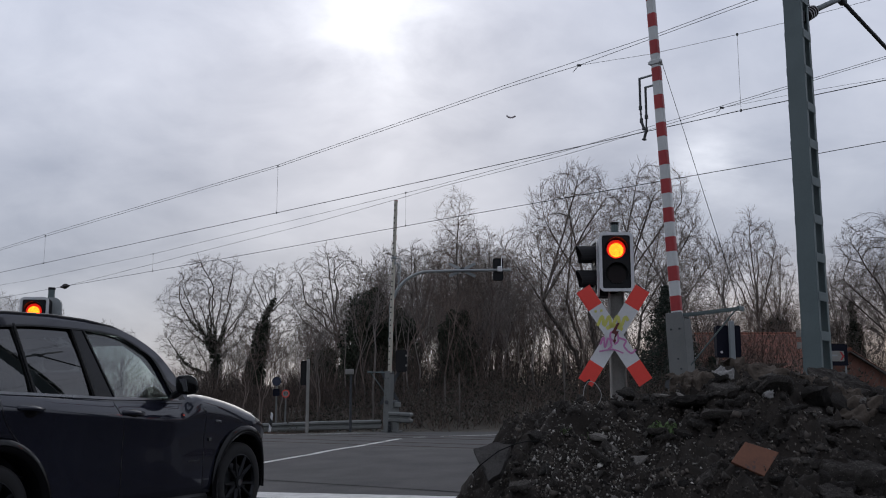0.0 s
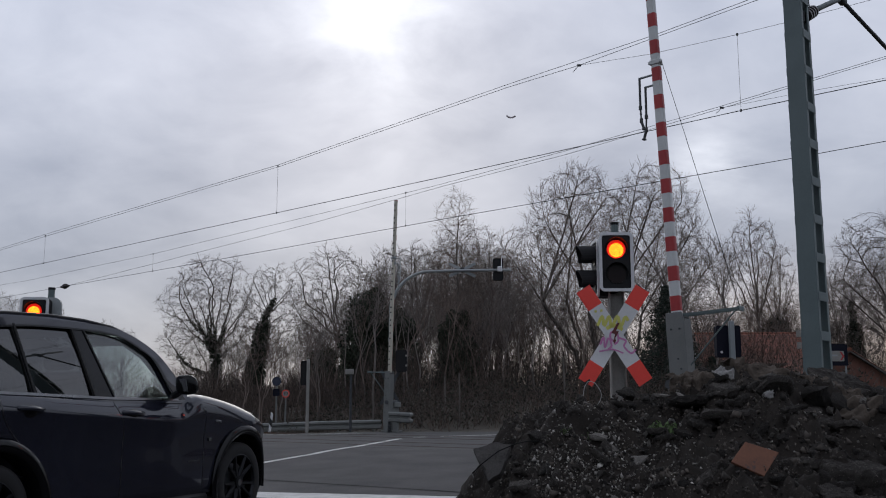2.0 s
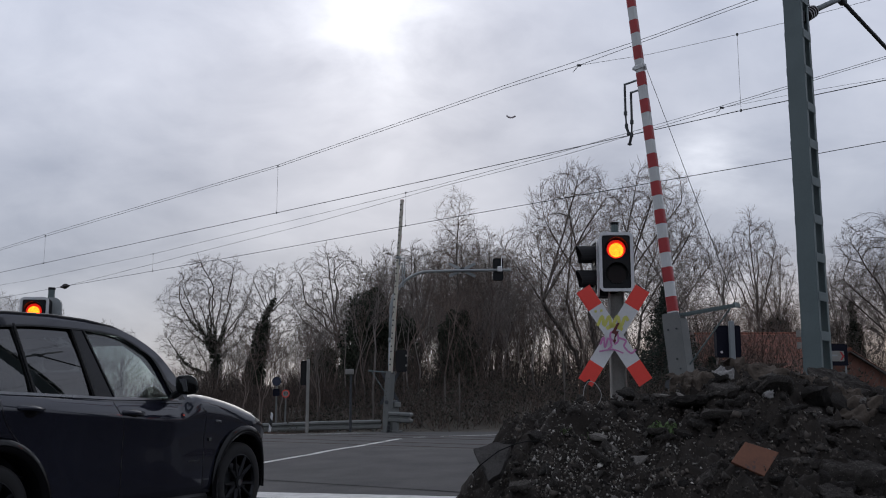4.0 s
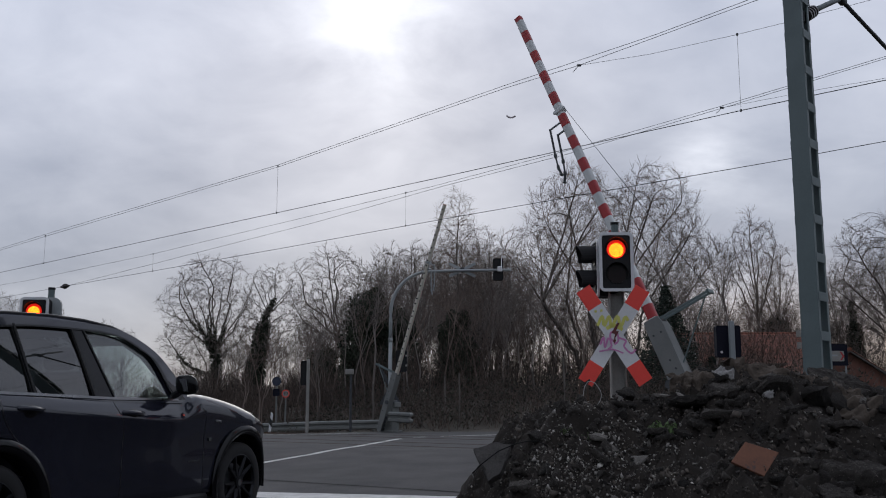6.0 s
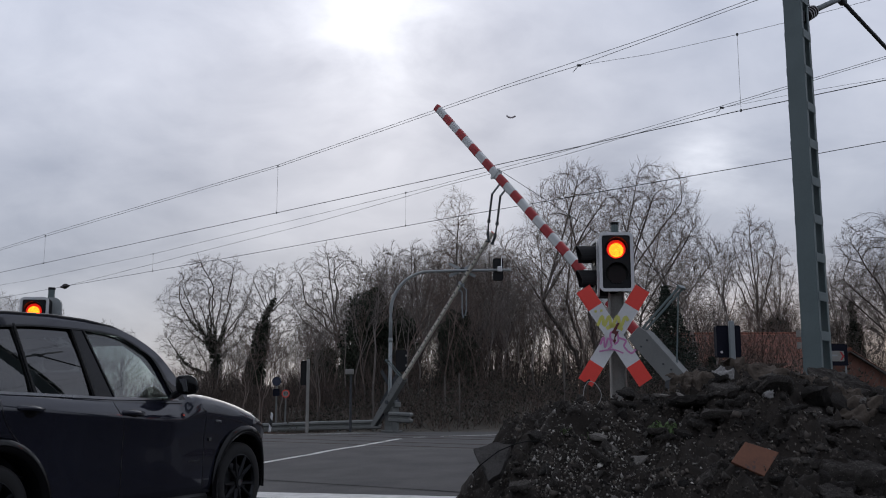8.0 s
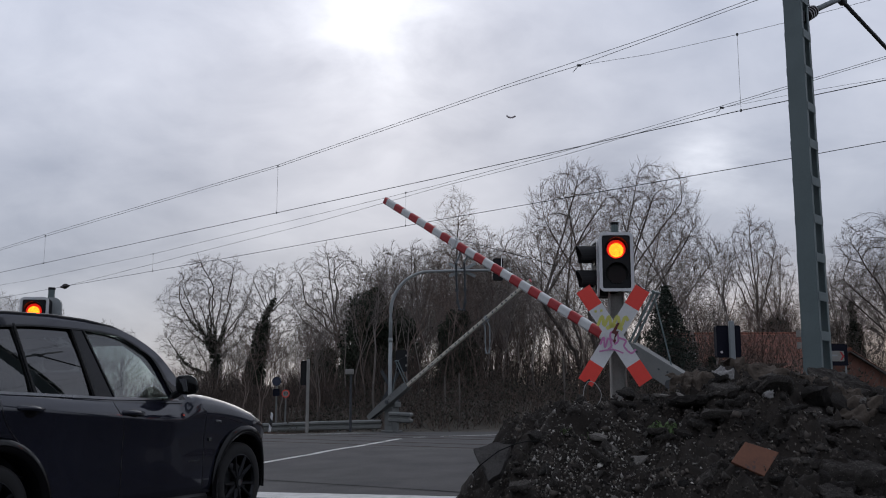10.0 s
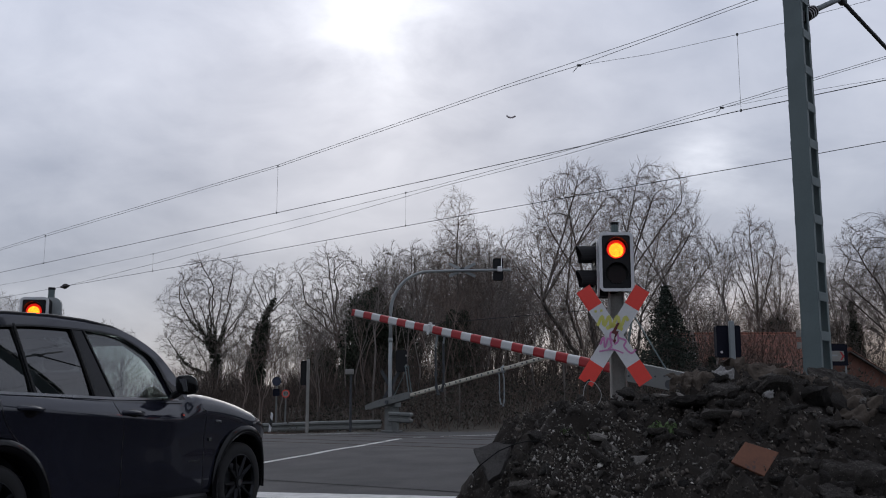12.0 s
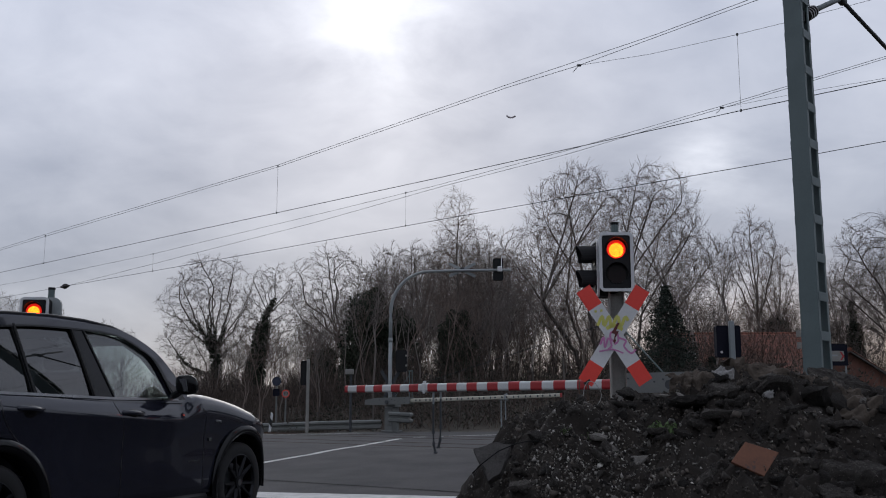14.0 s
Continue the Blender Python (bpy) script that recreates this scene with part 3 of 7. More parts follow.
# ---- crossing signals ----
def signal_head(t, name, m, lit, hood=0.10):
    """Two-lens signal facing local -y, centred on its housing."""
    w, h = 0.366, 0.64
    bm = bm_new()
    prism(bm, round_rect(w - 0.02, h - 0.02, 0.05), 0.0, 0.20)
    head = part(name, bm, BLACK_PLASTIC, t, "black signal head with a white border" + (", its red light lit" if lit else ""), m=m)
    bm = bm_new()
    frame_ring(bm, round_rect(w, h, 0.06), round_rect(w - 0.066, h - 0.066, 0.022), -0.016, 0.006)
    part("border", bm, WHITE_PLASTIC, head, "white rounded border")
    bm = bm_new()
    prism(bm, round_rect(w - 0.068, h - 0.068, 0.020), -0.006, 0.004)
    part("face_plate", bm, BLACK_PLASTIC, head)
    for cz, on in ((0.135, lit), (-0.135, False)):
        bm = bm_new()
        n = 18
        for y0, y1 in ((-0.006, -hood),):
            ro, ri = 0.125, 0.118
            rows = []
            for i in range(n + 1):
                a = radians(-25 + 230 * i / n)
                k = (0.35 if hood < 0.15 else 0.8) + (0.65 if hood < 0.15 else 0.2) * math.sin(max(0, min(math.pi, a)))
                rows.append([bm.verts.new((r * math.cos(a), y, cz + r * math.sin(a))) for r in (ro, ri) for y in (y0, y0 + (y1 - y0) * k)])
            for p, q in zip(rows, rows[1:]):
                for i, j in ((0, 1), (1, 3), (3, 2), (2, 0)):
                    bm.faces.new((p[i], p[j], q[j], q[i]))
            for e in (rows[0], rows[-1]):
                bm.faces.new((e[0], e[1], e[3], e[2]))
        part("visor", bm, BLACK_PLASTIC, head)
        bm = bm_new()
        prism(bm, circle(0.100, 28, 0, cz), -0.014, -0.004)
        part("lens_ring", bm, LAMP_RIM if on else LENS_DARK, head, "red glowing rim of the lens" if on else "dark unlit lens")
        if on:
            bm = bm_new()
            for i in range(7):
                r = 0.0118 * i
                for k in range(max(1, 6 * i)):
                    a = 2 * math.pi * k / max(1, 6 * i)
                    rod(bm, (r * math.cos(a), -0.019, cz - 0.012 + r * math.sin(a)), (r * math.cos(a), -0.012, cz - 0.012 + r * math.sin(a)), 0.0061, n=6)
            part("led_cluster", bm, LAMP_CORE, head, "bright lit cluster of red diodes")
    return head


def build_signal(m, pole_h, head_z, tube_x=0.02):
    t = thing("crossing_signal", "crossing signal with lit red light on grey steel post", "crossing signal", m, group="crossing signals")
    bm = bm_new()
    box(bm, (-0.075, 0.13, pole_h / 2 - 0.25), (0.014, 0.15, pole_h - 0.3), bevel=0.003)
    box(bm, (0.075, 0.13, pole_h / 2 - 0.25), (0.014, 0.15, pole_h - 0.3), bevel=0.003)
    box(bm, (0, 0.13, pole_h / 2 - 0.25), (0.15, 0.012, pole_h - 0.3))
    part("post", bm, CONCRETE, t, "weathered grey profile post")
    bm = bm_new()
    rod(bm, (tube_x, 0.25, head_z - 0.3), (tube_x, 0.25, head_z + 0.45), 0.042, n=14)
    box(bm, (tube_x / 2, 0.22, head_z - 0.2), (0.10 + tube_x, 0.05, 0.06), bevel=0.008)
    part("top_tube", bm, MAST_PAINT, t, "grey tube with a cap")
    bm = bm_new()
    rod(bm, (tube_x, 0.25, head_z + 0.445), (tube_x, 0.25, head_z + 0.475), 0.047, n=14)
    part("tube_cap", bm, BLACK_PLASTIC, t)
    signal_head(t, "signal_head", pose(0, 0, head_z), True)
    return t


def cross_arm(t, ang, y):
    half, w = 0.585, 0.165
    rot = Matrix.Rotation(-ang, 4, "Y")

    def piece(name, x0, x1, material, dy=0.0, label=""):
        bm = bm_new()
        prism(bm, [(x0, -w / 2), (x1, -w / 2), (x1, w / 2), (x0, w / 2)], -0.003, 0.003)
        return part(name, bm, material, t, label, m=pose(0, y + dy, 0) @ rot)

    arm = piece("sign_blade", -half + 0.23, half - 0.23, WHITE_SIGN, 0, "white blade of the crossing sign with spray paint")
    piece("red_blade_end", -half, -half + 0.23, RED_SIGN)
    piece("red_blade_end", half - 0.23, half, RED_SIGN)
    return arm


def build_crossbuck(m):
    t = thing("crossbuck_sign", "weathered red and white diagonal cross sign sprayed with graffiti", "railway sign", m)
    cross_arm(t, radians(57.5), 0.0)
    cross_arm(t, radians(122.5), -0.009)
    bm = bm_new()
    box(bm, (0, 0.03, 0), (0.05, 0.045, 0.3), bevel=0.004)
    box(bm, (0, 0.06, 0.08), (0.16, 0.02, 0.04), bevel=0.003)
    box(bm, (0, 0.06, -0.08), (0.16, 0.02, 0.04), bevel=0.003)
    part("bracket", bm, GALV, t)
    bm = bm_new()
    prism(bm, [(-0.335, -0.50), (-0.270, -0.455), (-0.262, -0.475), (-0.300, -0.525), (-0.325, -0.515)], -0.017, -0.0125)
    part("tape_scrap", bm, BLACK_INK, t, "black scrap stuck on the blade")
    # lightning arrow
    bm = bm_new()
    prism(bm, [(0.035, 0.13), (0.062, 0.13), (0.020, 0.045), (0.052, 0.040), (0.010, -0.03), (0.018, -0.06), (-0.005, -0.095), (-0.016, -0.045), (-0.005, -0.05), (0.008, 0.012), (-0.030, 0.022)], -0.019, -0.0155)
    part("lightning_arrow", bm, ARROW_RED, t, "dark red lightning arrow")

    def scrawl(pts, r, material, label):
        bm = bm_new()
        fine = []
        for i in range(len(pts) - 1):
            p0, p1, p2, p3 = (Vector(pts[max(0, min(len(pts) - 1, i + d))]) for d in (-1, 0, 1, 2))
            for k in range(5):
                s = k / 5
                fine.append(0.5 * ((2 * p1) + (p2 - p0) * s + (2 * p0 - 5 * p1 + 4 * p2 - p3) * s * s + (3 * p1 - p0 - 3 * p2 + p3) * s ** 3))
        fine.append(Vector(pts[-1]))
        a, b = [], []
        for i, q in enumerate(fine):
            d = fine[min(i + 1, len(fine) - 1)] - fine[max(i - 1, 0)]
            nrm = Vector((-d.y, d.x)).normalized() * r
            for lst, s in ((a, 1), (b, -1)):
                lst.append(bm.verts.new((q.x + s * nrm.x, -0.0145, q.y + s * nrm.y)))
        for i in range(len(fine) - 1):
            bm.faces.new((a[i], a[i + 1], b[i + 1], b[i]))
        part("spray_mark", bm, material, t, label)

    yl = "faded yellow spray paint"
    scrawl([(-0.17, 0.10), (-0.12, 0.20), (-0.10, 0.10), (-0.05, 0.20), (-0.03, 0.08)], 0.016, GRAFFITI_YELLOW, yl)
    scrawl([(-0.02, 0.08), (0.04, 0.20), (0.07, 0.09), (0.12, 0.19), (0.15, 0.15)], 0.016, GRAFFITI_YELLOW, yl)
    scrawl([(-0.08, 0.07), (0.0, 0.10), (0.09, 0.06)], 0.020, GRAFFITI_YELLOW, yl)
    for x, z in ((-0.20, 0.25), (-0.14, 0.26)):
        scrawl([(x, z), (x + 0.025, z + 0.004)], 0.012, GRAFFITI_YELLOW, yl)
    pk = "pink spray paint"
    scrawl([(-0.15, -0.10), (-0.11, -0.02), (-0.10, -0.13), (-0.06, -0.03), (-0.03, -0.11), (-0.07, -0.15)], 0.010, GRAFFITI_PINK, pk)
    scrawl([(0.01, -0.08), (-0.04, -0.03), (-0.03, 0.03), (0.03, 0.02), (0.04, -0.06), (0.0, -0.10)], 0.010, GRAFFITI_PINK, pk)
    scrawl([(0.05, -0.03), (0.12, -0.06), (0.10, -0.12), (0.17, -0.19), (0.22, -0.15)], 0.010, GRAFFITI_PINK, pk)
    scrawl([(-0.16, -0.17), (-0.02, -0.15), (0.09, -0.19)], 0.008, GRAFFITI_PINK, pk)
    return t


gz = ground_z(1.85, 10.4)
sig = build_signal(pose(1.855, 10.32, gz, 0, 0, -4), 2.55 - gz, 2.255 - gz)
# side-facing head on the same post
side = signal_head(sig, "side_signal_head", pose(-0.20, 0.27, 2.215 - gz, 0, 0, -84), False, 0.21)
build_crossbuck(pose(1.805, 10.30, 1.468, 0, 0, -4))
gz2 = ground_z(-5.29, 12.6)
left_signal = build_signal(pose(-5.30, 12.6, gz2, 0, 0, 4), 2.36 - gz2, 1.815 - gz2, 0.125)
bm = bm_new()
prism(bm, round_rect(0.26, 0.62, 0.10, cx=0.155, cz=1.84 - gz2), 0.16, 0.22)
part("backing_plate", bm, GREY_PAINT, left_signal, "grey rounded backing plate")


# ---- catenary mast beside the near barrier ----
def build_mast(m, h):
    t = thing("catenary_mast", "grey-green battened steel catenary mast", "overhead line mast", m)
    hw = lambda z: 0.178 - 0.010 * z
    for sx in (-1, 1):
        bm = bm_new()
        rows = []
        for z in (-0.3, h):
            e = hw(z)
            rows.append([bm.verts.new((sx * (e - dx), y, z)) for dx, y in ((0, -0.102), (0, 0.102), (0.055, 0.102), (0.055, 0.092), (0.010, 0.092), (0.010, -0.092), (0.055, -0.092), (0.055, -0.102))])
        for i in range(8):
            j = (i + 1) % 8
            bm.faces.new((rows[0][i], rows[0][j], rows[1][j], rows[1][i]))
        bm.faces.new(rows[1])
        part("channel", bm, MAST_PAINT, t, "steel channel of the mast")
    z = 0.25
    while z < h:
        for y in (-0.106, 0.106):
            bm = bm_new()
            box(bm, (0, y, z), (2 * hw(z) - 0.02, 0.008, 0.10), bevel=0.002)
            part("batten_plate", bm, MAST_PAINT, t)
        z += 0.435
    bm = bm_new()
    box(bm, (0, 0, -0.2), (0.7, 0.7, 0.5), bevel=0.03)
    part("footing", bm, CONCRETE, t, "concrete footing")
    for z in (1.42, 1.55):
        bm = bm_new()
        prism(bm, [(-0.025, z), (0.025, z), (0.025, z + 0.07), (-0.025, z + 0.07)], -0.004, 0.004)
        part("plate", bm, CONCRETE, t, "small pale plate", m=pose(-0.185, 0.125, 0, 0, 0, -60))
    # bracket arm towards the track
    e = 0.065
    bm = bm_new()
    rod(bm, (0.16, 0, 5.25 + e), (0.62, 0, 5.50 + e), 0.045, 0.04, n=12)
    for k in range(4):
        x, z = 0.30 + 0.075 * k, 5.325 + e + 0.041 * k
        rod(bm, (x, 0, z), (x + 0.03, 0, z + 0.016), 0.078, n=14)
    part("bracket_insulator", bm, INSULATOR, t, "dark ribbed insulator")
    bm = bm_new()
    rod(bm, (0.62, 0, 5.50 + e), (3.6, 0, 6.95 + e), 0.034, n=12)
    part("cantilever_tube", bm, GALV, t, "galvanised cantilever tube", smooth=True)
    bm = bm_new()
    rod(bm, (1.62, 0, 5.99 + e), (4.6, 0, 5.82 + e), 0.028, n=10)
    rod(bm, (1.56, 0, 5.99 + e), (1.74, 0, 5.98 + e), 0.055, n=10)
    part("steady_arm", bm, DARK_STEEL, t, "dark registration arm", smooth=True)
    bm = bm_new()
    box(bm, (0.14, 0, 5.23 + e), (0.16, 0.14, 0.14), bevel=0.01)
    part("bracket_hinge", bm, DARK_STEEL, t)
    bm = bm_new()
    tube(bm, [(0.42, 0.0, 5.42 + e), (0.36, 0.02, 5.58 + e), (0.42, 0.03, 5.66 + e), (0.50, 0.02, 5.60 + e), (0.47, 0.0, 5.46 + e)], 0.007, n=5)
    part("bonding_wire", bm, WIRE, t)
    return t


build_mast(pose(4.128, 10.8, ground_z(4.1, 10.8), 0, 0, 49.5), 9.0)


# ---- things beyond the crossing ----
def build_arm_signal():
    t = thing("arm_signal", "grey mast with a curved arm carrying a signal over the road", "signal mast", pose(-1.72, 32.0, 0))
    bm = bm_new()
    rod(bm, (0, 0, -0.2), (0, 0, 2.9), 0.064, 0.062, n=14)
    rod(bm, (0, 0, 2.86), (0, 0, 3.0), 0.070, n=14)
    part("mast", bm, GREY_PAINT, t, "grey tubular mast", smooth=True)
    bm = bm_new()
    arc = [(0, 0, 2.95), (0, 0, 3.6)] + [(1.3 - 1.3 * math.cos(radians(a)), 0, 3.85 + 1.35 * math.sin(radians(a))) for a in range(0, 91, 10)] + [(2.4, 0, 5.23), (3.98, 0, 5.25)]
    tube(bm, arc, 0.060, n=12, taper=0.045)
    part("arm", bm, GREY_PAINT, t, "grey curved arm", smooth=True)
    # hanging signal, back to the crossing
    bm = bm_new()
    prism(bm, round_rect(0.34, 0.72, 0.05, cx=3.55, cz=5.28), 0.02, 0.24)
    part("signal_head", bm, BLACK_PLASTIC, t, "dark back of a signal head")
    bm = bm_new()
    box(bm, (3.60, -0.05, 5.27), (0.16, 0.14, 0.18), bevel=0.02)
    box(bm, (3.66, 0.0, 5.5), (0.03, 0.03, 0.3))
    part("clamp", bm, WHITE_PLASTIC, t, "pale clamp box")
    for s in (1, -1):
        bm = bm_new()
        box(bm, (0, 0, 0), (0.98, 0.012, 0.10), bevel=0.003)
        part("sign_blade_back", bm, GREY_PAINT, t, "bare metal back of a diagonal cross", m=pose(2.36, 0.09 + 0.014 * s, 5.26, 0, s * 26, 0))
        bm = bm_new()
        box(bm, (0, 0, 0), (1.25, 0.012, 0.105), bevel=0.003)
        part("sign_blade_back", bm, DARK_STEEL, t, "dark metal back of a diagonal cross", m=pose(0.0, 0.12 + 0.014 * s, 1.40, 0, s * 61, 0))
    bm = bm_new()
    box(bm, (2.36, 0.06, 5.26), (0.14, 0.12, 0.14), bevel=0.01)
    part("cross_clamp", bm, DARK_STEEL, t)
    bm = bm_new()
    prism(bm, round_rect(0.36, 0.70, 0.05, cx=0.36, cz=2.25), -0.02, 0.22)
    part("signal_head", bm, BLACK_PLASTIC, t, "dark back of a signal head")
    # two small pale blocks added in place of reflections on the dark head
    for z in (2.42, 2.10):
        bm = bm_new()
        box(bm, (0.52, -0.03, z), (0.06, 0.04, 0.06), bevel=0.01)
        part("pale_reflection", bm, CONCRETE, t)


build_arm_signal()


def build_post_signal(m, h, w, bh, label):
    """A backboard on a post, seen from behind."""
    t = thing("signal_post", label, "crossing signal", m)
    bm = bm_new()
    box(bm, (0, 0, h / 2 - 0.1), (0.09, 0.09, h + 0.2), bevel=0.012)
    part("post", bm, CONCRETE, t, "weathered pale post")
    bm = bm_new()
    prism(bm, round_rect(w, bh, 0.05, cx=-0.12, cz=h - bh / 2 - 0.04), 0.06, 0.26)
    part("signal_head", bm, BLACK_PLASTIC, t, "black signal head seen from the back")
    return t


build_post_signal(pose(-4.12, 30.0, 0), 2.2, 0.23, 0.74, "pale post with a dark signal head turned away")
# large dark board beside the rubble
t = thing("signal_post", "grey post with a dark blue board seen from behind", "crossing signal", pose(4.73, 16.0, 0))
bm = bm_new()
box(bm, (0, 0, 0.98), (0.085, 0.085, 2.3), bevel=0.01)
part("post", bm, GALV, t, "grey post")
bm = bm_new()
prism(bm, round_rect(0.40, 0.52, 0.03, cx=-0.03, cz=1.80), 0.07, 0.22)
part("board", bm, DARK_BLUE, t, "dark blue backboard")
bm = bm_new()
box(bm, (-0.16, 0.05, 1.62), (0.03, 0.03, 0.035), bevel=0.005)
part("white_tag", bm, WHITE_PLASTIC, t)


def build_guardrail(line_pts, label, steel):
    t = thing("guardrail", label, "guardrail")
    bm = bm_new()
    prof = [(-0.155, 0.0), (-0.12, -0.045), (-0.06, -0.045), (-0.02, 0.025), (0.02, 0.025), (0.06, -0.045), (0.12, -0.045), (0.155, 0.0)]
    pts = [Vector(p) for p in line_pts]
    rows = []
    for i, p in enumerate(pts):
        d = (pts[min(i + 1, len(pts) - 1)] - pts[max(i - 1, 0)]).normalized()
        nrm = Vector((d.y, -d.x, 0))
        rows.append([bm.verts.new(p + nrm * -(dy) + Vector((0, 0, dz))) for dz, dy in prof] + [bm.verts.new(p + nrm * -(dy + 0.006) + Vector((0, 0, dz))) for dz, dy in reversed(prof)])
    for a, b in zip(rows, rows[1:]):
        for i in range(len(a)):
            j = (i + 1) % len(a)
            bm.faces.new((a[i], a[j], b[j], b[i]))
    bm.faces.new(rows[0])
    bm.faces.new(rows[-1])
    part("rail", bm, steel, t, "corrugated galvanised beam")
    acc = 0.3
    for a, b in zip(pts, pts[1:]):
        L = (b - a).length
        while acc < L:
            p = a + (b - a) * acc / L
            bm = bm_new()
            g = ground_z(p.x, p.y)
            box(bm, (p.x, p.y + 0.09, (p.z + 0.1 + g) / 2 - 0.1), (0.06, 0.10, p.z + 0.3 - g), bevel=0.006)
            part("post", bm, steel, t)
            acc += 1.45
        acc -= L
    return t


build_guardrail([(-13.0, 38.0, -0.06), (-6.6, 36.0, 0.03), (-4.3, 34.2, 0.13), (-2.05, 32.9, 0.20)], "low grey corrugated guardrail along the road's far edge", PED_PAINT)
build_guardrail([(-1.62, 29.6, 0.47), (-1.28, 29.45, 0.455), (-1.02, 29.56, 0.44), (-0.94, 29.9, 0.44)], "short curved guardrail round the barrier pedestal", PED_PAINT)


def build_round_sign(m, h, r, ring, face, label, text=""):
    t = thing("road_sign", label, "road sign", m)
    bm = bm_new()
    rod(bm, (0, 0, -0.2), (0, 0, h + r), 0.030, n=10)
    part("post", bm, PED_PAINT, t, "grey tube post")
    bm = bm_new()
    prism(bm, circle(r, 28, 0, h), -0.055, -0.04)
    part("disc", bm, ring, t)
    if face is not None:
        bm = bm_new()
        prism(bm, circle(r * 0.78, 28, 0, h), -0.060, -0.0545)
        part("disc_face", bm, face, t)
    if text:
        cu = bpy.data.curves.new("speed_number", "FONT")
        cu.body, cu.size, cu.align_x, cu.align_y, cu.extrude = text, r * 1.15, "CENTER", "CENTER", 0.002
        ob = new("speed_number", cu)
        cu.materials.append(BLACK_INK)
        ob.parent, ob.matrix_basis = t, pose(0, -0.064, h, 90, 0, 0)
    return t


build_round_sign(pose(-6.08, 36.0, ground_z(-6.08, 36)), 1.70 - ground_z(-6.08, 36), 0.165, BLUE_SIGN, None, "round blue sign on a grey post")
bm = bm_new()
box(bm, (-6.08, 35.93, 1.30), (0.24, 0.03, 0.26), bevel=0.01)
tagged(part("small_sign_plate", bm, DARK_BLUE, None), "small dark plate on the post of the blue sign", "sign plate")
build_round_sign(pose(-5.90, 37.0, ground_z(-5.75, 37)), 1.27 - ground_z(-5.75, 37), 0.145, RED_SIGN, CONCRETE, "round speed limit sign with a red border", "70")


def build_marker_post(m):
    t = thing("marker_post", "white roadside marker post with a black slanted band", "marker post", m)
    bm = bm_new()
    prism(bm, [(-0.042, -0.1), (0.042, -0.1), (0.038, 0.80), (-0.038, 0.87)], -0.04, 0.04)
    part("body", bm, WHITE_PLASTIC, t)
    bm = bm_new()
    prism(bm, [(-0.044, 0.46), (0.044, 0.36), (0.042, 0.58), (-0.042, 0.68)], -0.044, 0.044)
    part("band", bm, BLACK_INK, t)


build_marker_post(pose(-6.0, 34.2, ground_z(-6.0, 34.2), 0, 6, 0))

t = thing("box_post", "thin post carrying a pale box", "post", pose(-2.90, 31.0, 0))
bm = bm_new()
rod(bm, (0, 0, -0.2), (0, 0, 1.78), 0.04, n=8)
part("post", bm, DARK_STEEL, t)
bm = bm_new()
box(bm, (-0.05, 0, 1.86), (0.26, 0.2, 0.16), bevel=0.015)
part("box", bm, CONCRETE, t, "pale box")


def build_stake(x, y, h, r=0.035):
    g = ground_z(x, y)
    bm = bm_new()
    tube(bm, [(0, 0, -0.1), (0.02, 0, h * 0.5), (0.0, 0, h)], r, n=7, taper=r * 0.8)
    tagged(part("wooden_stake", bm, BARK_BIRCH, None, m=pose(x, y, g)), "thin pale wooden stake standing in the verge", "stake", "stakes in the verge")


for x, y, h in ((0.05, 33.6, 1.75), (0.55, 33.7, 1.8), (-2.0, 33.8, 1.6), (-2.4, 33.8, 1.55), (4.2, 34.2, 1.9)):
    build_stake(x, y, h)

# chevron board on its blue plate beyond the mast
t = thing("direction_board", "dark blue board with a white red-arrow plate on posts", "road sign", pose(12.1, 30.0, ground_z(12.1, 30)))
bm = bm_new()
prism(bm, round_rect(0.60, 0.66, 0.03, cx=0.0, cz=2.34 - ground_z(12.1, 30)), 0.0, 0.03)
part("board", bm, DARK_BLUE, t)
bm = bm_new()
prism(bm, round_rect(0.46, 0.32, 0.02, cx=-0.05, cz=2.30 - ground_z(12.1, 30)), -0.012, -0.002)
part("plate", bm, CONCRETE, t)
cz = 2.30 - ground_z(12.1, 30)
bm = bm_new()
prism(bm, [(0.05, cz + 0.13), (0.11, cz + 0.13), (0.19, cz), (0.11, cz - 0.13), (0.05, cz - 0.13), (0.13, cz)], -0.018, -0.012)
part("arrow_head", bm, RED_FOIL, t, "red chevron")
bm = bm_new()
box(bm, (-0.14, -0.015, cz + 0.02), (0.24, 0.004, 0.05))
part("text_bar", bm, GREY_PAINT, t, "unreadable grey lettering")
for x in (-0.22, 0.24):
    bm = bm_new()
    rod(bm, (x, 0.05, -0.2), (x, 0.05, 2.65 - ground_z(12.1, 30)), 0.03, n=8)
    part("post", bm, GALV, t)

# a fleck of dirt on the glass that the camera looks through
FLECK = mat("dry_dirt", (0.72, 0.68, 0.67), (0.35, 0.28, 0.28), rough=0.8, scale=400, fine=2000, bump=0)
t = thing("dirt_fleck", "tiny brownish fleck of dirt stuck close before the camera", "dirt", pose(0.065, 0.90, 0.976))
bm = bm_new()
tube(bm, [(-0.0042, 0, 0.0012), (-0.0030, 0, 0.0), (-0.0008, 0, -0.0009), (0.0015, 0, -0.0009), (0.0032, 0, 0.0001)], 0.00085, n=8)
part("crumb", bm, FLECK, t, smooth=True)
bm = bm_new()
tube(bm, [(0.0028, 0, -0.0001), (0.0038, 0, 0.0003), (0.0043, 0, 0.0006)], 0.0008, n=8)
part("dark_end", bm, BARK, t, "dark end of the fleck", smooth=True)


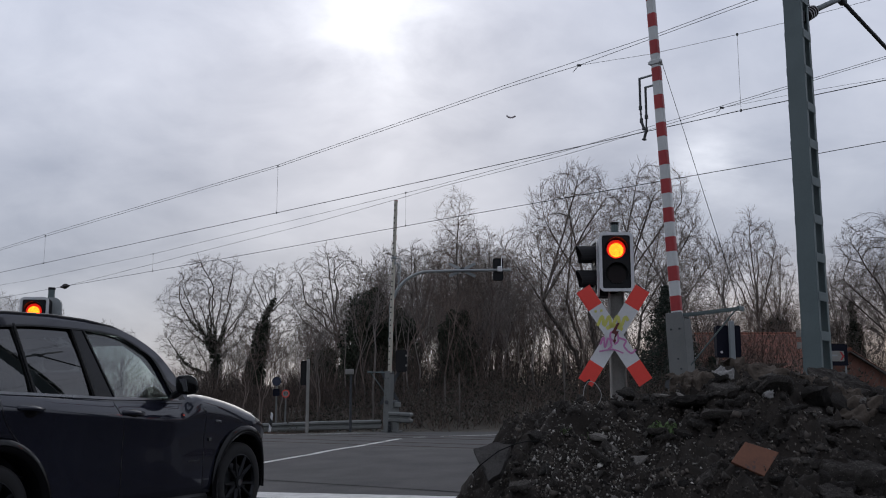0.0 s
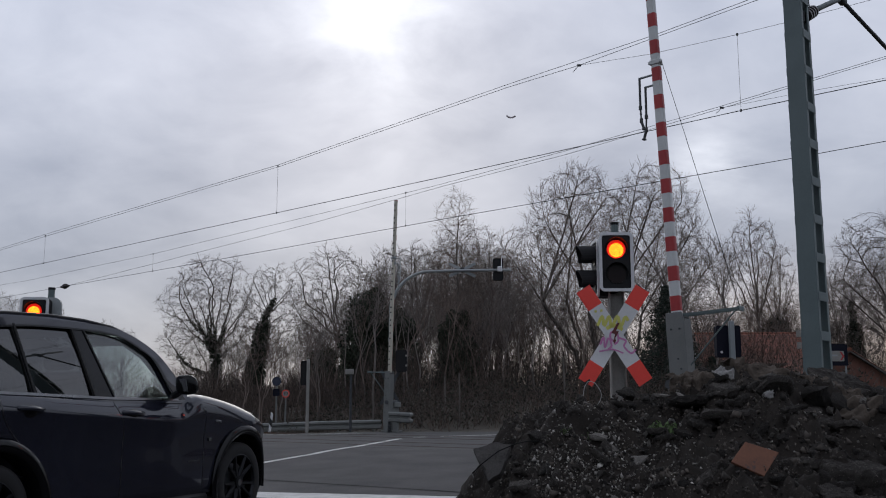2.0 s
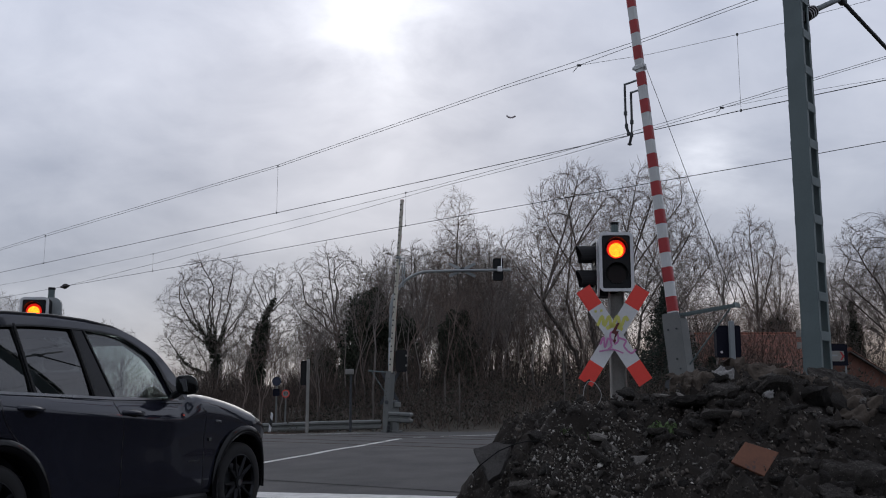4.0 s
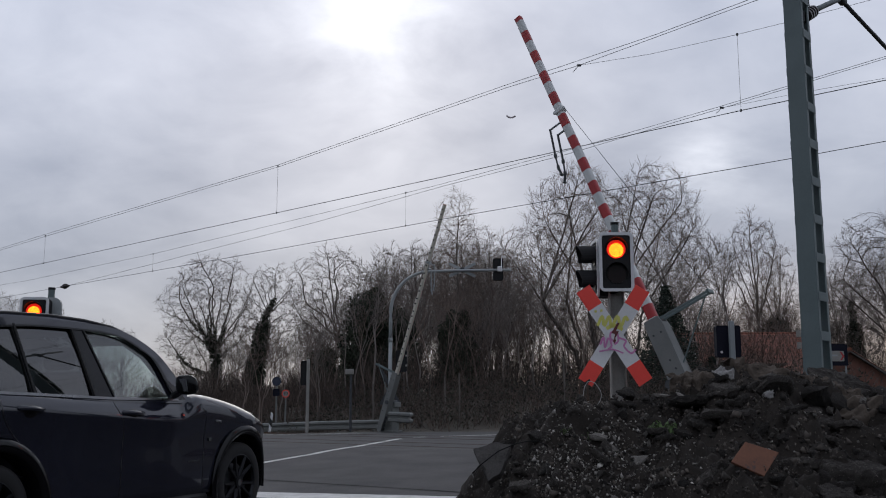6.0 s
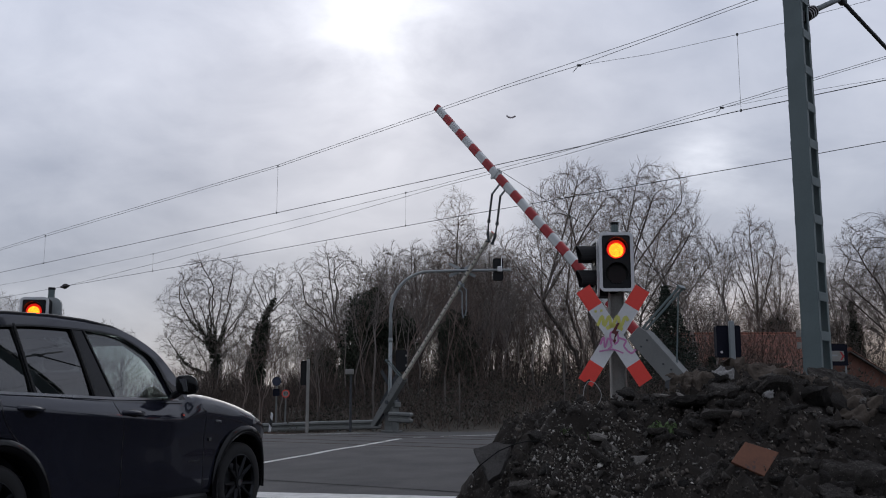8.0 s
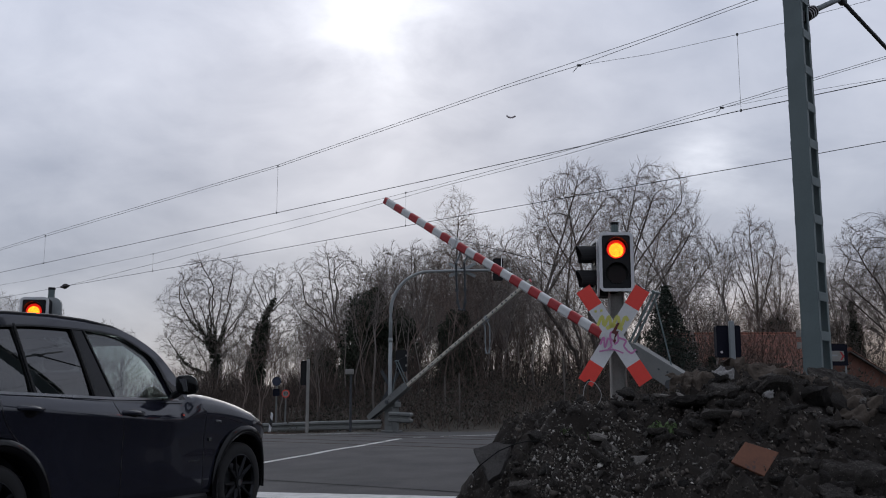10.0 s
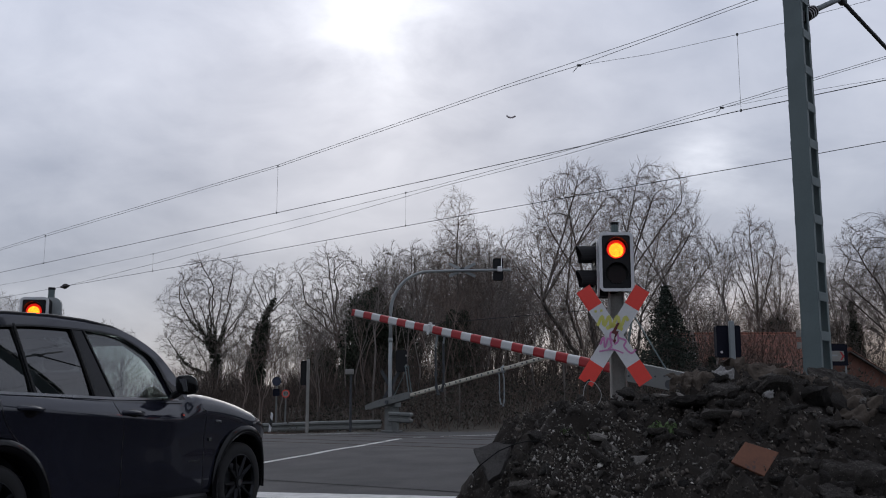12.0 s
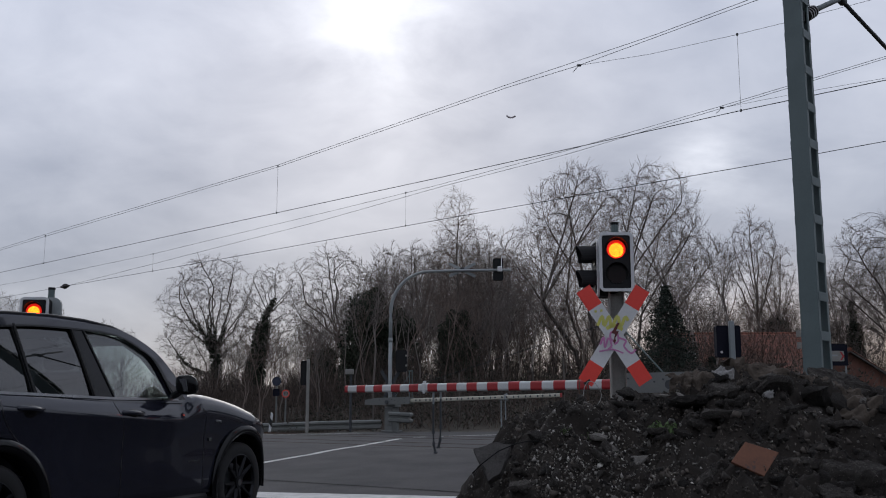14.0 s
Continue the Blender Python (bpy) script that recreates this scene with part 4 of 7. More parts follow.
# ---- trees ----
def grow(seed, height, r, p):
    """Lines (points, radii, level) of a bare tree that forks again and again.
    p: stems, trunk share, spread of the stems, forks, first length share, main fork angles, side fork angles, ratio, upward pull, wiggle, crown (centre, radius, half height), shoots."""
    stems, trunk, spread, forks, first, dom, sid, ratio, up, wig, crown, shoots = p
    rnd = random.Random(seed)
    cz, rx, rz = crown[0] * height, crown[1] * height, crown[2] * height
    lines = []

    def turned(d, deg):
        ax = d.orthogonal()
        ax.rotate(Matrix.Rotation(rnd.random() * 6.283, 3, d))
        n = d.copy()
        n.rotate(Matrix.Rotation(radians(deg), 3, ax))
        return n

    def out(q):
        return (q.x * q.x + q.y * q.y) / (rx * rx) + ((q.z - cz) / rz) ** 2 > 0.85 + 0.3 * rnd.random()

    def limb(p0, d, length, r0, depth):
        pieces = 3 if depth < 4 else 2 if depth < forks - 1 else 1
        r1 = r0 * 0.86
        pts, rad = [p0], [r0]
        q = p0
        for i in range(pieces):
            d = Vector((d.x + rnd.gauss(0, wig), d.y + rnd.gauss(0, wig), d.z + rnd.gauss(0, wig) + up)).normalized()
            q = q + d * length / pieces
            pts.append(q)
            rad.append(max(0.0045, r0 + (r1 - r0) * (i + 1) / pieces))
        lines.append((pts, rad, depth))
        if depth >= 3:
            for k in range(shoots + (1 if depth > forks - 3 and rnd.random() < 0.5 else 0)):
                i = rnd.randrange(1, len(pts))
                e = turned(d, rnd.uniform(30, 65))
                ln = length * rnd.uniform(0.35, 0.8)
                a = pts[i]
                lines.append(([a, a + e * ln], [0.0065, 0.003], forks))
        if depth >= forks or (q.z > cz * 0.5 and out(q) and depth > 1):
            return
        n = 3 if rnd.random() < 0.30 else 2
        limb(q, turned(d, rnd.uniform(*dom)), length * ratio * rnd.uniform(0.88, 1.12), r1 * 0.80, depth + 1)
        for k in range(n - 1):
            limb(q, turned(d, rnd.uniform(*sid)), length * ratio * rnd.uniform(0.72, 1.05), r1 * rnd.uniform(0.46, 0.68), depth + 1)

    base = Vector((0, 0, -0.2))
    if trunk > 0:
        pts, rad = [base], [r * 1.25]
        q, d = base, Vector((0, 0, 1))
        for i in range(6):
            d = Vector((d.x + rnd.gauss(0, 0.05), d.y + rnd.gauss(0, 0.05), 1)).normalized()
            q = q + d * trunk * height / 6
            pts.append(q)
            rad.append(r * (1 - 0.06 * i))
        lines.append((pts, rad, 0))
    else:
        q, d = base, Vector((0, 0, 1))
    for k in range(stems):
        ang = 6.283 * (k + rnd.uniform(-0.3, 0.3)) / stems
        tilt = radians(rnd.uniform(0, 10) if k == 0 else rnd.uniform(*spread))
        e = Vector((math.sin(tilt) * math.cos(ang), math.sin(tilt) * math.sin(ang), math.cos(tilt)))
        o = q if trunk > 0 else q + Vector((0.25 * math.cos(ang), 0.25 * math.sin(ang), 0))
        limb(o, e, first * height * rnd.uniform(0.85, 1.15), r * (0.54 if stems > 1 else 0.9), 1)
    return lines


def lines_mesh(name, lines, sides):
    """Connected tapered tubes for many lines at once."""
    groups = {}
    for pts, rad, _ in lines:
        groups.setdefault(len(pts), []).append((pts, rad))
    allv, allf, off = [], [], 0
    for n, items in groups.items():
        P = np.array([[q[:] for q in pts] for pts, _ in items])
        R = np.array([rad for _, rad in items])[:, :, None]
        d = P[:, -1] - P[:, 0]
        d /= np.linalg.norm(d, axis=1, keepdims=True) + 1e-9
        up = np.where(np.abs(d[:, 2:3]) > 0.9, np.array([[1.0, 0, 0]]), np.array([[0, 0, 1.0]]))
        x = np.cross(d, up)
        x /= np.linalg.norm(x, axis=1, keepdims=True) + 1e-9
        y = np.cross(d, x)
        ring = np.stack([P + (x[:, None] * math.cos(2 * math.pi * k / sides) + y[:, None] * math.sin(2 * math.pi * k / sides)) * R for k in range(sides)], 2)
        m = len(items)
        allv.append(ring.reshape(-1, 3))
        base = off + np.arange(m)[:, None, None] * (n * sides) + np.arange(n - 1)[None, :, None] * sides
        for k in range(sides):
            j = (k + 1) % sides
            allf.append(np.concatenate([base + k, base + j, base + sides + j, base + sides + k], 2).reshape(-1))
        off += m * n * sides
    return fast_mesh(name, np.concatenate(allv), np.concatenate(allf), 4)


def segs_mesh(name, segs, sides):
    """Tapered prisms for many segments at once."""
    a = np.array([s[0][:] for s in segs])
    b = np.array([s[1][:] for s in segs])
    r0 = np.array([s[2] for s in segs])[:, None]
    r1 = np.array([s[3] for s in segs])[:, None]
    d = b - a
    d /= np.linalg.norm(d, axis=1, keepdims=True) + 1e-9
    up = np.where(np.abs(d[:, 2:3]) > 0.9, np.array([[1.0, 0, 0]]), np.array([[0, 0, 1.0]]))
    x = np.cross(d, up)
    x /= np.linalg.norm(x, axis=1, keepdims=True) + 1e-9
    y = np.cross(d, x)
    n = len(segs)
    verts = np.zeros((n, 2 * sides, 3))
    for k in range(sides):
        c, s = math.cos(2 * math.pi * k / sides), math.sin(2 * math.pi * k / sides)
        verts[:, k] = a + (x * c + y * s) * r0
        verts[:, sides + k] = b + d * r1 * 0.5 + (x * c + y * s) * r1
    base = np.arange(n)[:, None] * 2 * sides
    quads = []
    for k in range(sides):
        j = (k + 1) % sides
        quads.append(np.concatenate([base + k, base + j, base + sides + j, base + sides + k], 1))
    f = np.stack(quads, 1).reshape(-1)
    return fast_mesh(name, verts.reshape(-1, 3), f, 4)


def leaf_mesh(name, centres, size, seed, fold=0.35):
    """Small folded leaves, two triangles each with a crease, at the centres."""
    rg = np.random.RandomState(seed)
    n = len(centres)
    u = rg.normal(size=(n, 3))
    u /= np.linalg.norm(u, axis=1, keepdims=True)
    w = rg.normal(size=(n, 3))
    w -= u * (u * w).sum(1, keepdims=True)
    w /= np.linalg.norm(w, axis=1, keepdims=True)
    nn = np.cross(u, w)
    s = size * rg.uniform(0.6, 1.4, (n, 1))
    c = np.asarray(centres)
    verts = np.stack([c - u * s, c + w * s * 0.6 + nn * s * fold, c + u * s, c - w * s * 0.6 + nn * s * fold], 1).reshape(-1, 3)
    base = np.arange(n)[:, None] * 4
    f = np.concatenate([base, base + 1, base + 2, base, base + 2, base + 3], 1).reshape(-1)
    return fast_mesh(name, verts, f, 3)


# stems, trunk, spread, forks, first, main angles, side angles, ratio, pull, wiggle, crown, shoots
SAPLING = (1, 0.22, (0, 8), 6, 0.20, (4, 14), (18, 40), 0.83, 0.05, 0.09, (0.56, 0.24, 0.46), 2)


def crowned(seed, stems, lobes, count, step=0.26, up=0.0, gnarl=0.12, tip=0.0045, shoot=0.45, droop=0.0, power=2.1, shell=0.2, limbs=24, straight=0.7, rise=0.75, sag=0.06, outward=0.35):
    """Lines of a bare tree whose limbs reach out for points strewn through its crown.
    stems: polylines from the ground; lobes: (x, y, z, radius, half height) of the crown."""
    rg = np.random.RandomState(seed)
    vol = np.array([l[3] * l[3] * l[4] for l in lobes])
    pts = []
    for l, n in zip(lobes, rg.multinomial(count, vol / vol.sum())):
        d = rg.normal(size=(n, 3))
        d /= np.linalg.norm(d, axis=1, keepdims=True)
        r = rg.uniform(0, 1, (n, 1)) ** (1 / 3)
        r = np.where(rg.uniform(size=(n, 1)) < shell, np.maximum(r, rg.uniform(0.7, 1.0, (n, 1))), r)
        r *= 1 + 0.10 * np.sin(3 * np.arctan2(d[:, 1:2], d[:, 0:1]) + 5 * d[:, 2:3] + seed)
        pts.append(np.array(l[:3]) + d * r * np.array((l[3], l[3], l[4])))
    goal = np.concatenate(pts)
    pos, par = [], []
    for stem in stems:
        prev = -1
        stem = [np.array(p, float) for p in stem]
        for a, b in zip(stem, stem[1:]):
            n = max(1, int(np.linalg.norm(b - a) / step))
            for k in range(n):
                pos.append(a + (b - a) * (k + 1) / n + rg.normal(0, 0.03, 3))
                par.append(prev)
                prev = len(pos) - 1

    heart = np.array((goal[:, 0].mean(), goal[:, 1].mean(), goal[:, 2].min()))

    def reach(goal, kill):
        """Grow from the branches so far until every goal has one near it."""
        near, dist = np.zeros(len(goal), int), np.full(len(goal), 1e9)

        def update(first):
            P = np.array(pos[first:])
            for c in range(0, len(P), 400):
                dd = np.linalg.norm(goal[:, None] - P[None, c:c + 400], axis=2)
                k = dd.argmin(1)
                m = dd[np.arange(len(goal)), k]
                better = m < dist
                dist[better] = m[better]
                near[better] = first + c + k[better]

        update(0)
        alive = np.ones(len(goal), bool)
        shoots = {}
        for it in range(120):
            alive &= dist > kill * step
            idx = np.nonzero(alive)[0]
            if len(idx) == 0:
                break
            way = {}
            for g in idx:
                way.setdefault(near[g], []).append(g)
            first = len(pos)
            for node, gs in way.items():
                if shoots.get(node, 0) > 2:
                    continue
                v = goal[gs] - pos[node]
                v = (v / (np.linalg.norm(v, axis=1, keepdims=True) + 1e-9)).mean(0)
                v = v / (np.linalg.norm(v) + 1e-9)
                back = pos[node] - pos[par[node]] if par[node] >= 0 else np.zeros(3)
                back = back / (np.linalg.norm(back) + 1e-9)
                if v @ back < -0.25:            # no twig turns back on itself
                    continue
                v = v + rg.normal(0, gnarl, 3)
                v[2] += up
                away = pos[node] - heart
                v += outward * away / (np.linalg.norm(away) + 1e-9)
                v += straight * back
                pos.append(pos[node] + v / np.linalg.norm(v) * step)
                par.append(node)
                shoots[node] = shoots.get(node, 0) + 1
            if len(pos) == first:
                break
            update(first)
            # a goal that no branch comes nearer to is given up
            stuck = alive & (near < first)
            alive &= ~(stuck & (rg.uniform(size=len(goal)) < 0.03))

    # first the main limbs, spread evenly, then the boughs, then all the rest
    order = rg.permutation(len(goal))
    cand = goal[order[:320]]
    centre = goal.mean(0)
    off = (cand - centre) / np.maximum(0.5, np.abs(goal - centre).max(0))
    cand = cand[np.linalg.norm(off, axis=1) > 0.42]
    picked = [int(cand[:, 2].argmax())]
    gap = np.linalg.norm(cand - cand[picked[0]], axis=1)
    while len(picked) < limbs:
        picked.append(int(gap.argmax()))
        gap = np.minimum(gap, np.linalg.norm(cand - cand[picked[-1]], axis=1))
    trunk_nodes = len(pos)
    P = np.array(pos)
    for c in picked:
        tip_at = cand[c]
        flat = np.linalg.norm(P[:, :2] - tip_at[:2], axis=1)
        want = np.abs(P[:, 2] - np.maximum(P[:, 2].max() * 0.38, tip_at[2] - rise * flat)) + 0.25 * flat
        node = int(want[:trunk_nodes].argmin())
        a = P[node]
        L = np.linalg.norm(tip_at - a)
        m = max(3, int(L / step))
        w1, w2, w3 = rg.normal(0, 1, (3, 3)) * gnarl * L * np.array([[0.20], [0.14], [0.08]])
        prev = node
        for k in range(1, m + 1):
            u = k / m
            q = a + (tip_at - a) * u + w1 * math.sin(math.pi * u) + w2 * math.sin(2 * math.pi * u) + w3 * math.sin(5 * math.pi * u)
            q[2] -= sag * L * math.sin(math.pi * u)
            pos.append(q)
            par.append(prev)
            prev = len(pos) - 1
    reach(goal[order[:limbs * 14]], 2.4)
    reach(goal, 1.6)
    n = len(pos)
    kids = [[] for _ in range(n)]
    for k, p in enumerate(par):
        if p >= 0:
            kids[p].append(k)
    rad = np.zeros(n)
    for k in range(n - 1, -1, -1):
        rad[k] = (sum(rad[c] ** power for c in kids[k]) or tip ** power) ** (1 / power)
    V = [Vector(p) for p in pos]
    lines = []
    for k in range(n):
        # chains of up to four steps along the thickest child
        p = par[k]
        if p >= 0 and max(kids[p], key=lambda c: rad[c]) == k and kids[k]:
            continue
        chain = [k]
        while par[chain[-1]] >= 0:
            p = par[chain[-1]]
            chain.append(p)
            if max(kids[p], key=lambda c: rad[c]) != chain[-2]:
                break
        chain.reverse()
        for c in range(0, len(chain) - 1, 4):
            part_ = chain[c:c + 5]
            rr = [rad[q] for q in part_]
            if c == 0 and len(part_) > 1:
                rr[0] = min(rr[0], rr[1] * 1.15)
            big = max(rr)
            lines.append(([V[q] for q in part_], rr, 0 if big > 0.11 else 1 if big > 0.05 else 2 if big > 0.025 else 5))
    if shoot:
        for k in range(n):
            if rad[k] > tip * 2.6:
                continue
            p = V[par[k]] if par[k] >= 0 else V[k]
            d = (V[k] - p).normalized()
            for _ in range(4 if not kids[k] else 2):
                e = (d + Vector(rg.normal(0, 0.50, 3)) + Vector((0, 0, up - droop))).normalized()
                lines.append(([V[k], V[k] + e * shoot * rg.uniform(0.45, 1.25)], [tip * 0.95, tip * 0.55], 6))
    return lines


def tree_meshes(seed, height, trunk_r, spec, split=4):
    s = grow(seed, height, trunk_r, spec) if spec else seed
    return lines_mesh("trunk", [q for q in s if q[2] < split], 6), lines_mesh("twigs", [q for q in s if q[2] >= split], 3), s


def add_tree(name, label, meshes, m, bark, twig, scale=1.0, group="", leaves=None):
    t = thing(name, label, "tree", m @ Matrix.Diagonal((scale, scale, scale, 1)), group)
    link_mesh("trunk", meshes[0], bark, t)
    link_mesh("crown", meshes[1], twig, t, "bare winter twigs")
    if leaves is not None:
        link_mesh("ivy", leaves, IVY, t, "dark ivy round the trunk")
    return t


def place(x, y, turn=0.0, lean=0.0):
    return pose(x, y, ground_z(x, y) - 0.05, 0, lean, 0) @ pose(0, 0, 0, 0, 0, turn)


def ivy_points(segs, limit, r, seed, count):
    """Leaf places round the trunk and the feet of the limbs, thinning out towards the limit."""
    rg = random.Random(seed)
    low = [(l[0][i], l[0][i + 1], l[1][i], l[2]) for l in segs if l[2] <= 1 for i in range(len(l[0]) - 1) if l[0][i].z < limit]
    wts = [(b - a).length * (1.0, 0.30)[lv] * (1.15 - (a.z / limit) ** 2) for a, b, _, lv in low]
    out = []
    for a, b, r0, lv in rg.choices(low, wts, k=count):
        p = a.lerp(b, rg.random())
        rr = (r0 + r * (1.0, 0.5)[lv] * (1 - 0.55 * p.z / limit) * rg.uniform(0.7, 1.25)) * math.sqrt(rg.random())
        ang = rg.random() * 6.283
        out.append((p.x + rr * math.cos(ang), p.y + rr * math.sin(ang), p.z + rg.gauss(0, 0.12)))
    return out


def build_trees():
    T = lambda lines: tree_meshes(lines, 0, 0, None, 3)
    # trunk and limbs, then the crown's lobes
    broad = T(crowned(3, [[(0, 0, -0.3), (0.05, 0, 2.6), (-0.1, 0, 4.2)]], [(-0.7, 0, 7.0, 3.7, 4.5), (-2.2, 0, 4.6, 2.2, 2.2), (1.6, 0, 5.0, 2.0, 2.4)], 4400, 0.25, 0.05, 0.20, 0.0088, 0.42))
    leaning = T(crowned(5, [[(0, 0, -0.3), (0.5, 0, 3.5), (1.15, 0, 7.0)]], [(1.5, 0, 7.6, 2.2, 3.0), (0.9, 0, 4.6, 2.3, 2.2)], 2500, 0.25, 0.02, 0.20, 0.0088, 0.42))
    spreading = T(crowned(8, [[(0, 0, -0.3), (0, 0, 2.8), (-0.2, 0, 4.2)]], [(-0.9, 0, 7.4, 3.3, 4.0), (-2.4, 0, 5.8, 2.0, 1.8), (1.5, 0, 6.0, 2.0, 2.6)], 3600, 0.25, 0.03, 0.20, 0.0088, 0.42))
    upright = T(crowned(11, [[(0, 0, -0.3), (0, 0, 2.0), (-0.7, 0, 4.2)], [(0.2, 0, -0.3), (0.3, 0, 2.0), (0.9, 0.2, 4.6)]], [(0, 0, 7.4, 2.3, 4.3)], 2700, 0.25, 0.22, 0.07, 0.0082, 0.48, limbs=16, straight=0.9, rise=1.5, sag=0.02))
    hazy = T(crowned(14, [[(0, 0, -0.3), (0.05, 0, 5.0), (0, 0, 9.5), (0.15, 0, 12.0)]], [(0, 0, 9.0, 1.45, 3.9), (0, 0, 6.0, 1.6, 2.5)], 2700, 0.22, 0.12, 0.07, 0.0062, 0.55, 0.15, limbs=26, straight=0.8, rise=0.9, sag=0.02))
    slender = T(crowned(17, [[(0, 0, -0.3), (0, 0, 3.2), (0.05, 0, 5.0)]], [(0, 0, 8.4, 1.95, 3.8), (0.2, 0, 5.4, 1.6, 2.0)], 2000, 0.25, 0.20, 0.05, 0.0068, 0.50, limbs=15, straight=1.0, rise=1.5, sag=0.02))
    willow_a = T(crowned(21, [[(0, 0, -0.3), (-0.3, 0, 1.6), (-1.3, 0.3, 4.8)], [(0.2, 0.2, -0.3), (0.1, 0.2, 2.0), (-0.3, 0.4, 5.4)], [(-0.2, 0, -0.3), (-1.0, -0.2, 2.4), (-2.6, -0.4, 4.8)]],
                         [(-0.8, 0, 8.0, 2.55, 3.6), (-3.2, 0, 6.7, 1.5, 1.9), (-2.0, 0, 5.4, 1.8, 1.8)], 4900, 0.20, 0.05, 0.05, 0.0060, 0.55, -0.35, limbs=20, straight=1.0, rise=1.3, sag=-0.02))
    willow_b = T(crowned(24, [[(0, 0, -0.3), (0.3, 0, 1.6), (0.9, 0.3, 4.6)], [(-0.2, 0.2, -0.3), (0.0, 0.2, 2.4), (-0.2, 0.4, 5.4)], [(0.2, 0, -0.3), (1.0, -0.2, 2.2), (2.4, -0.3, 4.6)]],
                         [(1.4, 0, 8.1, 2.55, 3.6), (3.3, 0, 6.6, 1.7, 2.2), (0.6, 0, 5.6, 1.9, 1.8)], 4900, 0.20, 0.05, 0.05, 0.0060, 0.55, -0.35, limbs=20, straight=1.0, rise=1.3, sag=-0.02))
    fan = T(crowned(27, [[(0, 0, -0.3), (-0.2, 0, 2.2), (-1.0, 0, 4.4)], [(0.3, 0, -0.3), (0.3, 0, 3.0), (0.2, 0, 5.0)]], [(-1.0, 0, 7.6, 3.8, 3.4), (-3.0, 0, 6.2, 2.2, 2.0)], 3600, 0.23, 0.06, 0.05, 0.0068, 0.50, 0.03, limbs=16, straight=1.0, rise=1.1, sag=-0.02))
    sap = [tree_meshes(61 + i, 6.5, 0.05, SAPLING, split=1) for i in range(4)]
    ivy_broad = leaf_mesh("ivy", ivy_points(broad[2], 6.6, 0.40, 1, 6500), 0.075, 2)
    ivy_lean = leaf_mesh("ivy", ivy_points(leaning[2], 9.2, 0.72, 3, 13000), 0.080, 4)
    add_tree("oak_tree", "broad bare oak with an ivy-wrapped trunk", broad, place(-18.5, 80), BARK, TWIG, 1.05, "bare trees", ivy_broad)
    add_tree("oak_tree", "leaning bare oak thickly wrapped in dark ivy", leaning, place(-15.3, 78), BARK, TWIG, 1.03, "bare trees", ivy_lean)
    wood = "bare deciduous tree in winter among the wood beyond the crossing"
    for x, y, k, s, turn in ((-7.7, 76, spreading, 1.06, 0), (-11.5, 88, spreading, 0.80, 140), (-4.1, 75, upright, 1.0, 0), (-2.0, 78, upright, 1.04, 100), (-5.4, 80, broad, 0.96, 200), (0.5, 76, spreading, 0.94, 70),
                             (3.2, 64, upright, 0.88, 40), (4.6, 62, upright, 0.80, 160), (1.8, 72, spreading, 0.86, 250), (-43.0, 95, broad, 0.93, 80), (-39.8, 99, spreading, 0.90, 10), (-35.2, 99, spreading, 0.72, 150), (-33.0, 101, broad, 0.66, 40),
                             (-1.8, 70, upright, 0.94, 60), (0.7, 72, upright, 0.98, 190), (2.6, 67, upright, 0.86, 280), (4.0, 71, spreading, 0.92, 130), (25.2, 67, spreading, 0.66, 200), (28.6, 71, upright, 0.74, 20), (31.4, 67, spreading, 0.85, 300), (18.6, 73, spreading, 0.62, 15), (17.4, 66, spreading, 0.60, 200), (19.8, 70, upright, 0.60, 60), (21, 76, broad, 0.60, 220), (25.5, 78, spreading, 0.72, 90)):
        add_tree("oak_tree", wood, k, place(x, y, turn), BARK, TWIG, s, "bare trees")
    for x, y, k, s, turn in ((0.9, 62, hazy, 1.05, 0), (1.9, 66, hazy, 0.86, 100), (-0.2, 69, hazy, 0.88, 200), (2.9, 61, hazy, 0.84, 40), (4.2, 65, hazy, 0.80, 290), (1.3, 64, hazy, 0.92, 150), (20.7, 64, slender, 1.0, 0), (23.4, 68, slender, 0.84, 120)):
        add_tree("birch_tree", "slender pale-stemmed bare tree with fine twigs", k, place(x, y, turn), BARK_BIRCH, TWIG_RED, s, "bare trees")
    for x, y, k, s in ((7.45, 48, willow_a, 1.0), (9.15, 48.5, willow_b, 1.0)):
        add_tree("willow_tree", "tall many-limbed bare willow with upswept branches", k, place(x, y), BARK, TWIG_RED, s, "bare trees")
    add_tree("oak_tree", "bare deciduous tree behind the outbuilding", fan, place(28.2, 58), BARK, TWIG, 1.0, "bare trees")
    add_tree("oak_tree", "bare tree with an ivy-wrapped trunk behind the outbuilding", leaning, place(26.6, 63, 70), BARK, TWIG, 0.78, "bare trees", ivy_lean)
    rg = random.Random(7)
    for i in range(95):
        x = rg.uniform(-8.5, 13.5)
        y = rg.uniform(37, 62) + 0.1 * abs(x)
        k = rg.randrange(4)
        add_tree("sapling", "thin bare sapling in the thicket", sap[k], place(x, y, rg.uniform(0, 360), rg.uniform(-6, 6)), BARK, TWIG_RED if k % 2 else TWIG, rg.uniform(0.65, 1.15) * (0.75 if x < -4 else 1), "saplings of the thicket")
    for i in range(46):
        x, y, k = rg.uniform(0.5, 14.5), rg.uniform(50, 68), rg.randrange(4)
        add_tree("sapling", "thin bare sapling in the thicket", sap[k], place(x, y, rg.uniform(0, 360), rg.uniform(-5, 5)), BARK, TWIG, rg.uniform(0.75, 1.2), "saplings of the thicket")
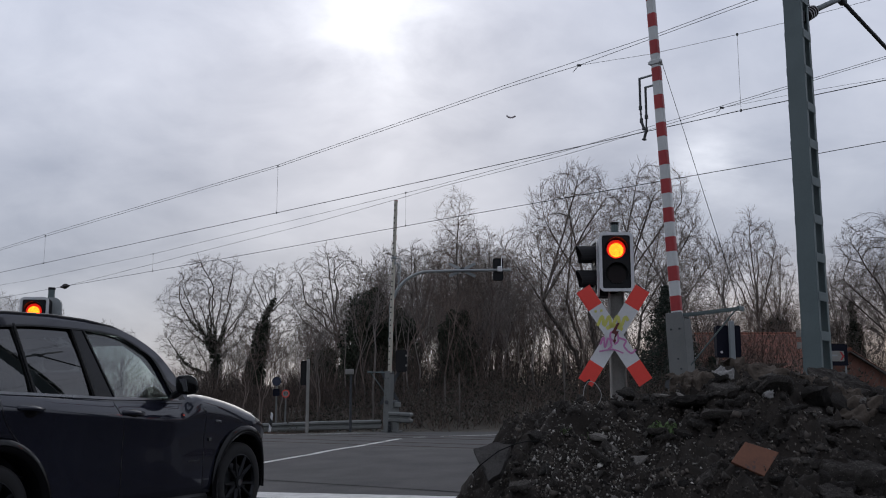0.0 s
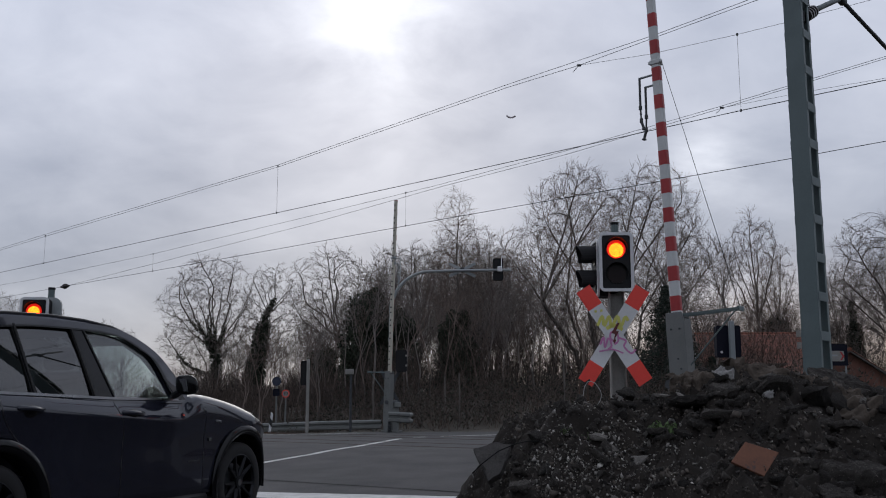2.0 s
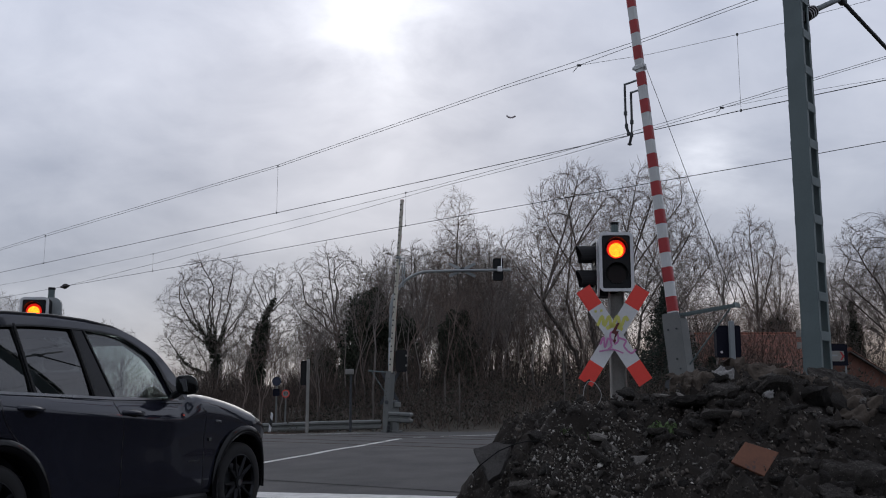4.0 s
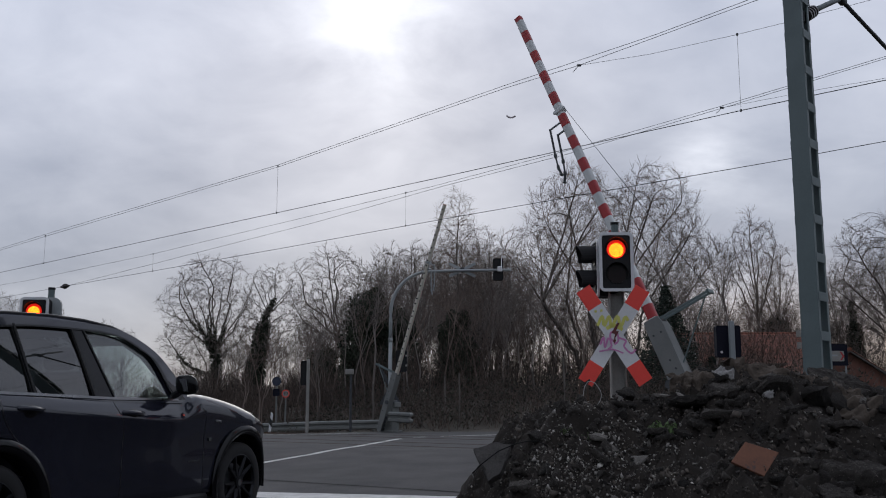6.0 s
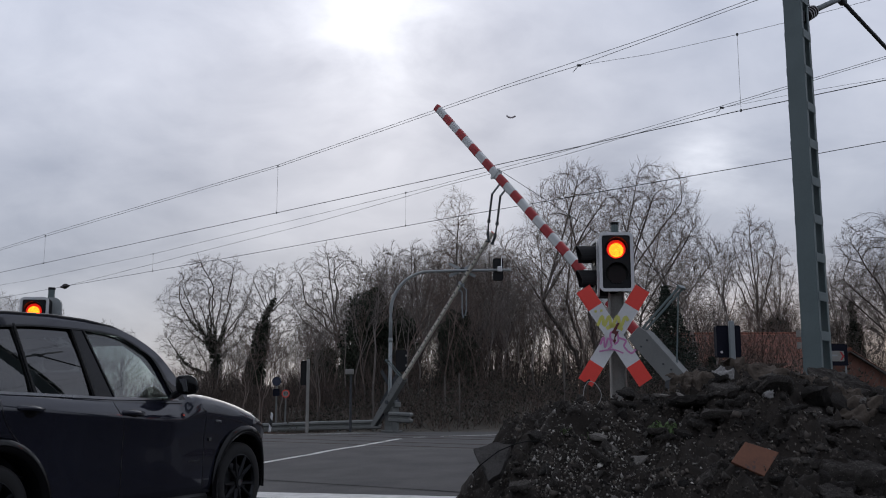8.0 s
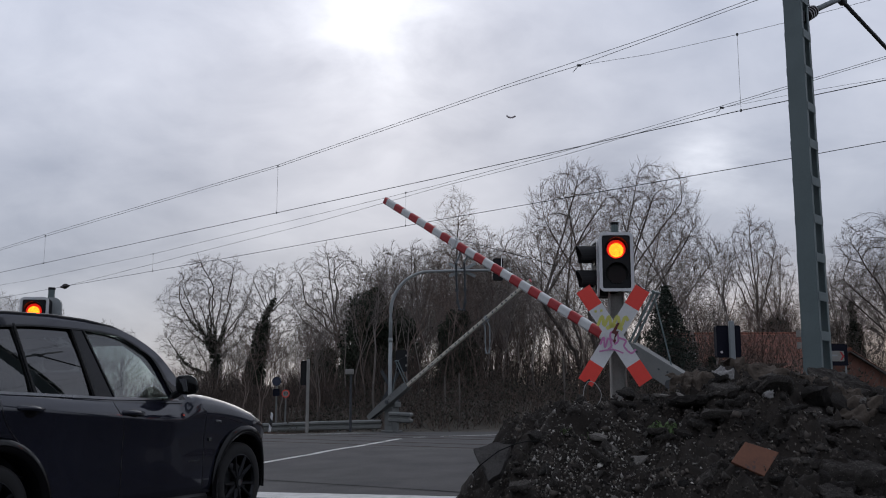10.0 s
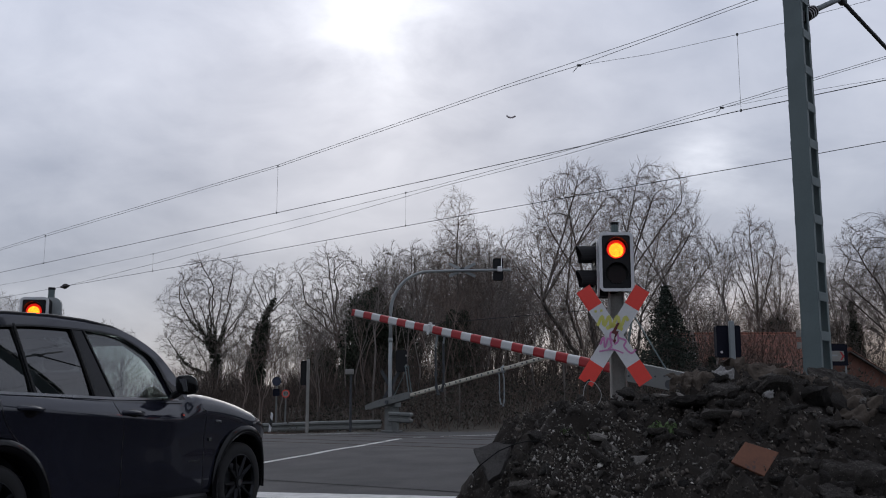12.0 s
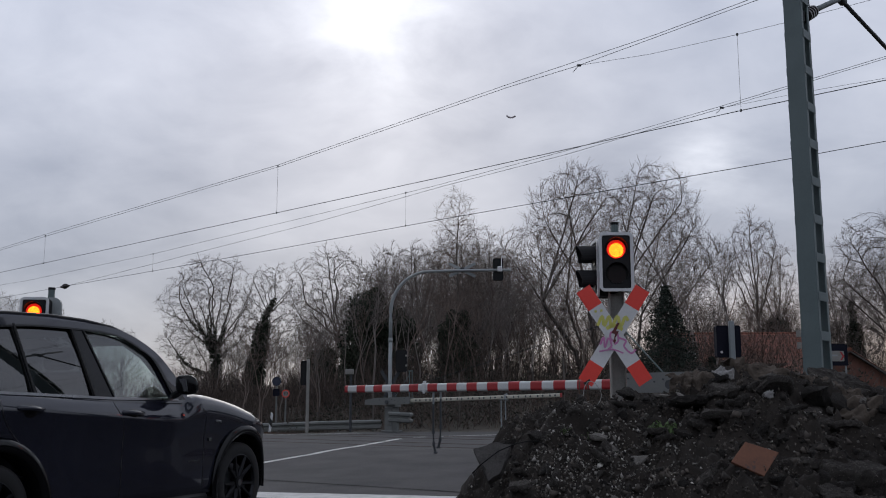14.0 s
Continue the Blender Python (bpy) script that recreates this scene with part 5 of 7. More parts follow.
    for i in range(34):
        x, y, k = rg.uniform(17, 34), rg.uniform(60, 69), rg.randrange(4)
        add_tree("sapling", "thin bare sapling in the thicket", sap[k], place(x, y, rg.uniform(0, 360)), BARK, TWIG, rg.uniform(0.7, 1.1), "saplings of the thicket")
    for i in range(34):
        x, y, k = rg.uniform(-0.5, 9.5), rg.uniform(46, 60), rg.randrange(4)
        add_tree("sapling", "thin bare sapling in the thicket", sap[k], place(x, y, rg.uniform(0, 360), rg.uniform(-9, 9)), BARK, TWIG, rg.uniform(0.7, 1.05), "saplings of the thicket")
    for i in range(26):
        x, y, k = rg.uniform(-15, -7), rg.uniform(60, 82), rg.randrange(4)
        if -0.20 < x / y < -0.16:            # a gap in the thicket
            continue
        add_tree("sapling", "thin bare sapling in the thicket", sap[k], place(x, y, rg.uniform(0, 360), rg.uniform(-8, 8)), BARK, TWIG, rg.uniform(0.6, 0.95), "saplings of the thicket")
    for i in range(28):
        x, y, k = (rg.uniform(-2.5, 3.4), rg.uniform(45, 57), rg.randrange(4)) if i < 14 else (rg.uniform(-24, -15), rg.uniform(84, 96), rg.randrange(4))
        add_tree("sapling", "thin bare sapling in the thicket", sap[k], place(x, y, rg.uniform(0, 360), rg.uniform(-9, 9)), BARK, TWIG, rg.uniform(0.75, 1.0), "saplings of the thicket")
    for i in range(30):
        x, y, k = rg.uniform(-36, -12) if i < 12 else rg.uniform(-21, -13), rg.uniform(82, 98), rg.randrange(4)
        add_tree("sapling", "thin bare sapling in the thicket", sap[k], place(x, y, rg.uniform(0, 360)), BARK, TWIG, rg.uniform(0.5, 0.8), "saplings of the thicket")

    # evergreen, ivy-smothered trees
    def ever(x, y, h, r, seed, n, label):
        t = thing("evergreen_tree", label, "tree", place(x, y), "evergreen trees")
        q = random.Random(seed)
        pts = []
        lobes = [(q.uniform(-0.55, 0.55) * r, q.uniform(-0.5, 0.5) * r, q.uniform(0.12, 0.86) * h, q.uniform(0.38, 0.62) * r) for _ in range(16)] + [(q.uniform(-0.3, 0.3) * r, 0, q.uniform(0.78, 0.92) * h, q.uniform(0.2, 0.34) * r) for _ in range(5)]
        for _ in range(int(n * 1.35)):
            lx, ly, lz, lr = q.choice(lobes)
            v = Vector((q.gauss(0, 1), q.gauss(0, 1), q.gauss(0, 1))).normalized() * lr * (0.45 + 0.75 * q.random())
            pts.append((lx + v.x, ly + v.y, max(0.05, lz + v.z * 1.25)))
        bm = bm_new()
        rod(bm, (0, 0, -0.2), (0, 0, h * 0.9), 0.2, 0.06, n=8)
        part("trunk", bm, BARK, t)
        link_mesh("crown", leaf_mesh("crown", pts, 0.078, seed), IVY, t, "dense dark evergreen leaves")

    ever(-3.75, 50, 5.8, 1.45, 71, 15000, "dense dark ivy-smothered tree")
    ever(-2.45, 50.6, 5.1, 1.12, 72, 9000, "dense dark ivy-smothered tree")
    ever(0.73, 48, 4.7, 1.15, 73, 11000, "dense dark ivy-smothered tree")
    ever(22.8, 67, 5.6, 1.3, 75, 8000, "dense dark ivy-smothered tree")
    ever(-7.4, 62, 3.2, 1.3, 74, 6000, "low dark evergreen shrub")

    # spruce beside the house
    def spruce(x, y, h, r, seed):
        t = thing("spruce_tree", "dark spruce with drooping branches beside the house", "tree", place(x, y), "spruces")
        q = random.Random(seed)
        bm = bm_new()
        rod(bm, (0, 0, -0.2), (0, 0, h), 0.12, 0.02, n=8)
        part("trunk", bm, BARK, t)
        segs, pts = [], []
        z = 0.25
        while z < h * 0.98:
            rr = r * (1 - z / h) ** 0.95 + 0.04
            for k in range(9):
                a = q.random() * 6.283
                ln = rr * q.uniform(0.6, 1.15)
                tip = Vector((ln * math.cos(a), ln * math.sin(a), z - 0.26 * ln))
                segs.append((Vector((0, 0, z)), tip, 0.02, 0.006, 1))
                for j in range(int(70 * ln / r) + 10):
                    s = q.random() ** 0.42
                    pts.append((tip.x * s + q.gauss(0, 0.07), tip.y * s + q.gauss(0, 0.07), z + (tip.z - z) * s - abs(q.gauss(0, 0.10))))
            z += h / 46
        tagged(link_mesh("limbwork", segs_mesh("limbwork", segs, 3), BARK, t), kind="stuff")
        tagged(link_mesh("needles", leaf_mesh("needles", pts, 0.042, seed), CONIFER, t, "dark needle sprays"), kind="stuff")

    spruce(9.0, 39.2, 4.75, 2.15, 81)
    spruce(13.3, 46.5, 1.9, 0.6, 82)
    spruce(12.1, 44, 2.0, 0.55, 83)

    # underbrush along the bank: tangled stems and dry leaves
    q = random.Random(99)
    segs, pts = [], []
    for i in range(5200):
        x = q.uniform(-14, 15)
        y = q.uniform(32.3 if x > -0.5 else 33.8, 44) + max(0, -x - 3) * 0.4
        g = ground_z(x, y)
        h = q.uniform(0.3, 1.3) * (1.35 if x > -3 else 0.9)
        p = Vector((x, y, g - 0.05))
        d = Vector((q.gauss(0, 0.5), q.gauss(0, 0.5), 1)).normalized()
        for k in range(3):
            e = p + d * h / 3
            segs.append((p, e, 0.012 - 0.003 * k, 0.009 - 0.003 * k, 0))
            p = e
            d = (d + Vector((q.gauss(0, 0.35), q.gauss(0, 0.35), -0.25))).normalized()
            if q.random() < 0.4:
                pts += [(p.x + q.gauss(0, 0.12), p.y + q.gauss(0, 0.12), p.z + q.gauss(0, 0.1)) for _ in range(2)]
    for i in range(3700):
        x = q.uniform(-11, 17)
        y = q.uniform(43, 62)
        g = ground_z(x, y)
        h = q.uniform(1.2, 3.8) * (0.35 if x / y < -0.16 else 0.6 if x < -4 else 1.25 if x > 1 else 1.0)
        p = Vector((x, y, g - 0.05))
        d = Vector((q.gauss(0, 0.22), q.gauss(0, 0.22), 1)).normalized()
        for k in range(4):
            e = p + d * h / 4
            segs.append((p, e, 0.016 - 0.003 * k, 0.013 - 0.003 * k, 0))
            if k:
                segs.append((p, p + Vector((q.gauss(0, 0.4), q.gauss(0, 0.4), 0.5)), 0.008, 0.004, 0))
            p = e
            d = (d + Vector((q.gauss(0, 0.22), q.gauss(0, 0.22), -0.05))).normalized()
            if q.random() < 0.12:
                pts += [(p.x + q.gauss(0, 0.15), p.y + q.gauss(0, 0.15), p.z + q.gauss(0, 0.15)) for _ in range(2)]
    for i in range(2700):
        left = i < 1400
        x, y = (q.uniform(-19, -8), q.uniform(54, 72)) if left else (q.uniform(19, 36), q.uniform(56, 70))
        g = ground_z(x, y)
        h = q.uniform(0.8, 2.8) if left else q.uniform(2.0, 5.6)
        if -0.20 < x / y < -0.16:
            h *= 0.45
        p = Vector((x, y, g - 0.05))
        d = Vector((q.gauss(0, 0.2), q.gauss(0, 0.2), 1)).normalized()
        for k in range(4):
            e = p + d * h / 4
            segs.append((p, e, 0.018 - 0.003 * k, 0.015 - 0.003 * k, 0))
            if k:
                segs.append((p, p + Vector((q.gauss(0, 0.5), q.gauss(0, 0.5), 0.6)), 0.009, 0.005, 0))
            p = e
            d = (d + Vector((q.gauss(0, 0.2), q.gauss(0, 0.2), -0.03))).normalized()
            if q.random() < 0.2:
                pts += [(p.x + q.gauss(0, 0.2), p.y + q.gauss(0, 0.2), p.z + q.gauss(0, 0.2)) for _ in range(2)]
    t = thing("underbrush", "tangled brown bramble underbrush along the bank", "underbrush", kind="stuff")
    link_mesh("stems", segs_mesh("stems", segs, 3), BRAMBLE_STEM, t)
    link_mesh("leaves", leaf_mesh("leaves", pts, 0.052, 5), BRAMBLE, t)
    # far wood closing the horizon
    segs = []
    for i in range(420):
        a = q.uniform(0, 6.283)
        r = q.uniform(150, 260)
        x, y = r * math.sin(a), r * math.cos(a)
        if abs(x * NV.x + y * NV.y) < 16 and abs(a - math.pi) > 0.1:
            continue
        h = q.uniform(5, 9)
        p = Vector((x, y, ground_z(x, y)))
        for k in range(7):
            e = p + Vector((q.gauss(0, 1.5), q.gauss(0, 1.5), h * q.uniform(0.3, 1)))
            segs.append((p, e, 0.14, 0.04, 0))
            for j in range(4):
                f = p.lerp(e, q.uniform(0.4, 1))
                segs.append((f, f + Vector((q.gauss(0, 1.4), q.gauss(0, 1.4), q.uniform(0.2, 2.2))), 0.05, 0.02, 0))
    ob = link_mesh("distant_wood", segs_mesh("distant_wood", segs, 3), TWIG, None)
    tagged(ob, "far bare winter wood along the horizon", "woodland", kind="stuff")



def build_bird(m):
    t = thing("bird", "small dark bird perched high on a bare twig", "bird", m)
    bm = bm_new()
    tube(bm, [(0, 0, -0.09), (0, 0, -0.05), (0.01, 0, 0.02), (0.03, 0, 0.09), (0.04, 0, 0.12)], 0.055, n=8, taper=0.03)
    part("body", bm, BLACK_PLASTIC, t, smooth=True)
    bm = bm_new()
    rod(bm, (0.03, 0, 0.12), (0.07, 0, 0.15), 0.035, 0.02, n=8)
    rod(bm, (0.07, 0, 0.15), (0.115, 0, 0.15), 0.012, 0.003, n=6)
    part("head", bm, BLACK_PLASTIC, t, smooth=True)
    bm = bm_new()
    prism(bm, [(-0.03, -0.05), (0.01, -0.05), (-0.02, -0.20), (-0.05, -0.20)], -0.02, 0.02)
    part("tail", bm, BLACK_PLASTIC, t)
    bm = bm_new()
    tube(bm, [(0.0, 0, -0.10), (-0.3, 0.1, -0.3), (-0.75, 0.25, -0.9), (-1.0, 0.4, -1.7)], 0.010, n=5)
    part("perch_twig", bm, TWIG, t, "bare twig under the bird")


build_trees()
build_bird(pose(12.66, 48.6, 7.72))

# ---- house behind the thicket ----
ROOF_TILE = mat("red_clay_tiles", (0.23, 0.075, 0.042), (0.11, 0.05, 0.035), rough=0.8, scale=1.5, fine=12, bump=0.3, var=0.9, island=0.25)
BRICK_WALL = mat("dark_red_brick", (0.17, 0.075, 0.05), (0.10, 0.05, 0.04), rough=0.9, scale=3, fine=30, bump=0.3)
WINDOW_DARK = mat("dark_window_glass", (0.02, 0.022, 0.025), rough=0.08, bump=0, spec=0.8)


def build_house(m, w, d, eave, ridge, label, gable_end=False):
    t = thing("house", label, "house", m)
    bm = bm_new()
    prism(bm, [(-w / 2, -0.3), (w / 2, -0.3), (w / 2, eave), (-w / 2, eave)], -d / 2, d / 2)
    part("wall", bm, BRICK_WALL, t, "dark red brick walls")
    for x in (-w / 2, w / 2):
        bm = bm_new()
        v = [bm.verts.new(p) for p in ((x, -d / 2, eave), (x, d / 2, eave), (x, 0, ridge - 0.08))]
        v2 = [bm.verts.new((p.co.x * 0.985, p.co.y, p.co.z)) for p in v]
        bm.faces.new(v)
        bm.faces.new(v2)
        for i in range(3):
            bm.faces.new((v[i], v[(i + 1) % 3], v2[(i + 1) % 3], v2[i]))
        part("gable", bm, BRICK_WALL, t)
    cw, ch = 0.24, 0.34
    L = math.hypot(d / 2 + 0.3, ridge - eave + 0.1)
    for sgn in (-1, 1):
        cols, rows_n = int((w + 0.6) / cw), int(L / ch)
        verts, faces = [], []
        dirv = Vector((0, sgn * (d / 2 + 0.3), -(ridge - eave + 0.2))).normalized()
        nrm = Vector((0, sgn * -dirv.z, abs(dirv.y)))
        for r in range(rows_n):
            for c in range(cols):
                x0 = -w / 2 - 0.3 + c * cw
                b0 = len(verts)
                for e, lift in ((r * ch, 0.0), ((r + 1) * ch + 0.03, 0.035)):
                    for k in range(5):
                        p = Vector((x0 + cw * k / 4 * 0.99, 0, ridge)) + dirv * e + nrm * (lift + 0.04 * math.sin(math.pi * k / 4) + 0.02)
                        verts.append(p[:])
                for k in range(4):
                    faces += [b0 + k, b0 + k + 1, b0 + 6 + k, b0 + 5 + k]
        me = fast_mesh("roof_tiles", np.array(verts), np.array(faces), 4)
        tagged(link_mesh("roof_tiles", me, ROOF_TILE, t, "weathered red clay pantiles"), kind="stuff")
        bm = bm_new()
        a = [Vector((x, 0, ridge)) for x in (-w / 2 - 0.3, w / 2 + 0.3)]
        q = [a[0], a[1], a[1] + dirv * L, a[0] + dirv * L]
        v = [bm.verts.new(p) for p in q] + [bm.verts.new(p - nrm * 0.08) for p in q]
        for f in ((0, 1, 2, 3), (7, 6, 5, 4), (0, 4, 5, 1), (1, 5, 6, 2), (2, 6, 7, 3), (3, 7, 4, 0)):
            bm.faces.new([v[i] for i in f])
        part("roof", bm, BARK, t, "wooden roof deck")
    bm = bm_new()
    for i in range(int((w + 0.6) / 0.4)):
        x = -w / 2 - 0.3 + 0.4 * i
        rod(bm, (x, 0, ridge + 0.02), (x + 0.41, 0, ridge + 0.02), 0.11, 0.10, n=8)
    tagged(part("ridge_tiles", bm, ROOF_TILE, t), kind="stuff")
    return t


hs = build_house(pose(17.2, 58.5, ground_z(17.2, 58) - 0.2, 0, 0, -4), 7.6, 7.5, 2.2, 4.0, "low house with a red clay-tiled roof half hidden by trees")
bm = bm_new()
prism(bm, [(-3.2, 2.42), (-2.7, 2.42), (-2.7, 2.82), (-3.2, 2.82)], -3.5, -3.2)
part("skylight", bm, WHITE_PLASTIC, hs, "pale roof light")
for x in (-2.4, 0.2, 2.5):
    bm = bm_new()
    box(bm, (x, -3.77, 1.3), (1.0, 0.06, 1.1), bevel=0.01)
    w_ = part("window", bm, WINDOW_DARK, hs, "dark window")
    bm = bm_new()
    frame_ring(bm, round_rect(1.06, 1.16, 0.01, 1, x, 1.3), round_rect(0.92, 1.02, 0.01, 1, x, 1.3), -3.83, -3.79)
    part("window_frame", bm, WHITE_PLASTIC, w_)
build_house(pose(18.9, 49, ground_z(19, 49) - 0.6, 0, 0, 86), 8.0, 5.6, 0.9, 2.75, "small brick outbuilding with a red tiled gable roof")


# ---- heap of broken asphalt and earth beside the road ----
HEAP_EARTH = mat("dark_wet_earth", (0.034, 0.0275, 0.022), (0.0075, 0.0062, 0.0052), rough=0.9, scale=6, fine=60, bump=1.0, var=0.8, spec=0.25, speck=((0.17, 0.15, 0.13), 46, 0.625), relief=0.014)
BROKEN_ASPHALT = mat("broken_asphalt", (0.060, 0.053, 0.047), (0.014, 0.0125, 0.011), rough=0.9, scale=5, fine=40, bump=1.0, var=0.8, spec=0.2, obj_random=0.6, speck=((0.20, 0.18, 0.165), 26, 0.615), relief=0.018)
SLAB_FACE = mat("worn_asphalt_face", (0.105, 0.098, 0.092), (0.030, 0.028, 0.026), rough=0.9, scale=14, fine=110, bump=0.8, var=0.9, spec=0.2, relief=0.02)
GREY_RUBBLE = mat("grey_rubble", (0.205, 0.19, 0.172), (0.080, 0.073, 0.065), rough=0.9, scale=5, fine=40, bump=0.8, var=1.0, spec=0.2, obj_random=0.55, relief=0.02)
PEBBLE = mat("pale_grit", (0.41, 0.385, 0.35), (0.13, 0.12, 0.105), rough=0.85, scale=10, fine=60, bump=0.3, island=0.7)
CRUMB = mat("dark_crumbs", (0.080, 0.066, 0.054), (0.020, 0.017, 0.014), rough=0.9, scale=3, fine=30, bump=0.3, island=0.8)
CLAY_TILE = mat("orange_clay_tile", (0.20, 0.080, 0.042), (0.11, 0.052, 0.034), rough=0.8, scale=5, fine=60, bump=0.3, var=0.7, speck=((0.05, 0.042, 0.045), 7, 0.585))
DIRTY_CLOTH = mat("dirty_brown_fleece", (0.130, 0.106, 0.086), (0.034, 0.028, 0.023), rough=0.95, scale=7, fine=60, bump=0.7, var=0.9, spec=0.15, speck=((0.03, 0.025, 0.02), 16, 0.60))
PALE_SHEET = mat("crumpled_pale_sheeting", (0.40, 0.39, 0.38), (0.25, 0.24, 0.23), rough=0.6, scale=8, fine=40, bump=0.4)
WEED = mat("weed_leaves", (0.095, 0.15, 0.045), (0.05, 0.09, 0.03), rough=0.6, scale=4, fine=20, bump=0, island=0.3)

HEAP_PROFILE = [(-0.15, 0.0), (0.10, 0.16), (0.30, 0.45), (0.50, 0.78), (0.75, 0.93), (0.95, 0.99), (1.3, 1.03), (1.6, 1.02), (1.8, 1.06), (1.95, 1.13), (2.37, 1.20), (2.8, 1.11), (3.1, 1.07), (3.5, 1.02), (4.6, 0.95), (5.6, 0.5), (6.4, 0.0)]


def heap_z(x, y):
    h = 0.0
    for (x0, h0), (x1, h1) in zip(HEAP_PROFILE, HEAP_PROFILE[1:]):
        if x0 <= x <= x1:
            h = h0 + (h1 - h0) * (x - x0) / (x1 - x0)
    yc = 7.5
    g = min(1.0, max(0.0, (y - 5.2) / (yc - 5.2))) if y < yc else min(1.0, max(0.0, (9.9 - y) / 1.6))
    g = g ** 0.8
    h *= g
    if h <= 0:
        return ground_z(x, y) - 0.06
    e = min(1.0, h * 4)
    v = Vector((x, y, 0))
    w = v + Vector((0.10 * noise.noise(v * 4), 0.10 * noise.noise(v * 4 + Vector((5, 5, 5))), 0.3))
    d1, d2, d3 = noise.voronoi(w * 3.2)[0], noise.voronoi(w * 11)[0], noise.voronoi(w * 27)[0]
    clod = lambda d, top: min(top, d[1] - d[0])
    n = 0.10 * noise.noise(v * 2.1) + 0.050 * noise.noise(v * 6.3 + Vector((3, 1, 7)))
    n += 0.36 * clod(d1, 0.45) - 0.11 + 0.105 * clod(d2, 0.5) + 0.048 * clod(d3, 0.5) + 0.012 * noise.noise(v * 45)
    return ground_z(x, y) - 0.03 + h + n * e


def chunk_mesh(name, seed, sx, sy, sz, flat):
    """A broken slab with a chipped rim, or an angular lump."""
    q = random.Random(seed)
    bm = bm_new()
    if flat:
        corners = q.randrange(5, 8)
        poly = []
        for i in range(corners):
            a = 2 * math.pi * (i + q.uniform(-0.32, 0.32)) / corners
            poly.append(Vector((math.cos(a), math.sin(a))) * q.uniform(0.8, 1.08))
        edge = []
        for i, p in enumerate(poly):
            for k in range(3):
                e = p.lerp(poly[(i + 1) % corners], k / 3)
                edge.append(e * (1 + (q.uniform(-0.06, 0.05) if k else 0)))
        rings = []
        for f, z, jit in ((0.86, -1.0, 0.2), (1.0, -0.35, 0.25), (1.01, 0.45, 0.25), (0.93, 0.92, 0.12), (0.5, 1.0, 0.16)):
            rings.append([bm.verts.new((e.x * sx * f * (1 + q.uniform(-0.03, 0.03)), e.y * sy * f * (1 + q.uniform(-0.03, 0.03)), sz * (z + q.uniform(-jit, jit)))) for e in edge])
        n = len(edge)
        for a, b in zip(rings, rings[1:]):
            for k in range(n):
                bm.faces.new((a[k], a[(k + 1) % n], b[(k + 1) % n], b[k]))
        bm.faces.new(list(reversed(rings[0])))
        top = bm.verts.new((0, 0, sz * 1.02))
        for k in range(n):
            bm.faces.new((rings[-1][k], rings[-1][(k + 1) % n], top))
        bmesh.ops.subdivide_edges(bm, edges=bm.edges, cuts=1, use_grid_fill=True)
        for v in bm.verts:
            c = v.co * 5 + Vector((seed, 0, 0))
            v.co += Vector((noise.noise(c), noise.noise(c + Vector((9, 0, 0))), 1.3 * noise.noise(c * 1.6 + Vector((0, 9, 0))))) * 0.055
    else:
        for i in range(15):
            v = Vector((q.gauss(0, 1), q.gauss(0, 1), q.gauss(0, 1))).normalized() * q.uniform(0.75, 1.1)
            bm.verts.new((v.x * sx, v.y * sy, v.z * sz))
        r = bmesh.ops.convex_hull(bm, input=bm.verts)
        bmesh.ops.delete(bm, geom=[g for g in r["geom_interior"] if isinstance(g, bmesh.types.BMVert)], context="VERTS")
        bmesh.ops.triangulate(bm, faces=bm.faces)
        bmesh.ops.subdivide_edges(bm, edges=bm.edges, cuts=2, use_grid_fill=True)
        for v in bm.verts:
            c = v.co * 2.3 + Vector((seed, 0, 0))
            v.co *= 1 + 0.16 * noise.noise(c) + 0.12 * noise.noise(c * 3.1) + 0.08 * noise.noise(c * 8)
    bmesh.ops.recalc_face_normals(bm, faces=bm.faces)
    me = bpy.data.meshes.new(name)
    bm.to_mesh(me)
    bm.free()
    return me


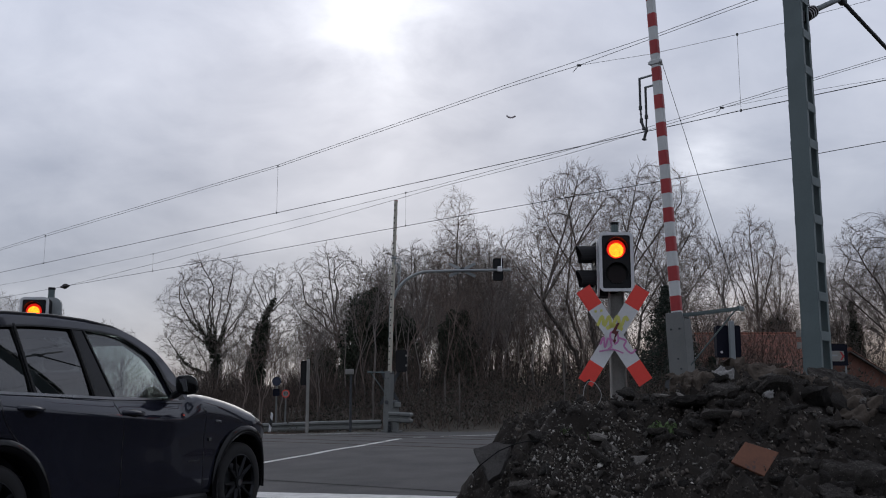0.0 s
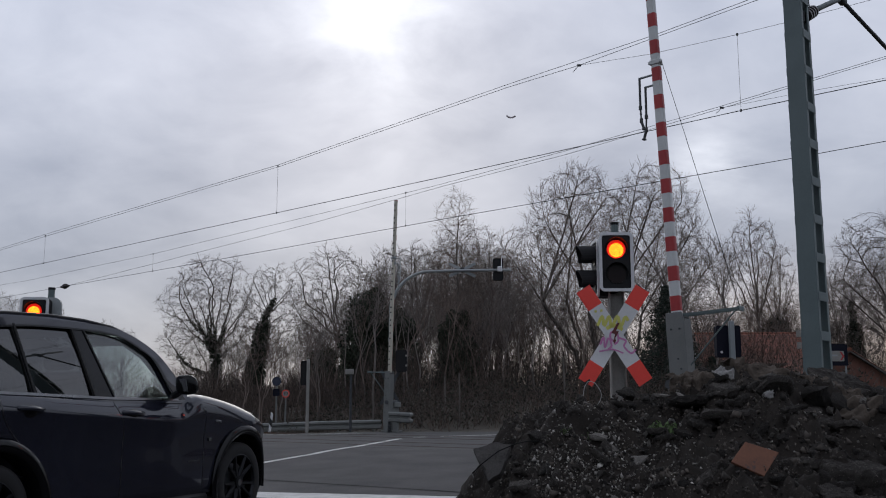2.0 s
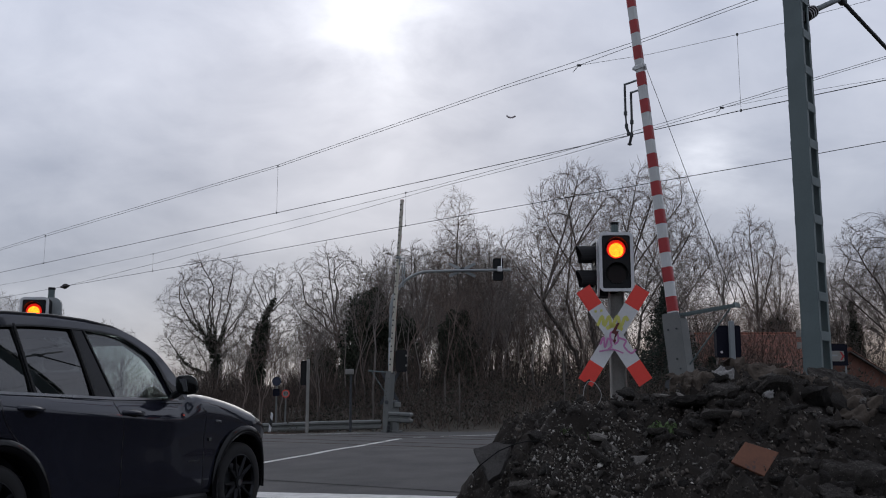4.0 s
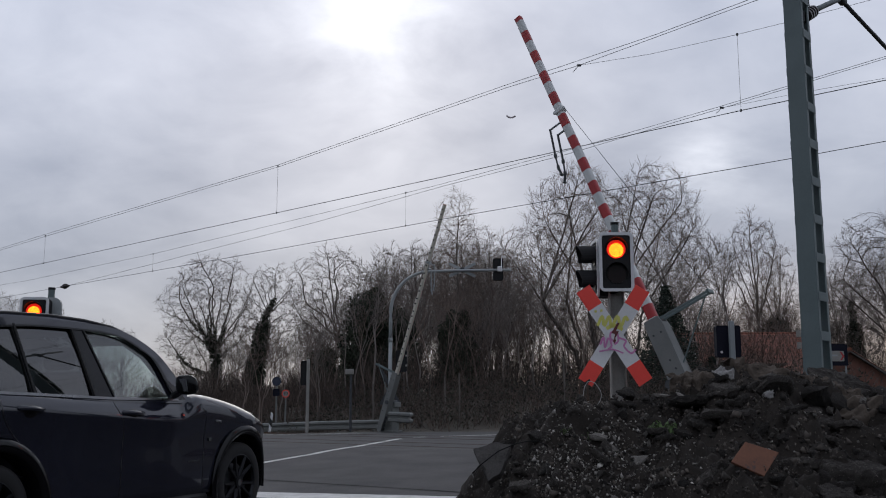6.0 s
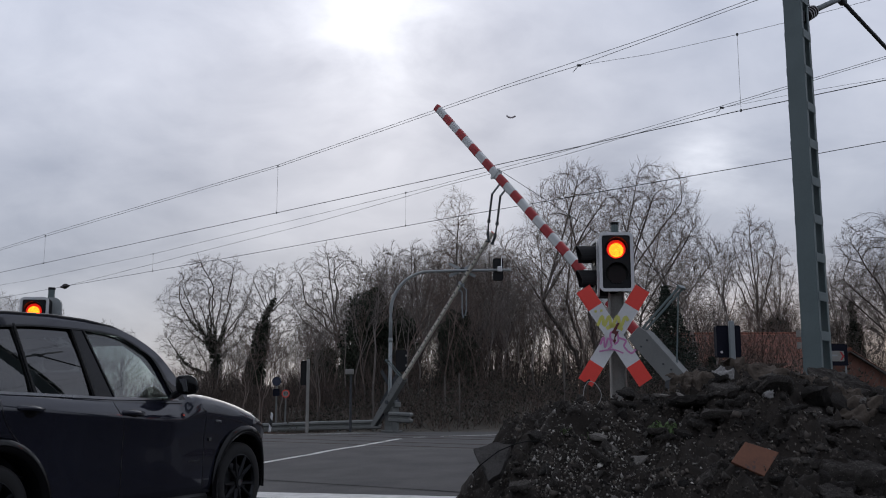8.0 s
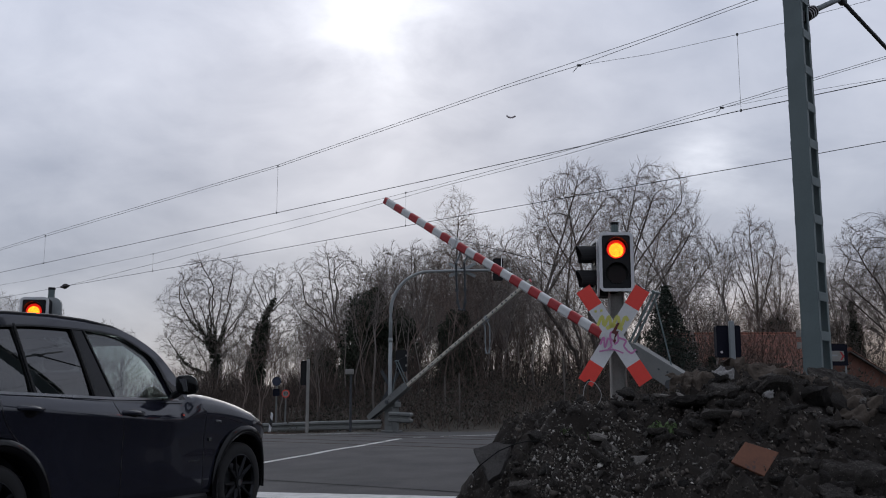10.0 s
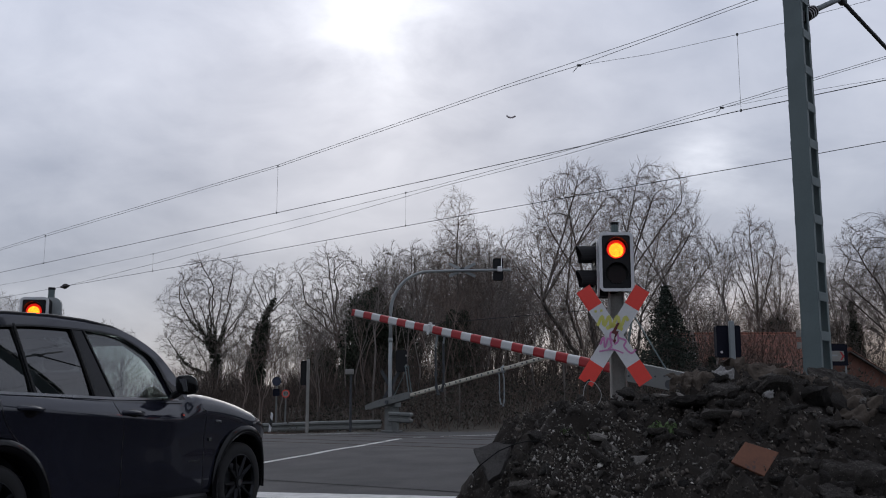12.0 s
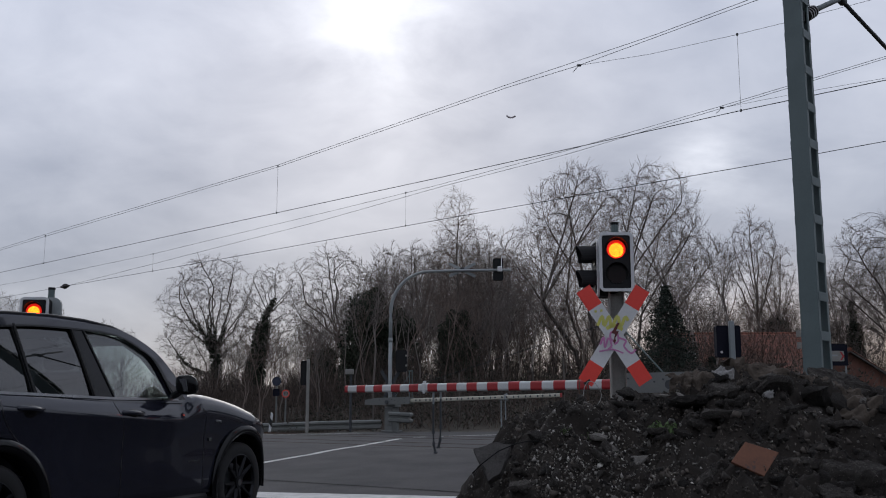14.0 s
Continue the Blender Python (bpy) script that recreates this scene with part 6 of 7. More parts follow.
def build_heap():
    t = thing("rubble_heap", "dark heap of broken asphalt slabs, earth and grit", "rubble heap")
    xs = np.concatenate([np.arange(-0.3, 3.6, 0.021), np.arange(3.6, 6.5, 0.08)])
    ys = np.concatenate([np.arange(5.0, 8.3, 0.021), np.arange(8.3, 10.0, 0.08)])
    verts = np.array([(x, y, heap_z(x, y)) for y in ys for x in xs])
    nx = len(xs)
    idx = np.array([(j * nx + i, j * nx + i + 1, (j + 1) * nx + i + 1, (j + 1) * nx + i) for j in range(len(ys) - 1) for i in range(nx - 1)]).ravel()
    me = fast_mesh("earth", verts, idx, 4)
    link_mesh("earth", me, HEAP_EARTH, t, "dark loose earth")
    slabs = [chunk_mesh("asphalt_slab", 100 + i, 1.0, random.Random(i).uniform(0.55, 0.9), 0.20, True) for i in range(8)]
    lumps = [chunk_mesh("asphalt_lump", 200 + i, 1.0, 0.8, 0.6, False) for i in range(9)]
    for me in slabs + lumps:
        me.materials.append(BROKEN_ASPHALT)
    pale = []
    for i in range(7):
        me = chunk_mesh("stone", 300 + i, 1.0, 0.75, 0.55, False)
        me.materials.append(GREY_RUBBLE)
        pale.append(me)
    q = random.Random(17)

    def put(name, me, x, y, size, rx, ry, rz, sink=0.3, z=None, shape=(1, 1, 1)):
        ob = new(name, me)
        ob.parent = t
        z = heap_z(x, y) + size * sink * 0.3 if z is None else z
        ob.matrix_basis = pose(x, y, z, rx, ry, rz) @ Matrix.Diagonal((size * shape[0], size * shape[1], size * shape[2], 1))
        return ob

    for i in range(70):
        x, y = q.uniform(0.25, 3.7), q.uniform(5.7, 8.1)
        put("asphalt_slab", q.choice(slabs), x, y, q.uniform(0.05, 0.11), q.gauss(25, 22), q.gauss(0, 20), q.uniform(0, 360))
    for i in range(270):
        x, y = q.uniform(0.05, 3.7), q.uniform(5.5, 8.2)
        put("asphalt_lump", q.choice(lumps), x, y, q.uniform(0.02, 0.06) * (1.7 if q.random() < 0.15 else 1), q.uniform(0, 360), q.uniform(0, 360), q.uniform(0, 360), 0.2)
    for i in range(275):
        if i >= 235:
            x, y = q.uniform(2.0, 3.3), q.uniform(6.3, 7.5)
        elif i < 110:
            x, y = q.gauss(1.0, 0.32), q.gauss(6.5, 0.38)
        else:
            x, y = q.uniform(0.1, 3.6), q.uniform(5.6, 8.1)
        put("stone", q.choice(pale), x, y, q.uniform(0.008, 0.022) * (1.7 if q.random() < 0.16 else 1), q.uniform(0, 360), q.uniform(0, 360), q.uniform(0, 360), 1.0)
    # larger broken slabs lying over one another
    for i in range(13):
        x, y = q.uniform(1.2, 3.5), q.uniform(6.35, 7.4)
        if 1.55 < x < 2.25 and y < 6.7:
            continue
        put("asphalt_slab", q.choice(slabs), x, y, q.uniform(0.10, 0.18), q.gauss(18, 16), q.gauss(0, 14), q.uniform(-25, 25) + q.choice((0, 180)), -0.2)
    # broken crust over the slope, tilted outwards
    for i in range(44):
        x, y = q.uniform(1.5, 3.7), q.uniform(5.75, 7.2)
        if 1.55 < x < 2.3 and y < 6.7:
            continue
        put("asphalt_slab", q.choice(slabs), x, y, q.uniform(0.07, 0.15), q.gauss(20, 14), q.gauss(0, 16), q.uniform(-40, 40) + q.choice((0, 180)), 0.1, shape=(1, 0.8, q.uniform(0.7, 1.4)))
    # single pieces that stand out
    # slab standing on edge at the heap's foot
    bm = bm_new()
    prism(bm, [(-0.115, 0.07), (0.045, 0.125), (0.145, 0.105), (0.125, -0.005), (0.085, -0.12), (0.01, -0.175), (-0.035, -0.06)], -0.035, 0.035)
    bmesh.ops.triangulate(bm, faces=bm.faces)
    bmesh.ops.subdivide_edges(bm, edges=bm.edges, cuts=3, use_grid_fill=True)
    for v in bm.verts:
        v.co += Vector((noise.noise(v.co * 25), 1.2 * noise.noise(v.co * 30 + Vector((7, 0, 0))), noise.noise(v.co * 25 + Vector((0, 7, 0))))) * 0.010
    part("asphalt_slab", bm, SLAB_FACE, t, "grey slab of asphalt standing on edge", m=pose(0.325, 6.98, 0.345, -32, 0, -12))
    put("asphalt_slab", slabs[1], 0.47, 7.40, 0.09, 40, -30, 10, z=0.42)
    put("asphalt_slab", slabs[2], 1.99, 6.93, 0.25, 4, -1, 2, z=0.668, shape=(1, 0.6, 0.6))
    put("asphalt_slab", slabs[6], 1.86, 7.30, 0.24, 6, 3, 172, z=0.755, shape=(1, 0.8, 0.7))
    put("asphalt_slab", slabs[3], 2.15, 7.40, 0.22, 12, -6, 30, z=0.84)
    put("asphalt_slab", slabs[4], 2.15, 6.84, 0.125, 52, 10, 80, z=0.50)
    put("asphalt_slab", slabs[5], 2.55, 6.22, 0.25, 14, 2, 4, z=0.30, shape=(1, 0.8, 1.3))
    put("asphalt_slab", slabs[7], 2.36, 6.42, 0.18, 24, -6, 160, z=0.33)
    put("asphalt_slab", slabs[1], 3.15, 7.80, 0.27, 38, 20, -10, z=0.88)
    put("asphalt_lump", lumps[2], 2.95, 7.3, 0.15, 20, 0, 50)
    put("asphalt_lump", lumps[4], 1.42, 7.62, 0.095, 10, 30, 0, z=0.815)
    put("asphalt_lump", lumps[1], 0.96, 7.72, 0.11, 10, 30, 0, z=0.71)
    put("asphalt_lump", lumps[6], 2.45, 7.28, 0.13, 8, 10, 40, z=0.90)
    put("asphalt_lump", lumps[3], 2.75, 7.25, 0.12, 50, 10, 140, z=0.80)
    for k, (x, y, z, size, rx, ry, rz, sh) in enumerate((
            (1.64, 7.45, 0.80, 0.095, 6, 3, 10, (1, 0.8, 0.4)), (1.515, 7.50, 0.635, 0.055, 10, 30, 200, (1, 1, 1)), (1.475, 7.12, 0.550, 0.050, 20, 10, 100, (1, 1, 0.8)), (1.07, 6.80, 0.505, 0.095, 22, 4, 10, (1, 0.8, 0.5)),
            (1.12, 6.72, 0.430, 0.105, 24, 8, 165, (1, 0.8, 0.45)), (1.28, 6.66, 0.360, 0.110, 34, -24, 20, (1, 0.8, 0.5)), (2.28, 5.98, 0.195, 0.055, 22, 8, 160, (1, 0.8, 0.8)), (1.93, 6.94, 0.575, 0.070, 12, 8, 20, (1, 0.7, 0.3)),
            (2.83, 7.22, 0.69, 0.055, 15, 30, 60, (1, 0.9, 0.8)), (0.50, 6.24, 0.195, 0.045, 15, 30, 60, (1, 1, 0.7)), (0.47, 7.10, 0.385, 0.030, 15, 30, 60, (1, 1, 1)), (1.08, 7.48, 0.745, 0.04, 10, 10, 30, (1, 1, 0.6)),
            (1.80, 7.44, 0.805, 0.05, 40, 10, 30, (1, 1, 0.6)), (2.51, 6.68, 0.66, 0.03, 40, 10, 30, (1, 1, 0.7)), (2.03, 6.12, 0.23, 0.03, 40, 10, 30, (1, 1, 0.7)), (2.11, 5.96, 0.26, 0.035, 60, 40, 30, (1, 0.6, 0.5)))):
        put("stone", pale[k % 7], x, y, size, rx, ry, rz, z=z, shape=sh)
    # crumbs and grit, far too many to count
    for name, material, n, lo, hi, seed in (("grit_scatter", PEBBLE, 4300, 0.0025, 0.0100, 5), ("crumb_scatter", CRUMB, 14000, 0.004, 0.016, 6)):
        r = np.random.RandomState(seed)
        base = np.array([(1.2, 0, 0), (-1.2, 0, 0), (0, 1, 0), (0, -1, 0), (0, 0, 0.85), (0, 0, -0.85)], float)
        tri = np.array([(0, 2, 4), (2, 1, 4), (1, 3, 4), (3, 0, 4), (2, 0, 5), (1, 2, 5), (3, 1, 5), (0, 3, 5)])
        allv, allf = [], []
        for i in range(n):
            if name == "grit_scatter" and r.rand() < 0.6:
                x, y, near = r.normal(0.98, 0.36), r.normal(6.5, 0.45), True
            else:
                x, y, near = r.uniform(0.0, 3.6), r.uniform(5.4, 8.2), False
            if x < -0.1 or not near and noise.noise(Vector((x * 1.9, y * 1.3, seed))) < (0.02 if name == "grit_scatter" else -0.15):
                continue
            s = r.uniform(lo, hi) * (2.2 if r.rand() < 0.05 else 1)
            rot = np.array(Euler(r.uniform(0, 6.28, 3)).to_matrix())
            v = ((base * r.uniform(0.55, 1.3, (6, 1)) + r.uniform(-0.5, 0.5, (6, 3))) * s) @ rot.T + np.array((x, y, heap_z(x, y) + s * 0.5))
            allf.append(tri + 6 * len(allv))
            allv.append(v)
        me = fast_mesh(name, np.concatenate(allv), np.concatenate(allf).ravel(), 3)
        tagged(link_mesh(name, me, material, t, "scattered pale grit" if name == "grit_scatter" else "dark crumbs of asphalt"), kind="stuff")


build_heap()


def crumple(name, m, w, d, amp, seed, material, label, category, sag=0.0, folds=5.0, fine=0.3):
    """A sheet with thickness that falls in soft folds and has a torn outline."""
    bm = bm_new()
    n = 48
    q = Vector((seed * 3.1, seed * 1.7, 0))
    rows = [[], []]
    for j in range(n + 1):
        for i in range(n + 1):
            u, v = i / n - 0.5, j / n - 0.5
            rim = max(abs(u), abs(v)) * 2
            k = 1 + 0.20 * noise.noise(Vector((u * 3, v * 3, seed))) + 0.10 * rim * noise.noise(Vector((u * 11, v * 11, seed + 2)))
            bend = 0.25 * noise.noise(Vector((u * 2.2, v * 2.2, 1)) + q)
            ridge = 1 - abs(math.sin(folds * (u + 0.45 * v + bend) * 3.1 + seed))
            z = amp * (0.9 * noise.noise(Vector((u * 2.6, v * 2.6, 0)) + q) + 0.42 * ridge ** 1.5 + fine * noise.noise(Vector((u * 8, v * 7, 5)) + q) + 0.4 * fine * abs(noise.noise(Vector((u * 17, v * 15, 9)) + q)))
            z -= sag * (u * u + v * v) * 4
            rows[0].append(bm.verts.new((u * w * k, v * d * k, z)))
            rows[1].append(bm.verts.new((u * w * k, v * d * k, z - 0.012)))
    for lay in (0, 1):
        for j in range(n):
            for i in range(n):
                a = j * (n + 1) + i
                f = [rows[lay][x] for x in (a, a + 1, a + n + 2, a + n + 1)]
                bm.faces.new(f if lay == 0 else f[::-1])
    for i in range(n):
        for a, b in ((i, i + 1), (n * (n + 1) + i + 1, n * (n + 1) + i), ((i + 1) * (n + 1), i * (n + 1)), (i * (n + 1) + n, (i + 1) * (n + 1) + n)):
            bm.faces.new((rows[0][b], rows[0][a], rows[1][a], rows[1][b]))
    return tagged(part(name, bm, material, None, m=m, smooth=True), label, category)


crumple("fleece_sheet", pose(1.83, 7.55, 0.885, 62, 8, 12), 0.17, 0.20, 0.07, 1, DIRTY_CLOTH, "dirty grey-brown fleece folded upright on the heap", "sheeting", 0.03, 3.0)
crumple("fleece_sheet", pose(2.02, 7.68, 0.945, 42, 6, -24), 0.30, 0.24, 0.06, 3, DIRTY_CLOTH, "dark dirty fleece sheet with pale edges on the crest", "sheeting", 0.05, 3.0)
crumple("fleece_sheet", pose(2.335, 7.72, 1.055, 40, 5, 40), 0.20, 0.20, 0.09, 9, DIRTY_CLOTH, "dirty grey fleece bundle on the heap's crest", "sheeting", 0.07, 2.0)
crumple("fleece_sheet", pose(2.61, 7.68, 0.985, 30, 10, -6), 0.50, 0.26, 0.07, 2, DIRTY_CLOTH, "dirty brown fleece sheet draped over the heap's crest", "sheeting", 0.06, 2.2)
crumple("fleece_sheet", pose(2.90, 7.55, 0.915, 34, 8, -14), 0.28, 0.20, 0.06, 5, DIRTY_CLOTH, "brown fleece rag lying over broken slabs", "sheeting", 0.05, 2.5)
crumple("fleece_sheet", pose(3.05, 7.40, 0.83, 36, 14, -10), 0.22, 0.16, 0.05, 7, DIRTY_CLOTH, "brown fleece rag lying over broken slabs", "sheeting", 0.04, 2.5)
crumple("fleece_sheet", pose(3.10, 7.14, 0.70, 44, 8, 12), 0.42, 0.36, 0.14, 6, DIRTY_CLOTH, "dirty brown fleece sheet bulging out in folds", "sheeting", 0.12, 2.4, 0.45)
crumple("plastic_sheet", pose(2.175, 7.58, 0.985, 40, 0, 10), 0.15, 0.08, 0.045, 4, PALE_SHEET, "crumpled pale plastic sheet on the rubble", "sheeting", 0.02, 3.0, 0.35)
crumple("plastic_sheet", pose(2.32, 6.97, 0.81, 30, 20, 10), 0.09, 0.04, 0.03, 6, PALE_SHEET, "torn pale scrap of sheeting", "sheeting", 0.02, 3.0, 0.6)
crumple("plastic_sheet", pose(1.70, 7.38, 0.62, 30, -30, 10), 0.05, 0.04, 0.02, 8, PALE_SHEET, "torn pale scrap of sheeting", "sheeting", 0.02, 3.0, 0.6)

bm = bm_new()
prism(bm, [(-0.158, -0.018), (-0.045, 0.118), (0.153, 0.046), (0.028, -0.114)], -0.012, 0.012)
bmesh.ops.bevel(bm, geom=list(bm.edges), offset=0.003, segments=1, affect="EDGES")
tagged(part("clay_tile", bm, CLAY_TILE, None, m=pose(1.945, 6.20, 0.388, -28, 0, 0)), "broken orange clay tile lying on the rubble", "tile")

# weeds in the heap
def build_weed(x, y, size, seed, count):
    q = random.Random(seed)
    segs, pts = [], []
    for i in range(count):
        a = q.uniform(0, 6.28)
        r = size * q.uniform(0.2, 1.0)
        e = Vector((r * math.cos(a), r * math.sin(a) * 0.6, size * q.uniform(0.1, 1.0)))
        segs.append((Vector((0, 0, -0.03)), e, 0.0022, 0.0015, 0))
        pts += [tuple(e * q.uniform(0.5, 1.05) + Vector((q.gauss(0, 0.012), q.gauss(0, 0.012), q.gauss(0, 0.012)))) for _ in range(5)]
    t = thing("weed", "small green weed growing out of the rubble", "weed", pose(x, y, heap_z(x, y) - 0.01), "weeds on the heap")
    link_mesh("stems", segs_mesh("stems", segs, 3), WEED, t)
    link_mesh("leaves", leaf_mesh("leaves", pts, size * 0.13, seed), WEED, t)


build_weed(1.52, 6.93, 0.125, 3, 44)
build_weed(0.84, 6.95, 0.045, 4, 9)
build_weed(1.02, 6.86, 0.035, 5, 8)

# thin bent roots and wires sticking out
for pts, r, nm, lb, mt in (([(1.10, 7.75, 0.72), (1.101, 7.75, 0.80), (1.113, 7.75, 0.87), (1.14, 7.75, 0.912), (1.165, 7.75, 0.916), (1.20, 7.75, 0.90), (1.235, 7.75, 0.85), (1.248, 7.75, 0.806), (1.235, 7.75, 0.765), (1.205, 7.75, 0.72)], 0.0032, "bent_hose", "thin pale hose bent into a hoop", PALE_SHEET),
                           ([(1.08, 7.8, 0.62), (1.08, 7.8, 0.925)], 0.0045, "iron_rod", "thin rusty iron rod stuck in the heap", RUST),
                           ([(1.156, 7.85, 0.62), (1.153, 7.85, 0.90)], 0.0045, "iron_rod", "thin rusty iron rod stuck in the heap", RUST),
                           ([(0.197, 6.80, 0.266), (0.26, 6.80, 0.327), (0.379, 6.80, 0.416), (0.498, 6.80, 0.465), (0.58, 6.82, 0.482), (0.656, 6.85, 0.482), (0.72, 6.9, 0.45)], 0.004, "root", "thin dark root hanging over the slabs", TAR)):
    bm = bm_new()
    tube(bm, pts, r, n=6)
    tagged(part(nm, bm, mt, None, smooth=True), lb, nm.replace("_", " "))


# ---- parked black car waiting at the stop line ----
CAR_PAINT = mat("black_metallic_paint", (0.0165, 0.0175, 0.026), (0.020, 0.021, 0.031), rough=0.07, scale=2, fine=300, bump=0.0, coat=1.0, spec=0.1, rough_var=0.02)
CAR_TRIM = mat("black_trim", (0.010, 0.010, 0.011), rough=0.45, bump=0.02)
CAR_GLOSS = mat("gloss_black_trim", (0.007, 0.007, 0.008), rough=0.10, bump=0, spec=0.25, rough_var=0.02)
CAR_CHROME = mat("dull_chrome", (0.22, 0.225, 0.23), rough=0.3, metal=1.0, bump=0)
TYRE = mat("tyre_rubber", (0.014, 0.014, 0.015), (0.020, 0.019, 0.018), rough=0.85, scale=10, fine=80, bump=0.2)
RIM = mat("dark_alloy", (0.022, 0.023, 0.026), rough=0.35, metal=0.8, bump=0.02)
INTERIOR = mat("dark_interior", (0.02, 0.02, 0.021), rough=0.8, scale=6, fine=60)
GLASS_CLEAR = glass_mat("side_glass", (0.86, 0.96, 0.95), 0.93)
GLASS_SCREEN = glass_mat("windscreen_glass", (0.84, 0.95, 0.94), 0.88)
GLASS_TINT = glass_mat("privacy_glass", (0.80, 0.86, 0.95), 0.10)
MIRROR = mat("mirror_glass", (0.30, 0.31, 0.33), rough=0.06, metal=1.0, bump=0, rough_var=0.02)
HEAD_GLASS = mat("headlight_glass", (0.12, 0.125, 0.13), rough=0.15, metal=0.2, bump=0.05, fine=30)


def lerp_list(table, x):
    if x <= table[0][0]:
        return table[0][1]
    for (x0, v0), (x1, v1) in zip(table, table[1:]):
        if x <= x1:
            s = (x - x0) / (x1 - x0)
            return v0 + (v1 - v0) * s
    return table[-1][1]


def build_car(m):
    t = thing("car", "black sport utility car with dark alloy wheels, standing on the road", "car", m)
    HALF = [(-3.78, 0.62), (-3.70, 0.78), (-3.5, 0.88), (-3.1, 0.925), (-2.4, 0.935), (-0.8, 0.93), (0.1, 0.925), (0.25, 0.90), (0.40, 0.84), (0.52, 0.76), (0.63, 0.66), (0.73, 0.52), (0.80, 0.35)]
    DECK = [(-3.78, 0.95), (-3.6, 1.10), (-2.8, 1.085), (-1.8, 1.055), (-0.98, 1.05), (-0.86, 1.082), (-0.75, 1.094), (-0.62, 1.088), (-0.50, 1.075), (-0.34, 1.050), (-0.18, 1.018), (-0.05, 0.987), (0.08, 0.952), (0.18, 0.917), (0.28, 0.889), (0.38, 0.864), (0.46, 0.848), (0.54, 0.825), (0.62, 0.785), (0.70, 0.72), (0.76, 0.66), (0.80, 0.60)]
    BOT = [(-3.78, 0.45), (-3.5, 0.32), (-2.9, 0.27), (-0.3, 0.26), (0.5, 0.22), (0.73, 0.24), (0.80, 0.30)]
    AX = (-0.05, -2.86)
    AXLE_Z = {AX[0]: 0.345, AX[1]: 0.305}
    RW, RA = 0.345, 0.43

    def section(x):
        w, d, b = lerp_list(HALF, x), lerp_list(DECK, x), lerp_list(BOT, x)
        hood = smooth(-1.0, -0.7, x)
        h = d - b
        crease = min(b + 0.86 * h, max(b + 0.80 * h, 0.926 - 0.052 * (x + 1.83)))
        rows = [(0.0, b), (0.55 * w, b), (0.86 * w, b + 0.005), (0.955 * w, b + 0.05 * h), (0.974 * w, b + 0.12 * h)]
        for f, y in ((0.10, 0.976), (0.22, 0.977), (0.34, 0.977), (0.46, 0.976), (0.57, 0.976), (0.67, 0.978), (0.77, 0.983), (0.86, 0.989), (0.93, 0.995), (0.97, 0.998)):
            rows.append((y * w, b + 0.12 * h + f * (crease - b - 0.12 * h)))
        flat = [(1.0 * w, crease), (0.996 * w, crease + 0.012), (0.980 * w, crease + 0.4 * (d - crease)), (0.956 * w, crease + 0.7 * (d - crease)), (0.930 * w, d - 0.008), (0.90 * w, d)]
        round_ = [(1.0 * w, crease), (0.999 * w, crease + 0.26 * (d - crease)), (0.994 * w, crease + 0.52 * (d - crease)), (0.980 * w, crease + 0.76 * (d - crease)), (0.950 * w, crease + 0.93 * (d - crease)), (0.905 * w, crease + 0.99 * (d - crease))]
        dip = 0.035 * smooth(0.15, -0.2, x)
        mixed = lambda p, q: [(u[0] + (v[0] - u[0]) * hood, u[1] + (v[1] - u[1]) * hood) for u, v in zip(p, q)]
        rows += mixed(flat, round_)
        deck = mixed([(0.80 * w, d), (0.5 * w, d), (0.25 * w, d), (0.0, d)], [(0.880 * w, d), (0.83 * w, d - dip), (0.3 * w, d - dip), (0.0, d - dip)])
        return rows, deck

    xs = list(np.arange(-3.78, 0.8001, 0.03))
    grids = []
    for x in xs:
        a, b = section(x)
        grids.append(a + b)
    ncol = len(grids[0])
    n_side = len(section(0.0)[0])
    seam_f = lambda z: -0.665 - 1.45 * max(0.0, z - 0.945)
    seam_m = lambda z: -1.69 - 0.10 * smooth(0.80, 1.06, z)
    seam_r = lambda z: -2.86 + 0.44 * smooth(1.0, 0.45, z) if z < 1.0 else -2.86
    bins = {}
    for sgn in (-1, 1):
        for i in range(len(xs) - 1):
            for j in range(ncol - 1):
                quad = [(i, j), (i + 1, j), (i + 1, j + 1), (i, j + 1)]
                cx = (xs[i] + xs[i + 1]) / 2
                cz = sum(grids[a][b][1] for a, b in quad) / 4
                if j >= n_side - 1 and -3.55 < cx < -0.98:
                    continue
                key = ("body", 0)
                if 4 <= j < n_side - 1 and cz > 0.34:
                    if seam_m(cz) < cx < seam_f(cz):
                        key = ("front_door", sgn)
                    elif seam_r(cz) < cx < seam_m(cz) and (cx - AX[1]) ** 2 + (cz - AXLE_Z[AX[1]]) ** 2 > (RA + 0.05) ** 2:
                        key = ("rear_door", sgn)
                if j >= n_side - 1:
                    key = ("bonnet", 0) if cx > -0.62 else ("cowl", 0)
                bins.setdefault(key, []).append((sgn, quad))
    made = {}
    for (name, sgn0), quads in bins.items():
        bm = bm_new()
        cache = {}

        def vert(sgn, a, b):
            k = (sgn if grids[a][b][0] > 1e-6 else 0, a, b)
            if k not in cache:
                x = xs[a]
                y, z = grids[a][b]
                for ax in AX:
                    r = math.hypot(x - ax, z - AXLE_Z[ax])
                    if r < RA and y > 0.5:
                        y = min(y, 0.60)
                cache[k] = bm.verts.new((x, sgn * y, z))
            return cache[k]

